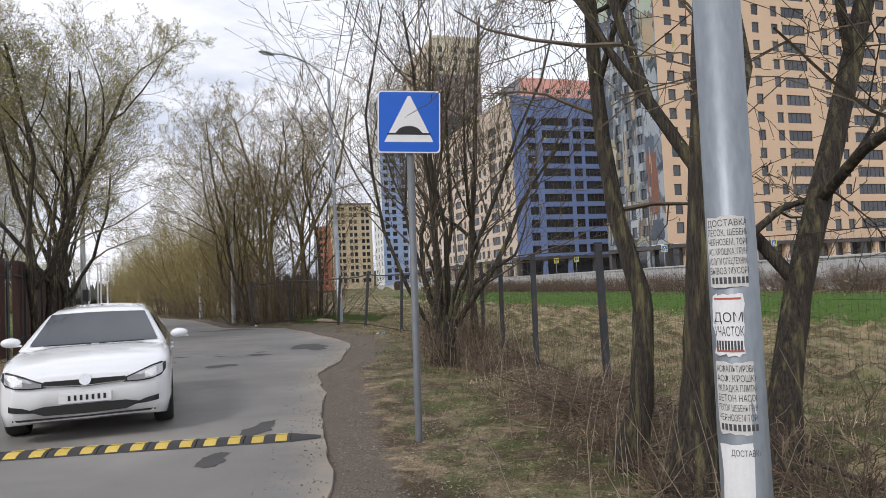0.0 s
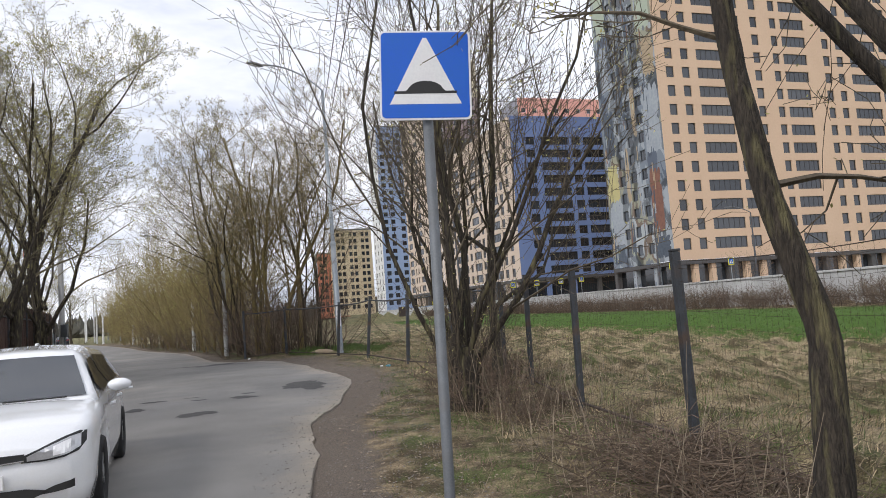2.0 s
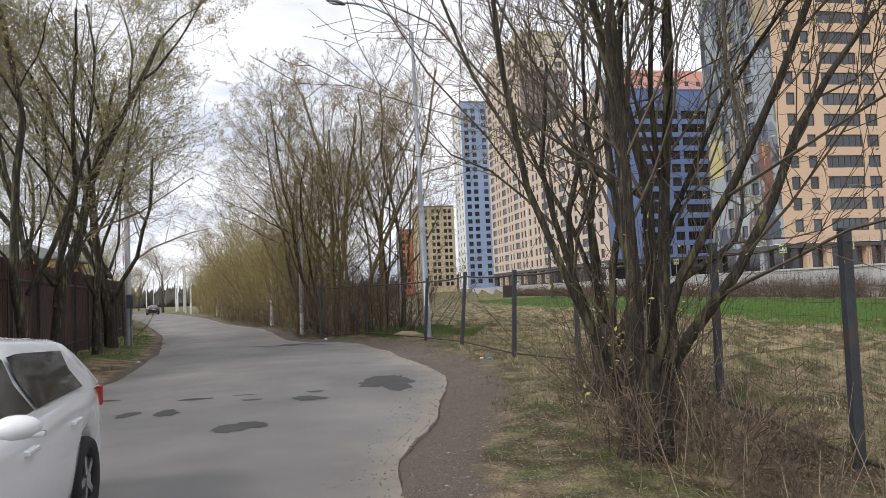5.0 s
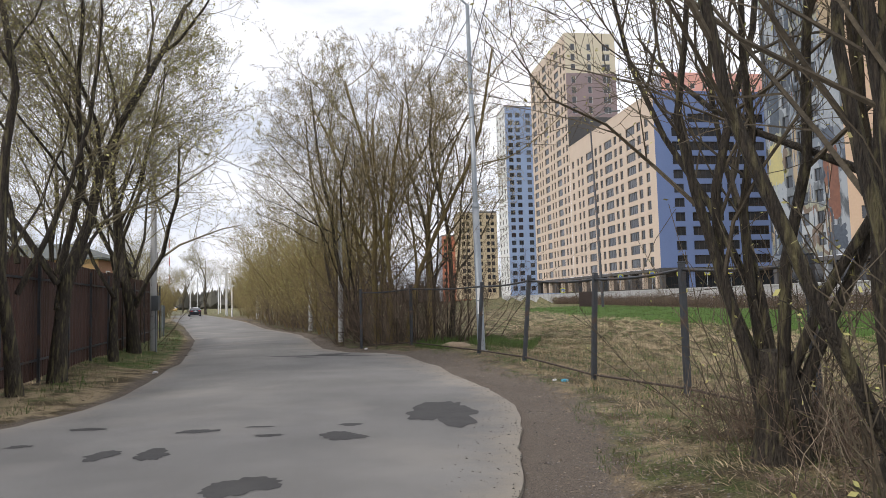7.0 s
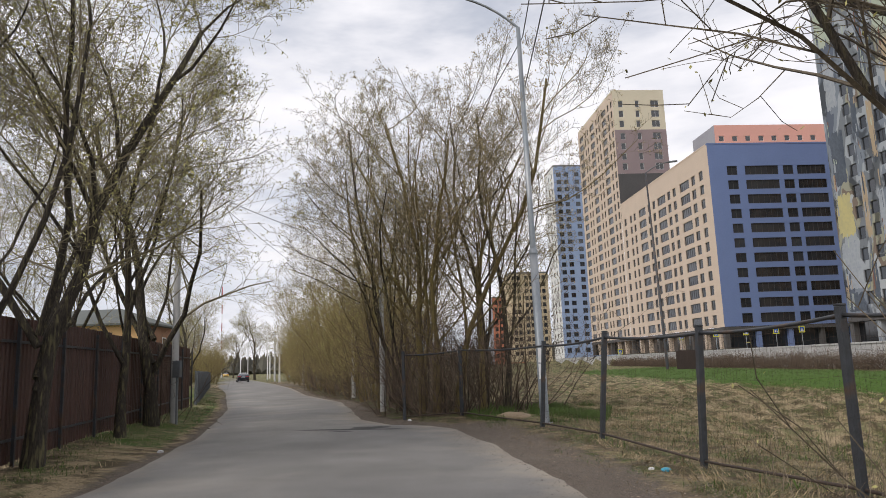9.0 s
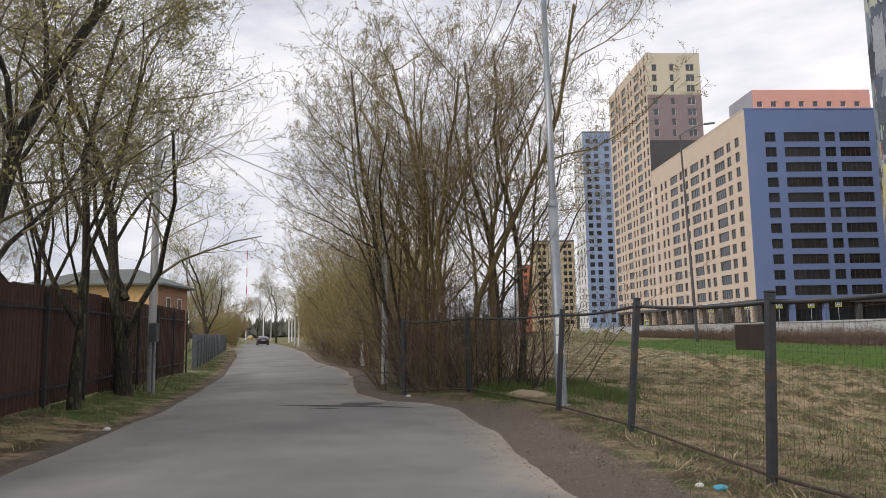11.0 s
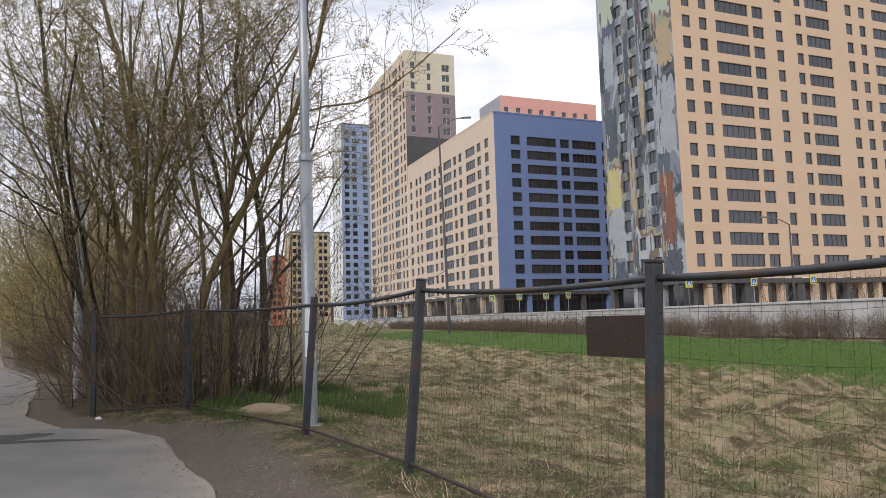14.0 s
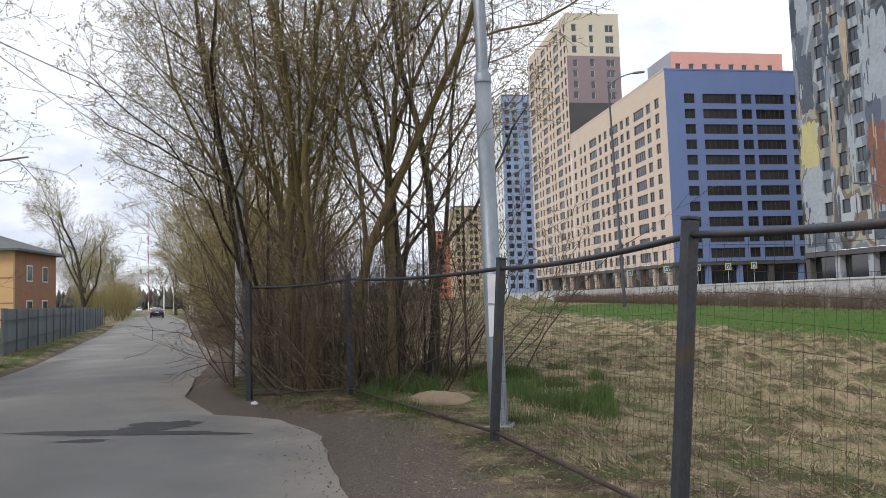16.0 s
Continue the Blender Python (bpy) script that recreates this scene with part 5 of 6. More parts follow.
def wire_fence():
    ob = thing("wire_fence", Matrix.Identity(4), "wire mesh fence on dark square steel posts", "fence")
    rg = random.Random(5)
    post = bpy.data.meshes.new("post")
    bm = box(bmesh.new(), -0.045, 0.045, -0.045, 0.045, -0.1, 2.12, 0.006)
    bm.to_mesh(post), bm.free()
    post.materials.append(M["darksteel"])
    cap = bpy.data.meshes.new("cap")
    bm = box(bmesh.new(), -0.05, 0.05, -0.05, 0.05, 2.122, 2.15, 0.008)
    bm.to_mesh(cap), bm.free()
    cap.materials.append(M["darksteel"])
    tops = []
    for k, (x, y) in enumerate(POSTS):
        nx, ny = POSTS[min(k + 1, len(POSTS) - 1)]
        px, py = POSTS[max(k - 1, 0)]
        lx, ly = rg.uniform(-0.015, 0.015), rg.uniform(-0.015, 0.015)
        if k == 8:
            lx = 0.05
        if k == 9:
            lx = 0.09
        if k == 10:
            lx = 0.075
        z = gz(x, y)
        m = Matrix.Translation((x, y, z)) @ Matrix.Rotation(lx, 4, "Y") @ Matrix.Rotation(-ly, 4, "X") @ Matrix.Rotation(math.atan2(ny - py, nx - px), 4, "Z")
        p = part("post", post, None, ob, m=m)
        part("cap", cap, None, p)
        tops.append(np.array(m @ Vector((0, 0, 2.02))))
    for k in range(len(POSTS) - 1):
        a, b = tops[k], tops[k + 1]
        dz = np.array((0, 0, 1.0))
        s = np.linspace(0, 1, 9)
        sag = 0.05
        top = [tuple(a + (b - a) * t - dz * sag * 4 * t * (1 - t)) for t in s]
        if k >= 6:
            polytube("top_rail", top, 0.026, M["darksteel"], ob, 4)
        else:
            polytube("top_wire", top, 0.004, M["rust"], ob, 4)
        ga, gb = np.array((*POSTS[k], gz(*POSTS[k]) + 0.10)), np.array((*POSTS[k + 1], gz(*POSTS[k + 1]) + 0.10))
        polytube("bottom_rail", [tuple(ga + (gb - ga) * t) for t in (0, 0.5, 1)], 0.022, M["rust"], ob, 5)
        # mesh panel
        if k >= 10:
            continue
        t = Tubes()
        L = np.linalg.norm(b - a)
        nv = int(L / 0.075)
        for q in range(1, nv):
            u = q / nv
            p0, p1 = ga + (gb - ga) * u, a + (b - a) * u - dz * sag * 4 * u * (1 - u)
            if rg.random() < 0.14:
                p1 = p0 + (p1 - p0) * rg.uniform(0.5, 0.9)
            mid = (p0 + p1) / 2 + np.array((rg.uniform(-.012, .012), rg.uniform(-.012, .012), 0))
            t.add([p0, mid, p1], [0.0012] * 3, 3, False)
        for q in range(13):
            u = q / 12.5
            ln = []
            for w in np.linspace(0, 1, 8):
                p0, p1 = ga + (gb - ga) * w, a + (b - a) * w - dz * sag * 4 * w * (1 - w)
                ln.append(p0 + (p1 - p0) * u + np.array((0, 0, rg.uniform(-0.012, 0.012))))
            t.add(ln, [0.0015] * 8, 3, False)
        part("mesh_panel", t.mesh("mesh_panel"), M["wire"], ob, "rusty wire mesh")
    # board tied to the mesh
    a, b = tops[8], tops[9]
    d = (b - a) / np.linalg.norm(b - a)
    bd = tagged(part("board", box(bmesh.new(), 0, 0.66, -0.012, 0.012, 0, 0.30, 0.004), mat("dark_brown_board", (0.045, 0.03, 0.022), (0.03, 0.02, 0.015), 4, 0.8, 0.4)), "dark brown weathered board tied to the wire fence", "board")
    bd.matrix_basis = Matrix.Translation((a[0] + d[0] * 0.09, a[1] + d[1] * 0.09 - 0.04, 1.52)) @ Matrix.Rotation(math.atan2(d[1], d[0]), 4, "Z")


wire_fence()

# ---- far side of the road: fences, house, poles ----


def sheet_fence(name, a, b, h, zb, rib, panel, material, label, post_mat):
    """Profiled steel sheets side by side, with a rail behind."""
    a, b = np.array(a, float), np.array(b, float)
    L = np.linalg.norm(b - a)
    d = (b - a) / L
    ob = thing(name, Matrix.Translation((a[0], a[1], 0)) @ Matrix.Rotation(math.atan2(d[1], d[0]), 4, "Z"), label, "fence")
    prof, x = [], 0.0
    while x < panel - 0.01:
        for dx, y in ((0, 0), (rib * 0.45, 0), (rib * 0.55, 0.03), (rib * 0.9, 0.03)):
            if x + dx < panel:
                prof.append((x + dx, y))
        x += rib
    prof.append((panel, 0))
    v = [(x, y, z) for z in (0.0, h) for x, y in prof]
    n = len(prof)
    me = mesh_from("sheet", v, [(k, k + 1, n + k + 1, n + k) for k in range(n - 1)])
    me.materials.append(material)
    rg = random.Random(3)
    for k in range(int(L / panel)):
        w = a + d * (k + 0.5) * panel
        part("sheet", me, None, ob, m=Matrix.Translation((k * panel, 0, gz(*w) * 0.5 + zb + rg.uniform(-0.02, 0.02))))
    for z in (0.5, h - 0.4):
        part("rail", boxm("rail", 0, L, 0.04, 0.08, z + 0.1, z + 0.15), post_mat, ob)
    k = 0.0
    while k < L:
        part("post", boxm("post", k, k + 0.06, 0.085, 0.145, -0.1, h + 0.1), post_mat, ob)
        k += 2.6
    return ob


sheet_fence("sheet_fence", (-22.9, 42.0), (-12.1, 19.0), 2.75, 0.12, 0.20, 1.15, M["brown"], "tall dark brown profiled sheet metal fence", M["darksteel"])
sheet_fence("sheet_fence", (-12.15, 18.8), (-19, -6), 2.75, 0.12, 0.20, 1.15, M["brown"], "tall dark brown profiled sheet metal fence", M["darksteel"])
sheet_fence("sheet_fence", (-50, 86), (-23.7, 43.6), 1.75, 0.05, 0.20, 1.2, M["bluegrey"], "low blue-grey profiled sheet metal fence along the road", M["greypaint"])


def house():
    a = math.atan2(0.3, 0.95)
    ob = thing("house", Matrix.Translation((-51.2, 75.6, 0.2)) @ Matrix.Rotation(a, 4, "Z"), "two-storey ochre house with a dark hipped roof behind the fence", "house")
    part("wall", boxm("w", -13, 0, 0, 0.3, 0, 6.8), M["housewall"], ob, "ochre siding wall")
    part("wall", boxm("w", -0.3, 0.0, 0.304, 9, 0, 6.8), M["housebrick"], ob, "brown brick wall")
    part("wall", boxm("w", -13, -0.304, 8.7, 9, 0, 6.8), M["housebrick"], ob)
    part("wall", boxm("w", -13, -12.7, 0.304, 8.696, 0, 6.8), M["housebrick"], ob)
    for z in (2.2, 4.4):
        part("trim", boxm("t", -13, 0, -0.03, -0.003, z, z + 0.12), M["housebrick"], ob)
    v = [(-13.7, -0.7, 6.804), (0.7, -0.7, 6.804), (0.7, 9.7, 6.804), (-13.7, 9.7, 6.804), (-13.7, -0.7, 7.0), (0.7, -0.7, 7.0), (0.7, 9.7, 7.0), (-13.7, 9.7, 7.0), (-9, 4.5, 8.9), (-4, 4.5, 8.9)]
    f = [(3, 2, 1, 0), (0, 1, 5, 4), (1, 2, 6, 5), (2, 3, 7, 6), (3, 0, 4, 7), (4, 5, 9, 8), (5, 6, 9), (6, 7, 8, 9), (7, 4, 8)]
    part("roof", mesh_from("roof", v, f), M["greenroof"], ob, "dark hipped roof")
    for y, z in ((2.5, 1.0), (5.8, 1.0), (2.5, 4.2), (5.8, 4.2)):
        w = part("window", boxm("w", 0.003, 0.06, y, y + 1.2, z, z + 1.5), M["white"], ob)
        part("pane", boxm("p", 0.064, 0.07, y + 0.1, y + 1.1, z + 0.1, z + 1.4), M["glass"], w)


house()


def pole(x, y, h, r=0.11, material="concrete", label="slender pale concrete utility pole", arm=True, name="utility_pole"):
    ob = thing(name, Matrix.Translation((x, y, gz(x, y) - 0.05)), label, "utility pole", "utility poles")
    polytube("shaft", [(0, 0, 0), (0.02, 0, h)], [r, r * 0.7], M[material], ob, 10)
    if arm:
        part("crossarm", box(bmesh.new(), -0.5, 0.5, -0.03, 0.03, h - 0.35, h - 0.27, 0.005), M["darksteel"], ob)
        for s in (-0.45, 0.45):
            polytube("insulator", [(s, 0, h - 0.266), (s, 0, h - 0.14)], [0.035, 0.025], M["white"], ob, 8)
    return ob


pole(-18.3, 51.5, 4.0, 0.13, arm=False)
pole(-11.6, 37.6, 5.2, 0.12, arm=False)
pole(-39, 88, 6.0, 0.16, arm=False)
for x, y, h in ((-55, 113, 9), (-60, 121, 8.5), (-68, 136, 9), (-77, 150, 9), (-85, 166, 9), (-101, 180, 9), (-108, 168, 9), (-108, 196, 10)):
    pole(x, y, h, 0.15, "white" if int(x) % 2 else "concrete")
lp = pole(-17.3, 32.9, 9.0, 0.13, label="weathered concrete utility pole with a grey meter box")
part("meter_box", box(bmesh.new(), 0.08, 0.36, -0.26, -0.12, 1.55, 2.1, 0.01), M["greypaint"], lp, "grey meter box")
part("pipe", boxm("p", 0.2, 0.26, -0.22, -0.16, 0.0, 1.548), M["galv"], lp)
mast = thing("radio_mast", Matrix.Translation((-150, 250, 0)), "distant red and white lattice mast", "mast")
for k in range(10):
    polytube("mast_section", [(0, 0, 3.4 * k), (0, 0, 3.4 * k + 3.39)], 0.15, M["redlens"] if k % 2 else M["white"], mast, 6)


def wire(a, b, sag, r=0.015):
    a, b = np.array(a, float), np.array(b, float)
    pts = [tuple(a + (b - a) * s - np.array((0, 0, sag * 4 * s * (1 - s)))) for s in np.linspace(0, 1, 15)]
    tagged(polytube("overhead_cable", pts, r, M["insulator"], None, 4), "thin dark overhead cable strung between poles", "cable")


tops = [(x, y, 10.9) for x, y, f in LAMPS]
for a, b in zip(tops, tops[1:]):
    wire(a, b, 0.5)
wire((1.257, 2.29, 9.2), (-4.8, 30.9, 9.4), 0.5)
wire((-17.3, 32.9, 8.9), (-31, 81, 9.8), 0.7)
wire((-17.3, 32.9, 8.5), (-15.6, 54, 8.6), 0.5)
wire((-17.3, 32.9, 8.9), (-12, 2, 9.5), 0.6)

# street lamp beside the retaining wall, and crossing signs before the buildings


def far_lamp(x, y, z0, h, lean=0.0, face=0):
    ob = thing("street_lamp", Matrix.Translation((x, y, z0)) @ Matrix.Rotation(radians(lean), 4, "Y"), "dark slender street lamp beside the far street", "street lamp", "far street lamps")
    polytube("pole", [(0, 0, 0), (0, 0, h)], [0.16, 0.08], M["darksteel"], ob, 8)
    d = np.array((math.cos(radians(face)), math.sin(radians(face)), 0))
    polytube("arm", [tuple(d * 2.6 * s + np.array((0, 0, h - 0.05 + 0.9 * (1 - (1 - s) ** 2)))) for s in np.linspace(0, 1, 7)], 0.06, M["greypaint"], ob, 6)
    part("lamp_head", box(bmesh.new(), -0.5, 0.5, -0.15, 0.15, -0.08, 0.08, 0.03), M["greypaint"], ob, "", Matrix.Translation(tuple(d * 2.9 + np.array((0, 0, h + 0.85)))) @ Matrix.Rotation(radians(face), 4, "Z"))


far_lamp(1.4, 89, 0.4, 21, -1.5, 0)
far_lamp(29.5, 101, 2.5, 9, 0, 180)
far_lamp(41, 96, 2.5, 9, 0, 180)


def crossing_sign(x, y, z0, h=2.9, face=18.5):
    ob = thing("crossing_sign", Matrix.Translation((x, y, z0)) @ Matrix.Rotation(radians(face), 4, "Z"), "pedestrian crossing sign on a bright yellow-green board", "road sign", "crossing signs")
    polytube("pole", [(0, 0, 0), (0, 0, h + 0.9)], 0.05, M["galv"], ob, 6)
    bd = part("board", box(bmesh.new(), -0.55, 0.55, -0.09, -0.06, h - 0.2, h + 0.9, 0.02), M["yellowsign"], ob, "yellow-green board")
    part("sign_face", boxm("f", -0.38, 0.38, -0.1, -0.094, h - 0.03, h + 0.73), M["signblue"], bd, "blue sign face")
    flat_poly("triangle", [(-0.3, h + 0.06), (0.3, h + 0.06), (0, h + 0.64)], -0.104, M["signwhite"], bd, "white triangle")
    part("figure", boxm("f", -0.05, 0.05, -0.109, -0.1065, h + 0.12, h + 0.42), M["black"], bd)


for x, y in ((17.5, 143), (22.5, 144), (27, 146), (13, 146), (33, 106), (42.5, 108), (50.5, 108), (8, 158), (-4, 178)):
    crossing_sign(x, y, gz(x, y) - 0.05, 2.7)


# small trees between the street and the buildings
for k, (x, y) in enumerate(((12, 150), (9, 156), (5, 168), (1, 180), (-4, 195), (45, 108), (54, 110), (62, 113))):
    copy_thing(u1, at(x, y, 50 * k, 1.4))

# ---- stains and puddle on the asphalt ----


def stain(x, y, rx, ry, ang, seed, name="wet_patch", label="dark wet patch on the asphalt"):
    """A ragged patch with streaks along its length."""
    rg = np.random.RandomState(seed)
    n = 110
    ph = rg.uniform(0, 6.28, 22)
    am = rg.uniform(0.5, 1.2, 22) * 0.16 / (np.arange(22) * 0.55 + 1.0)
    ca, sa = math.cos(radians(ang)), math.sin(radians(ang))
    v = []
    for ring in (0.0, 0.5, 1.0):
        for k in range(n if ring else 1):
            th = k * 2 * math.pi / n
            r = ring * max(0.35, 1 + sum(am[q] * math.sin((q + 2) * th + ph[q]) for q in range(22)))
            px, py = rx * r * math.cos(th), ry * r * math.sin(th)
            wx, wy = x + px * ca - py * sa, y + px * sa + py * ca
            v.append((wx, wy, float(road_z(wx, wy)) + 0.004))
    f = [(0, 1 + k, 1 + (k + 1) % n) for k in range(n)] + [(1 + k, 1 + n + k, 1 + n + (k + 1) % n, 1 + (k + 1) % n) for k in range(n)]
    tagged(part(name, mesh_from(name, v, f), M["wet"]), label, "puddle", kind="structure")


stain(-3.95, 19.7, 0.48, 1.15, 12, 1, "puddle", "shallow dark puddle on the asphalt near the road edge")
for k, (x, y, rx, ry, a) in enumerate(((-4.92, 17.74, 0.30, 0.26, 0), (-5.05, 18.54, 0.18, 0.10, 20), (-7.40, 16.44, 0.18, 0.26, 10), (-6.81, 16.53, 0.20, 0.30, 30), (-7.03, 17.94, 0.27, 0.14, 20), (-5.90, 17.70, 0.17, 0.10, 10), (-6.30, 18.30, 0.20, 0.05, 5), (-5.09, 15.28, 0.32, 0.36, 15), (-8.83, 18.09, 0.24, 0.13, 10), (-8.90, 16.90, 0.16, 0.10, 0), (-10.10, 30.75, 1.50, 0.20, 3), (-9.80, 31.30, 0.60, 0.38, 20), (-10.20, 30.20, 0.30, 0.12, 0), (-2.25, 7.90, 0.16, 0.42, -10), (-2.30, 6.40, 0.12, 0.34, 0), (-8.60, 10.20, 0.50, 0.20, 30))):
    stain(x, y, rx, ry, a, 50 + k)

# ---- cars ----


def loft(rows):
    """Rows of points, all of one length, joined to a skin."""
    n = len(rows[0])
    v = [p for r in rows for p in r]
    f = []
    for i in range(len(rows) - 1):
        for j in range(n - 1):
            f.append((i * n + j, i * n + j + 1, (i + 1) * n + j + 1, (i + 1) * n + j))
    f.append(tuple(range(n))[::-1])
    f.append(tuple(range((len(rows) - 1) * n, len(rows) * n)))
    return v, f


def smooth_interp(ys, xs, v):
    """Rounded interpolation between stations."""
    k = 160
    g = np.linspace(xs[0], xs[-1], k)
    q = np.interp(g, xs, v)
    ker = np.hanning(9)
    ker /= ker.sum()
    q = np.convolve(np.pad(q, 4, mode="edge"), ker, "valid")
    return np.interp(ys, g, q)


CARS = {
    "hatch": dict(L=4.26, W=0.895, wb=2.63, r=0.318, fo=0.86,
                  st=[-2.13, -2.05, -1.9, -1.5, -0.5, 0.5, 1.2, 1.6, 1.9, 2.04, 2.13],
                  w=[0.70, 0.80, 0.86, 0.885, 0.895, 0.895, 0.89, 0.885, 0.865, 0.81, 0.69],
                  top=[0.86, 0.95, 0.98, 0.98, 0.965, 0.955, 0.945, 0.905, 0.84, 0.78, 0.66],
                  bot=[0.40, 0.27, 0.22, 0.19, 0.18, 0.18, 0.18, 0.19, 0.20, 0.21, 0.25],
                  gh=[(-2.04, 0.97), (-1.72, 1.37), (-0.55, 1.452), (0.22, 1.405), (1.02, 0.94)], gw=(0.79, 0.55)),
    "sedan": dict(L=4.94, W=0.934, wb=2.975, r=0.345, fo=0.86,
                  st=[-2.47, -2.40, -2.25, -1.8, -0.6, 0.6, 1.3, 1.8, 2.2, 2.38, 2.47],
                  w=[0.74, 0.84, 0.90, 0.925, 0.934, 0.934, 0.925, 0.90, 0.83, 0.72, 0.55],
                  top=[0.90, 1.05, 1.09, 1.07, 1.0, 0.985, 0.96, 0.90, 0.80, 0.70, 0.58],
                  bot=[0.42, 0.27, 0.22, 0.19, 0.18, 0.18, 0.18, 0.19, 0.20, 0.22, 0.28],
                  gh=[(-1.98, 1.07), (-1.22, 1.40), (-0.45, 1.468), (0.25, 1.42), (1.15, 0.955)], gw=(0.80, 0.55)),
}


def car(kind, paint, m, label):
    c = CARS[kind]
    ob = thing("car", m, label, "car")
    ys = np.concatenate([np.linspace(c["st"][0], c["st"][2], 9), np.linspace(c["st"][2], c["st"][-3], 26)[1:-1], np.linspace(c["st"][-3], c["st"][-1], 11)])
    w, tp, bt = (smooth_interp(ys, c["st"], c[k]) for k in ("w", "top", "bot"))
    ax_f, ax_r = c["L"] / 2 - c["fo"], c["L"] / 2 - c["fo"] - c["wb"]
    rows = []
    for y, ww, t, b in zip(ys, w, tp, bt):
        arch = b
        for ax in (ax_f, ax_r):
            dd = c["r"] + 0.06
            if abs(y - ax) < dd:
                arch = max(arch, c["r"] + math.sqrt(dd * dd - (y - ax) ** 2))
        arch = min(arch, t - 0.14)
        half = [(0.0, b), (ww * 0.62, b), (ww * 0.62, arch), (ww * 0.95, arch), (ww * 0.995, arch + (t - arch) * 0.25), (ww, arch + (t - arch) * 0.5), (ww * 0.985, t - 0.11), (ww * 0.95, t - 0.035), (ww * 0.86, t), (ww * 0.45, t + 0.022), (0.0, t + 0.03)]
        rows.append([(-x, y, z) for x, z in half[::-1]][:-1] + [(x, y, z) for x, z in half])
    v, f = loft(rows)
    smooth(part("body", mesh_from("body", v, f), M[paint], ob))
    # cabin
    g, (wb_, wr_) = c["gh"], c["gw"]
    gy, gzz = [p[0] for p in g], [p[1] for p in g]
    zmax = max(gzz)
    cab = []
    gl = np.linspace(gy[0], gy[-1], 25)
    gh_ = np.maximum(smooth_interp(gl, gy, gzz), 0)
    for y, z in zip(gl, gh_):
        b = float(np.interp(y, c["st"], c["top"])) - 0.03
        z = max(z, b + 0.02)
        fr = min(1.0, (z - b) / (zmax - 0.95))
        wt = wb_ * 1.02 + (wr_ - wb_ * 1.02) * fr
        half = [(wb_ * 1.05, b), (wb_ * 1.05 + (wt - wb_ * 1.05) * 0.55, b + (z - b) * 0.5), (wt + 0.035, z - 0.06 * fr), (wt - 0.05, z - 0.012 * fr), (wt * 0.45, z + 0.012 * fr), (0, z + 0.018 * fr)]
        cab.append([(-x, y, q) for x, q in half][:-1] + [(x, y, q) for x, q in half[::-1]])
    v, f = loft(cab)
    smooth(part("cabin", mesh_from("cabin", v, f), M[paint], ob))

    def cabin_point(y, s, side):
        """A point of the cabin side at height share s."""
        b = float(np.interp(y, c["st"], c["top"])) - 0.03
        z = max(float(np.interp(y, gl, gh_)), b + 0.02)
        fr = min(1.0, (z - b) / (zmax - 0.95))
        wt = wb_ * 1.02 + (wr_ - wb_ * 1.02) * fr
        x = np.interp(s, (0, 0.5, 1), (wb_ * 1.05, wb_ * 1.05 + (wt - wb_ * 1.05) * 0.55, wt + 0.035)) + 0.03
        return (side * x, y, b + (z - 0.06 * fr - b) * s)

    for side in (-1, 1):
        for y0, y1, t0 in ((gy[1] + 0.02 + (0.1 if kind == "sedan" else 0.25), -0.36, 0.0), (-0.28, gy[3] + 0.30, 0.0)):
            n = 8
            vv = []
            for k in range(n):
                y = y0 + (y1 - y0) * k / (n - 1)
                for s in (0.14, 0.5, 0.86):
                    vv.append(cabin_point(y, s, side))
            ff = [(k * 3 + j, k * 3 + j + 1, k * 3 + j + 4, k * 3 + j + 3) for k in range(n - 1) for j in (0, 1)]
            smooth(part("side_window", mesh_from("side_window", vv, ff), M["carglass"], ob))

    def screen(name, ya, yb, lift):
        vv, n, k2 = [], 7, 7
        for i in range(n):
            y = ya + (yb - ya) * i / (n - 1)
            b = float(np.interp(y, c["st"], c["top"])) - 0.03
            z = float(np.interp(y, gl, gh_))
            fr = min(1.0, (z - b) / (zmax - 0.95))
            wt = (wb_ * 1.02 + (wr_ - wb_ * 1.02) * fr) * 0.93
            for j in range(k2):
                s = -1 + 2 * j / (k2 - 1)
                vv.append((wt * s, y + lift * 0.6, z + 0.016 * fr * (1 - s * s) + lift_z))
        ff = [(i * k2 + j, i * k2 + j + 1, (i + 1) * k2 + j + 1, (i + 1) * k2 + j) for i in range(n - 1) for j in range(k2 - 1)]
        return smooth(part(name, mesh_from(name, vv, ff), M["carglass"], ob))

    lift_z = 0.014
    screen("windscreen", gy[3] + 0.12, gy[4] - 0.06, 0.012)
    screen("rear_window", gy[1] - 0.06, gy[0] + 0.09, -0.012)
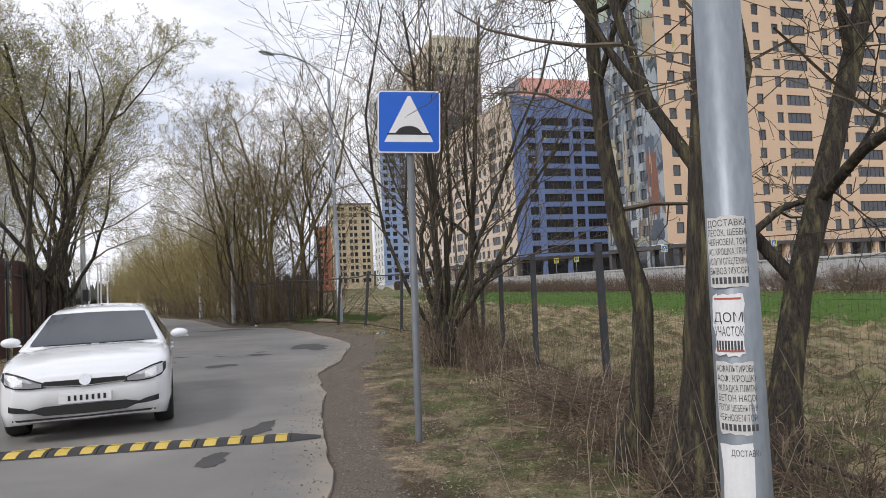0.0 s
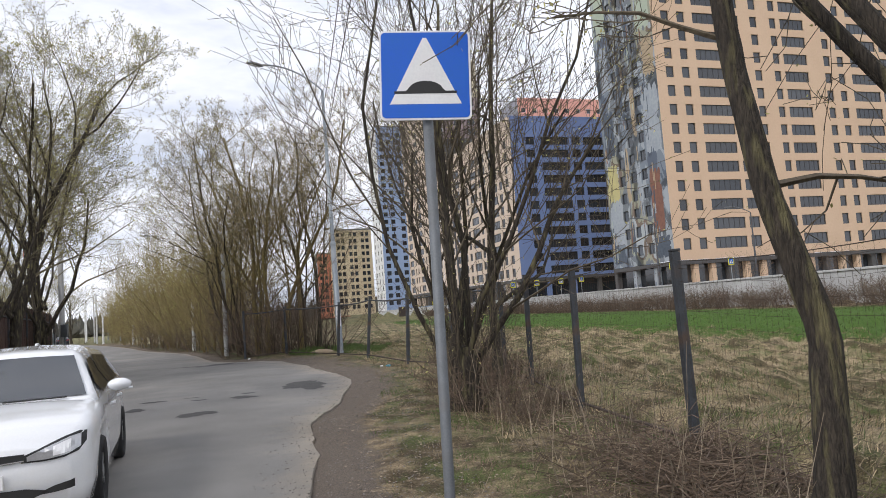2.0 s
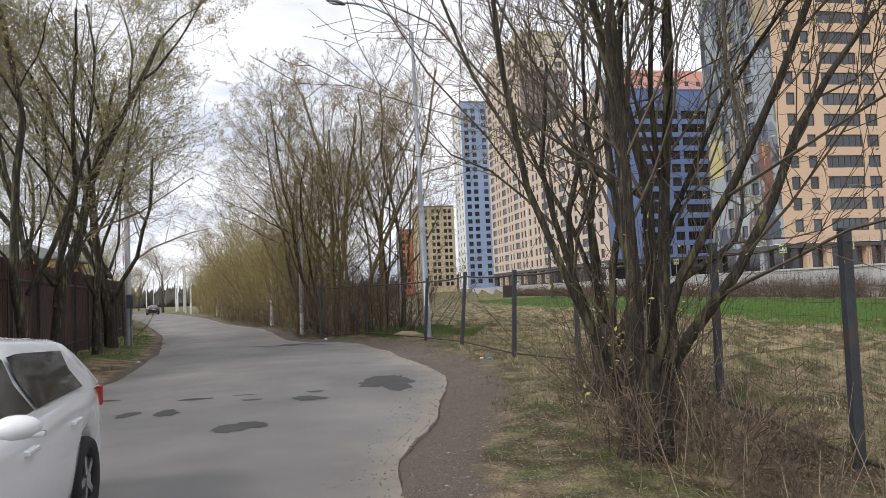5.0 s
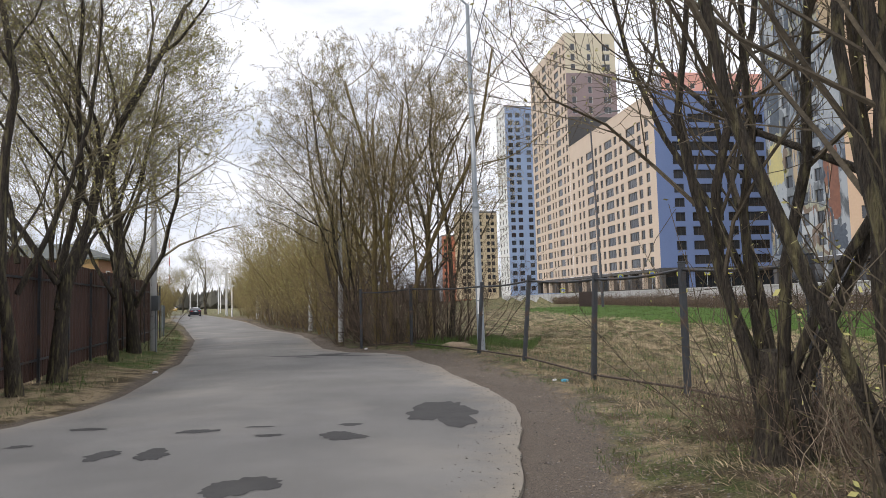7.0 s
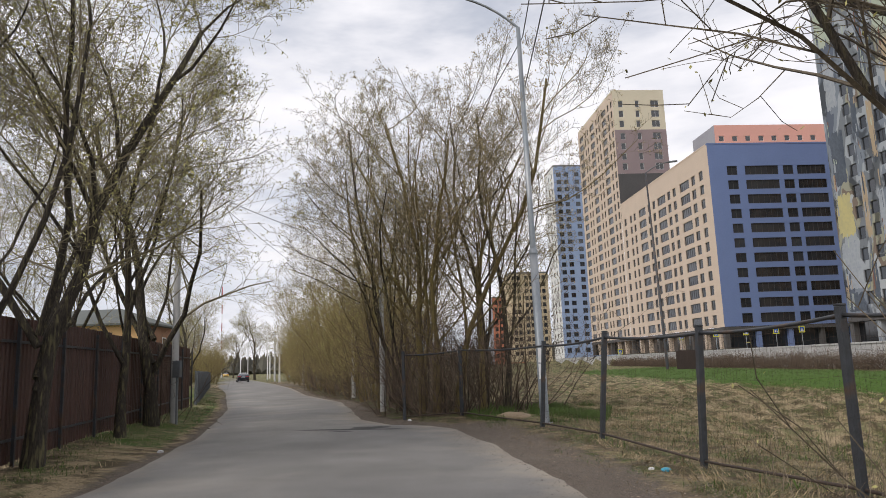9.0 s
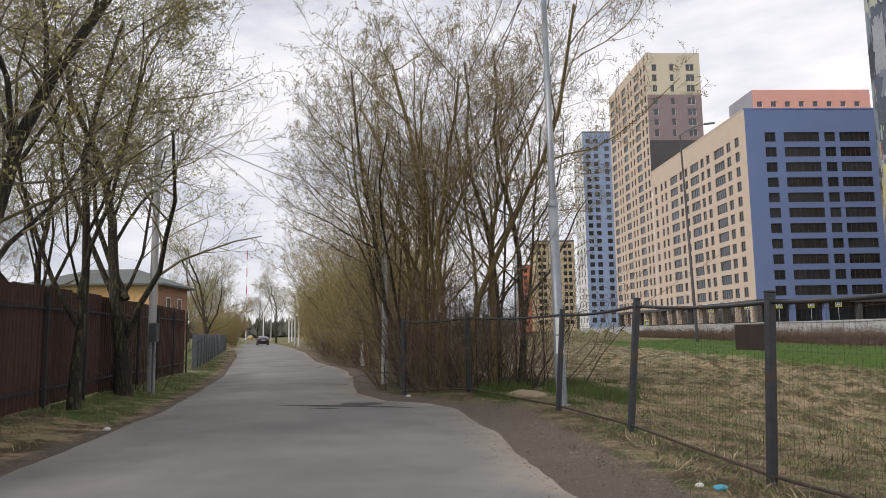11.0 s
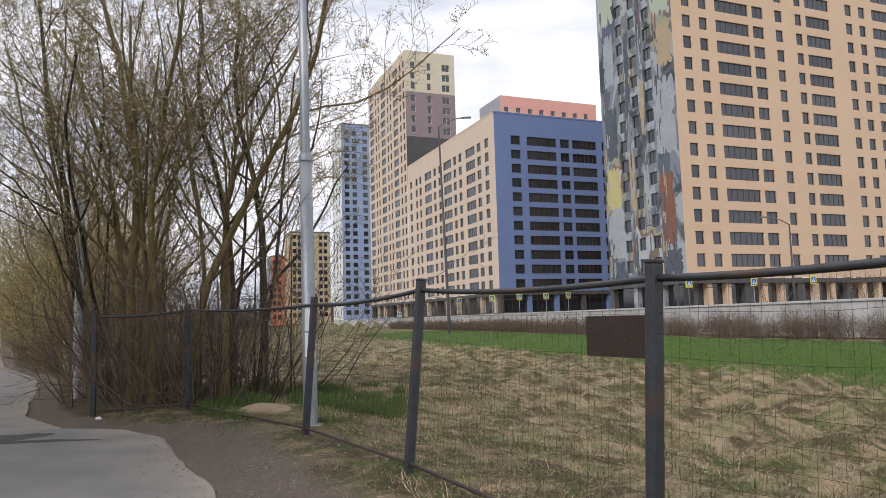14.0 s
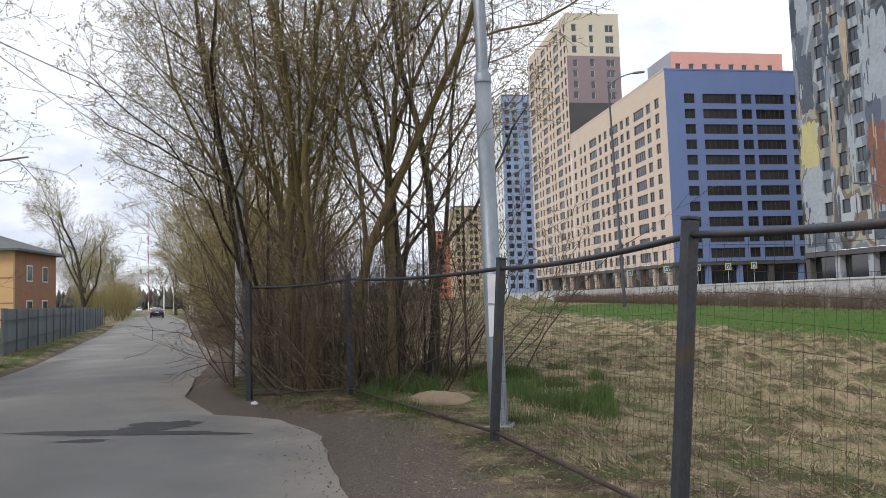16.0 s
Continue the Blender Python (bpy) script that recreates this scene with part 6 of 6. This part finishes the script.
    # wheels
    for ax in (ax_f, ax_r):
        for side in (-1, 1):
            wm = Matrix.Translation((side * (c["W"] - 0.115), ax, c["r"])) @ Matrix.Rotation(radians(90), 4, "Y")
            prof = [(0.20, -0.09), (c["r"] - 0.02, -0.11), (c["r"], -0.08), (c["r"], 0.08), (c["r"] - 0.02, 0.11), (0.20, 0.09)]
            vv = [(p * math.cos(a), p * math.sin(a), q) for a in np.linspace(0, 2 * math.pi, 32, False) for p, q in prof]
            ff = [(i * 6 + j, i * 6 + (j + 1) % 6, ((i + 1) % 32) * 6 + (j + 1) % 6, ((i + 1) % 32) * 6 + j) for i in range(32) for j in range(6)]
            wheel = new("wheel")
            wheel.parent, wheel.matrix_basis = ob, wm
            smooth(part("tyre", mesh_from("tyre", vv, ff), M["tyre"], wheel))
            bm = bmesh.new()
            bmesh.ops.create_cone(bm, cap_ends=False, segments=28, radius1=0.215, radius2=0.215, depth=0.16)
            bmesh.ops.create_cone(bm, cap_ends=True, segments=16, radius1=0.06, radius2=0.05, depth=0.05, matrix=Matrix.Translation((0, 0, side * 0.07)))
            for s in range(5):
                a = radians(72 * s)
                box(bm, -0.028, 0.028, 0.04, 0.212, side * 0.07 - 0.015, side * 0.07 + 0.015)
                bmesh.ops.rotate(bm, verts=bm.verts[-8:], cent=(0, 0, 0), matrix=Matrix.Rotation(a, 3, "Z"))
            part("rim", bm, M["rim"], wheel, "silver five-spoke rim")
            bm = bmesh.new()
            bmesh.ops.create_cone(bm, cap_ends=True, segments=24, radius1=0.21, radius2=0.21, depth=0.02, matrix=Matrix.Translation((0, 0, -side * 0.02)))
            part("brake_disc", bm, M["black"], wheel)
    # mirrors, handles
    for side in (-1, 1):
        bm = bmesh.new()
        bmesh.ops.create_uvsphere(bm, u_segments=12, v_segments=8, radius=1, matrix=Matrix.Translation((side * (c["W"] + 0.09), gy[4] - 0.42, 1.03)) @ Matrix.Diagonal((0.115, 0.075, 0.062, 1)))
        box(bm, side * (c["W"] + 0.09) - 0.12, side * (c["W"] + 0.09) + 0.12 - 0.1, gy[4] - 0.46, gy[4] - 0.40, 0.975, 1.0)
        smooth(part("wing_mirror", bm, M[paint], ob))
        for y in (0.05, -0.95):
            part("door_handle", box(bmesh.new(), side * c["W"] - 0.02, side * c["W"] + 0.022, y - 0.1, y + 0.1, 0.80, 0.83, 0.008), M[paint], ob)
    F, R = c["L"] / 2, -c["L"] / 2

    def bit(name, x, y, z, sx, sy, sz, material, label="", rz=0.0, ry=0.0, bev=0.012, parent=None):
        return part(name, box(bmesh.new(), -sx, sx, -sy, sy, -sz, sz, bev), M[material], parent or ob, label, Matrix.Translation((x, y, z)) @ Matrix.Rotation(radians(rz), 4, "Z") @ Matrix.Rotation(radians(ry), 4, "Y"))

    yy_ = np.linspace(0.9, ys[-1], 260)
    fine = list(zip(yy_, np.interp(yy_, ys, w), np.interp(yy_, ys, tp), np.interp(yy_, ys, bt)))

    def nose_y(x, z):
        """How far forward the body reaches at this width and height."""
        best = 0.9
        for y, ww, t, b in fine:
            if z < b or z > t:
                continue
            lim = ww * float(np.interp(z, (b, b + (t - b) * 0.25, b + (t - b) * 0.5, t - 0.11, t - 0.035, t), (0.95, 0.995, 1.0, 0.985, 0.95, 0.86)))
            if abs(x) <= lim:
                best = max(best, y)
        return best

    def skin(name, outline, lift, material, label="", parent=None, n=10, k=4):
        """A panel lying on the nose; outline: (x, low, high) stations."""
        vv, xs = [], np.linspace(outline[0][0], outline[-1][0], n)
        lo = np.interp(xs, [q[0] for q in outline], [q[1] for q in outline])
        hi = np.interp(xs, [q[0] for q in outline], [q[2] for q in outline])
        for x, a, b in zip(xs, lo, hi):
            for q in range(k):
                z = a + (b - a) * q / (k - 1)
                vv.append((x, nose_y(x, z) + lift, z))
        m0 = len(vv)
        vv += [(x, y - lift - 0.03, z) for x, y, z in vv]
        ff = [(i * k + q, (i + 1) * k + q, (i + 1) * k + q + 1, i * k + q + 1) for i in range(n - 1) for q in range(k - 1)]
        rim = [i * k for i in range(n)] + [(n - 1) * k + q for q in range(1, k)] + [i * k + k - 1 for i in range(n - 2, -1, -1)] + [q for q in range(k - 2, 0, -1)]
        ff += [(rim[i], rim[(i + 1) % len(rim)], m0 + rim[(i + 1) % len(rim)], m0 + rim[i]) for i in range(len(rim))]
        bm = bmesh.new()
        bm.from_mesh(mesh_from("panel", vv, ff))
        bmesh.ops.recalc_face_normals(bm, faces=bm.faces)
        return part(name, bm, M[material], parent or ob, label)

    for side in (-1, 1):
        shape = [(0.38, 0.60, 0.645), (0.52, 0.595, 0.70), (0.66, 0.605, 0.755), (0.78, 0.64, 0.785), (0.82, 0.70, 0.775)]
        inner = [(0.42, 0.61, 0.645), (0.56, 0.61, 0.70), (0.70, 0.63, 0.75), (0.785, 0.67, 0.765)]
        lamp = [(0.60, 0.63, 0.70), (0.72, 0.65, 0.74)]
        fog = [(0.50, 0.345, 0.36), (0.60, 0.35, 0.40), (0.74, 0.37, 0.43)]
        flip = lambda st: [(side * x, a, b) for x, a, b in st][::side]
        h = skin("headlight", flip(shape), 0.018, "black", "swept clear headlight in a dark housing")
        skin("lens", flip(inner), 0.026, "rim", "silvery headlight reflector", h)
        skin("lamp", flip(lamp), 0.033, "signwhite", "bright daytime lamp", h)
        skin("fog_light", flip(fog), 0.014, "black", "dark fog light recess")
    skin("grille", [(-0.40, 0.61, 0.665), (0, 0.585, 0.665), (0.40, 0.61, 0.665)], 0.020, "black", "slim black grille", None, 16)
    skin("chrome_strip", [(-0.40, 0.612, 0.622), (0, 0.590, 0.600), (0.40, 0.612, 0.622)], 0.027, "chrome", "thin chrome strip", None, 16)
    skin("air_intake", [(-0.56, 0.365, 0.37), (-0.40, 0.305, 0.40), (0, 0.295, 0.40), (0.40, 0.305, 0.40), (0.56, 0.365, 0.37)], 0.014, "black", "wide black lower air intake", None, 22)
    skin("lower_lip", [(-0.70, 0.262, 0.282), (0, 0.258, 0.274), (0.70, 0.262, 0.282)], 0.014, "black", "thin black lower lip", None, 16)
    bm = bmesh.new()
    bmesh.ops.create_cone(bm, cap_ends=True, segments=24, radius1=0.065, radius2=0.06, depth=0.02)
    part("badge", bm, M["chrome"], ob, "round chrome badge", Matrix.Translation((0, F + 0.022, 0.66)) @ Matrix.Rotation(radians(-80), 4, "X"))
    for yy, zz, tilt in ((F + 0.022, 0.47, -6), (R - 0.03, 0.80 if kind == "sedan" else 0.62, 6)):
        pl = bit("number_plate", 0, yy, zz, 0.26, 0.008, 0.056, "signwhite", "white number plate", bev=0.004)
        out = 1 if yy > 0 else -1
        for q in range(7):
            bit("bar", -0.19 + q * 0.058, out * 0.0105, 0, 0.013, 0.0015, 0.028, "black", bev=0, parent=pl)
    # rear
    for side in (-1, 1):
        if kind == "sedan":
            bit("tail_light", side * 0.64, R + 0.075, 0.875, 0.25, 0.09, 0.062, "redlens", "red tail light", side * 17, 0, 0.03)
            bit("exhaust_tip", side * 0.56, R + 0.02, 0.30, 0.10, 0.05, 0.035, "chrome", "chrome exhaust tip")
        else:
            bit("tail_light", side * 0.68, R + 0.10, 0.86, 0.15, 0.09, 0.09, "redlens", "red tail light", side * 20, 0, 0.03)
        bit("reflector", side * 0.66, R + 0.06, 0.44, 0.10, 0.06, 0.014, "redlens", "", side * 14)
    bit("rear_bumper_trim", 0, R + 0.02, 0.33, 0.55, 0.05, 0.05, "black", "black lower bumper trim")
    bit("shark_fin", 0, -1.1, zmax + 0.005, 0.015, 0.07, 0.03, paint)
    bm = bmesh.new()
    bmesh.ops.create_cone(bm, cap_ends=True, segments=20, radius1=0.045, radius2=0.04, depth=0.02)
    part("badge", bm, M["chrome"], ob, "round rear badge", Matrix.Translation((0, R + 0.012, 0.97)) @ Matrix.Rotation(radians(70), 4, "X"))
    for side in (-1, 1):
        bit("wiper", side * 0.3, gy[4] - 0.03, 0.985, 0.26, 0.008, 0.006, "black", bev=0.002)
    return ob


def heading(x, y, dx, dy, z=0.03):
    return Matrix.Translation((x, y, z)) @ Matrix.Rotation(math.atan2(dy, dx) - math.pi / 2, 4, "Z") @ Matrix.Diagonal((1.06, 1.06, 1.06, 1))


car("hatch", "carwhite", heading(-4.98, 9.68, 0.367, -0.93, 0.045), "white compact hatchback driving along the asphalt road")
car("sedan", "carblue", heading(-66, 121, -0.54, 0.84), "dark blue sedan driving away along the road")
car("hatch", "carwhite", heading(-151, 246, 0.54, -0.84), "distant white hatchback on the road")
car("sedan", "caryellow", heading(-142, 240, -0.54, 0.84), "distant yellow car at the road side")

# ---- grass, litter, stones ----


def scatter_blades(name, pts, hmin, hmax, wid, lean, material, label, seed, flow=False):
    rg = np.random.RandomState(seed)
    n = len(pts)
    z = land(pts[:, 0], pts[:, 1])
    base = np.c_[pts, z - 0.01]
    a, ln = rg.uniform(0, 6.283, n), np.abs(rg.normal(lean, 0.35, n))
    if flow:
        x, y = pts[:, 0], pts[:, 1]
        a = 2.2 * np.sin(x * 0.9 + 1.4 * np.sin(y * 0.7)) + 1.6 * np.sin(y * 1.1 + 0.8 * x) + rg.normal(0, 0.55, n)
    h = rg.uniform(hmin, hmax, n)
    up = np.stack([np.cos(a) * np.sin(ln), np.sin(a) * np.sin(ln), np.abs(np.cos(ln)) + 0.06], 1)
    b = rg.uniform(0, 6.283, n)
    sd = np.stack([np.cos(b), np.sin(b), np.zeros(n)], 1) * wid * rg.uniform(0.6, 1.4, n)[:, None]
    mid = base + up * h[:, None] * 0.55
    up2 = up * 1.0
    up2[:, 2] -= 0.35
    tip = mid + up2 * h[:, None] * 0.5
    v = np.stack([base - sd, base + sd, mid + sd * 0.7, mid - sd * 0.7, tip], 1).reshape(-1, 3)
    k = np.arange(n) * 5
    f = [q for r in zip(np.stack([k, k + 1, k + 2, k + 3], 1).tolist(), np.stack([k + 3, k + 2, k + 4], 1).tolist()) for q in r]
    tagged(part(name, mesh_from(name, v.tolist(), f), material), label, "grass", kind="stuff")


def sample(n, x0, x1, y0, y1, keep, seed, patch=0.0, freq=0.5):
    rg = np.random.RandomState(seed)
    p = np.c_[rg.uniform(x0, x1, n), rg.uniform(y0, y1, n)]
    x, y = p[:, 0], p[:, 1]
    ok = keep(x, y)
    if patch:
        q = np.sin(x * freq * 2.1 + 1.7 * np.sin(y * freq)) * np.sin(y * freq * 1.7 + np.sin(x * freq * 1.3) * 2) + 0.5 * np.sin(x * freq * 5.3 + y * freq * 3.1)
        ok &= q > patch + rg.uniform(-0.35, 0.35, n)
    return p[ok]


def verge(x, y):
    return (x - edge_x(y, ER) > 0.75) & (off_wall(x, y) < -38)


def field(x, y):
    d = off_wall(x, y)
    return (d > -45.5) & (d < -24) & (x - edge_x(y, ER) > 1.5)


scatter_blades("dry_grass", sample(90000, -9, 6, 2, 36, verge, 1), 0.04, 0.17, 0.0035, 1.15, M["oldstraw"], "matted dry straw-coloured grass on the verge", 1)
scatter_blades("green_grass", sample(130000, -9, 6, 2, 36, verge, 2, 0.4, 0.9), 0.04, 0.13, 0.003, 0.5, M["green"], "fresh green grass tufts on the verge", 2)
scatter_blades("dry_grass", sample(560000, -5, 30, 4, 60, field, 3, -0.15, 1.6), 0.06, 0.22, 0.0045, 1.25, M["straw"], "tall pale dry grass matted in the field beyond the fence", 3, True)
scatter_blades("stubble", sample(120000, -5, 30, 4, 60, field, 14), 0.05, 0.20, 0.006, 0.8, M["stubble"], "brown and olive stubble between the dry grass of the field", 14)
scatter_blades("green_grass", sample(120000, -8, 30, 4, 75, field, 4, 0.55, 1.0), 0.06, 0.2, 0.006, 0.5, M["green"], "green grass patches in the dry field", 4)
scatter_blades("green_grass", sample(110000, -25, 40, 20, 130, lambda x, y: (off_wall(x, y) > -27) & (off_wall(x, y) < -6), 5), 0.08, 0.2, 0.014, 0.5, M["green"], "bright green grass strip below the hedge", 5)
scatter_blades("green_grass", sample(60000, -7.5, -3.2, 31.0, 38, lambda x, y: x - edge_x(y, ER) > 1.8, 6, 0.1, 0.8), 0.08, 0.3, 0.004, 0.35, M["green"], "fresh green grass round the lamp post", 6)
scatter_blades("green_grass", sample(70000, -30, -10, 14, 60, lambda x, y: (edge_x(y, EL) - x > 0.7) & (edge_x(y, EL) - x < 3.2), 7, 0.2, 0.6), 0.05, 0.16, 0.006, 0.5, M["green"], "short green grass before the metal fences", 7)
scatter_blades("dry_grass", sample(60000, -30, -10, 14, 60, lambda x, y: (edge_x(y, EL) - x > 0.5) & (edge_x(y, EL) - x < 3.2), 8), 0.05, 0.2, 0.005, 1.0, M["straw"], "dry grass and leaves before the metal fences", 8)


def scatter_bits(name, pts, smin, smax, material, label, seed, flat=True, category="litter"):
    rg = np.random.RandomState(seed)
    v, f = [], []
    zz = np.where(pts[:, 0] < edge_x(pts[:, 1], ER), road_z(pts[:, 0], pts[:, 1]), land(pts[:, 0], pts[:, 1]))
    for (x, y), z in zip(pts, zz):
        s, a = rg.uniform(smin, smax), rg.uniform(0, 6.28)
        o = len(v)
        if flat:
            for k in range(4):
                q = a + k * 1.571 + rg.uniform(-0.3, 0.3)
                r = s * rg.uniform(0.5, 1.0)
                v.append((x + math.cos(q) * r, y + math.sin(q) * r * 0.6, z + 0.008 + rg.uniform(0, s * 0.5)))
            f.append((o, o + 1, o + 2, o + 3))
        else:
            for k in range(4):
                q = a + k * 1.571
                v.append((x + math.cos(q) * s * rg.uniform(0.6, 1), y + math.sin(q) * s * rg.uniform(0.6, 1), z + s * 0.2))
            v.append((x, y, z + s * rg.uniform(0.5, 0.8)))
            v.append((x, y, z - s * 0.4))
            for k in range(4):
                f += [(o + k, o + (k + 1) % 4, o + 4), (o + (k + 1) % 4, o + k, o + 5)]
    tagged(part(name, mesh_from(name, v, f), material), label, category, kind="stuff")


gravel_area = lambda x, y: (x - edge_x(y, ER) < 1.7) & (x - edge_x(y, ER) > -0.9 * ((x * 37.7 + y * 91.3) % 1.0) ** 3)
scatter_bits("gravel", sample(70000, -9, 1.5, 1, 34, gravel_area, 11), 0.004, 0.018, M["stone"], "loose gravel on the dirt shoulder of the road", 11, False, "gravel")
scatter_bits("dead_leaves", sample(46000, -9, 4, 1, 36, lambda x, y: (x - edge_x(y, ER) > 0.35) & (off_wall(x, y) < -40), 12), 0.008, 0.032, M["litter"], "dead leaves and wood chips on the ground", 12)
scatter_bits("dead_leaves", sample(9000, -24, -9, 12, 45, lambda x, y: (edge_x(y, EL) - x > 0.0) & (edge_x(y, EL) - x < 3.0), 13), 0.015, 0.05, M["litter"], "dead leaves before the brown fence", 13)


def brush_pile():
    rg = np.random.RandomState(17)
    t, pale = Tubes(), Tubes()
    for q in range(1500):
        y = rg.uniform(4.2, 13.5) if q % 3 == 0 else rg.normal(8.0, 0.8)
        x = np.interp(y, (4, 9, 13.5), (1.9, 1.65, 1.2)) + rg.normal(0.1, 0.5 if q % 3 == 0 else 0.42)
        a, ln = rg.uniform(0, 6.28), rg.uniform(0.2, 0.8)
        z = gz(x, y) + abs(rg.normal(0.02, 0.06 if q % 3 == 0 else 0.15))
        up = rg.uniform(-0.05, 0.45)
        p = np.array((x, y, z))
        d = np.array((math.cos(a), math.sin(a), up))
        (pale if q % 14 == 0 else t).add([p, p + d * ln * 0.5 + rg.normal(0, 0.05, 3), p + d * ln + rg.normal(0, 0.08, 3)], [0.005, 0.004, 0.0018], 3, False)
    tagged(part("brushwood", t.mesh("brushwood"), M["brush"]), "heap of fallen brown twigs along the fence", "brushwood", kind="stuff")
    tagged(part("brushwood", pale.mesh("brushwood"), M["palestem"]), "pale broken stalks among the fallen twigs", "brushwood", kind="stuff")


brush_pile()


def dry_stalks():
    rg = np.random.RandomState(23)
    t = Tubes()
    for _ in range(420):
        y = rg.uniform(3.5, 22)
        x = np.interp(y, (3.5, 9, 13.5, 19, 22), (2.0, 1.4, 0.9, 0.5, -0.6)) + rg.normal(0, 0.6)
        if x < edge_x(y, ER) + 1.4:
            continue
        h = rg.uniform(0.25, 1.15)
        p = np.array((x, y, gz(x, y) - 0.02))
        d = np.array((rg.normal(0, 0.22), rg.normal(0, 0.22), 1.0))
        q = p + d * h * 0.6
        e = q + (d + rg.normal(0, 0.25, 3)) * h * 0.4
        t.add([p, q, e], [0.004, 0.0032, 0.0016], 3, False)
    tagged(part("dry_stalks", t.mesh("dry_stalks"), M["palestem"]), "upright dry weed stalks beside the wire fence", "weeds", kind="stuff")


dry_stalks()


def bag(x, y, s, seed, material, label):
    rg = np.random.RandomState(seed)
    bm = bmesh.new()
    bmesh.ops.create_icosphere(bm, subdivisions=3, radius=s)
    for v in bm.verts:
        q = 1 + 0.35 * noise.noise(v.co * (9 / (s * 9) * 0.9) + Vector((seed, 0, 0))) + 0.12 * noise.noise(v.co * 60)
        v.co = Vector((v.co.x * q * 1.3, v.co.y * q, max(v.co.z * q * 0.7, -s * 0.5)))
    ob = part("plastic_bag", bm, M[material])
    ob.matrix_basis = Matrix.Translation((x, y, gz(x, y) + s * 0.45))
    tagged(ob, label, "litter")


bag(-2.15, 23.05, 0.055, 1, "cyan", "crumpled cyan plastic bag by the fence post")
bag(-2.36, 23.15, 0.034, 5, "signwhite", "crumpled white paper scrap by the fence")
bag(-9.2, 33.2, 0.05, 7, "signwhite", "small white paper scrap on the verge")
bag(-13.2, 26.6, 0.06, 9, "signwhite", "small white paper scrap in the grass")
bag(-17.6, 37.2, 0.06, 11, "signwhite", "small white paper scrap in the grass")


def mound():
    bm = bmesh.new()
    bmesh.ops.create_uvsphere(bm, u_segments=28, v_segments=14, radius=1)
    for v in bm.verts:
        q = 1 + 0.18 * noise.noise(v.co * 2.3) + 0.07 * noise.noise(v.co * 9)
        v.co = Vector((v.co.x * 0.58 * q, v.co.y * 0.36 * q, v.co.z * 0.15 * q))
    ob = smooth(part("earth_mound", bm, mat("dry_earth", (0.36, 0.28, 0.19), (0.24, 0.18, 0.12), 4, 0.95, 0.8, fine=40)))
    ob.matrix_basis = Matrix.Translation((-5.95, 33.0, gz(-5.95, 33.0) + 0.02)) @ Matrix.Rotation(radians(-30), 4, "Z")
    tagged(ob, "low mound of dry earth and straw beside the lamp post", "mound")


mound()
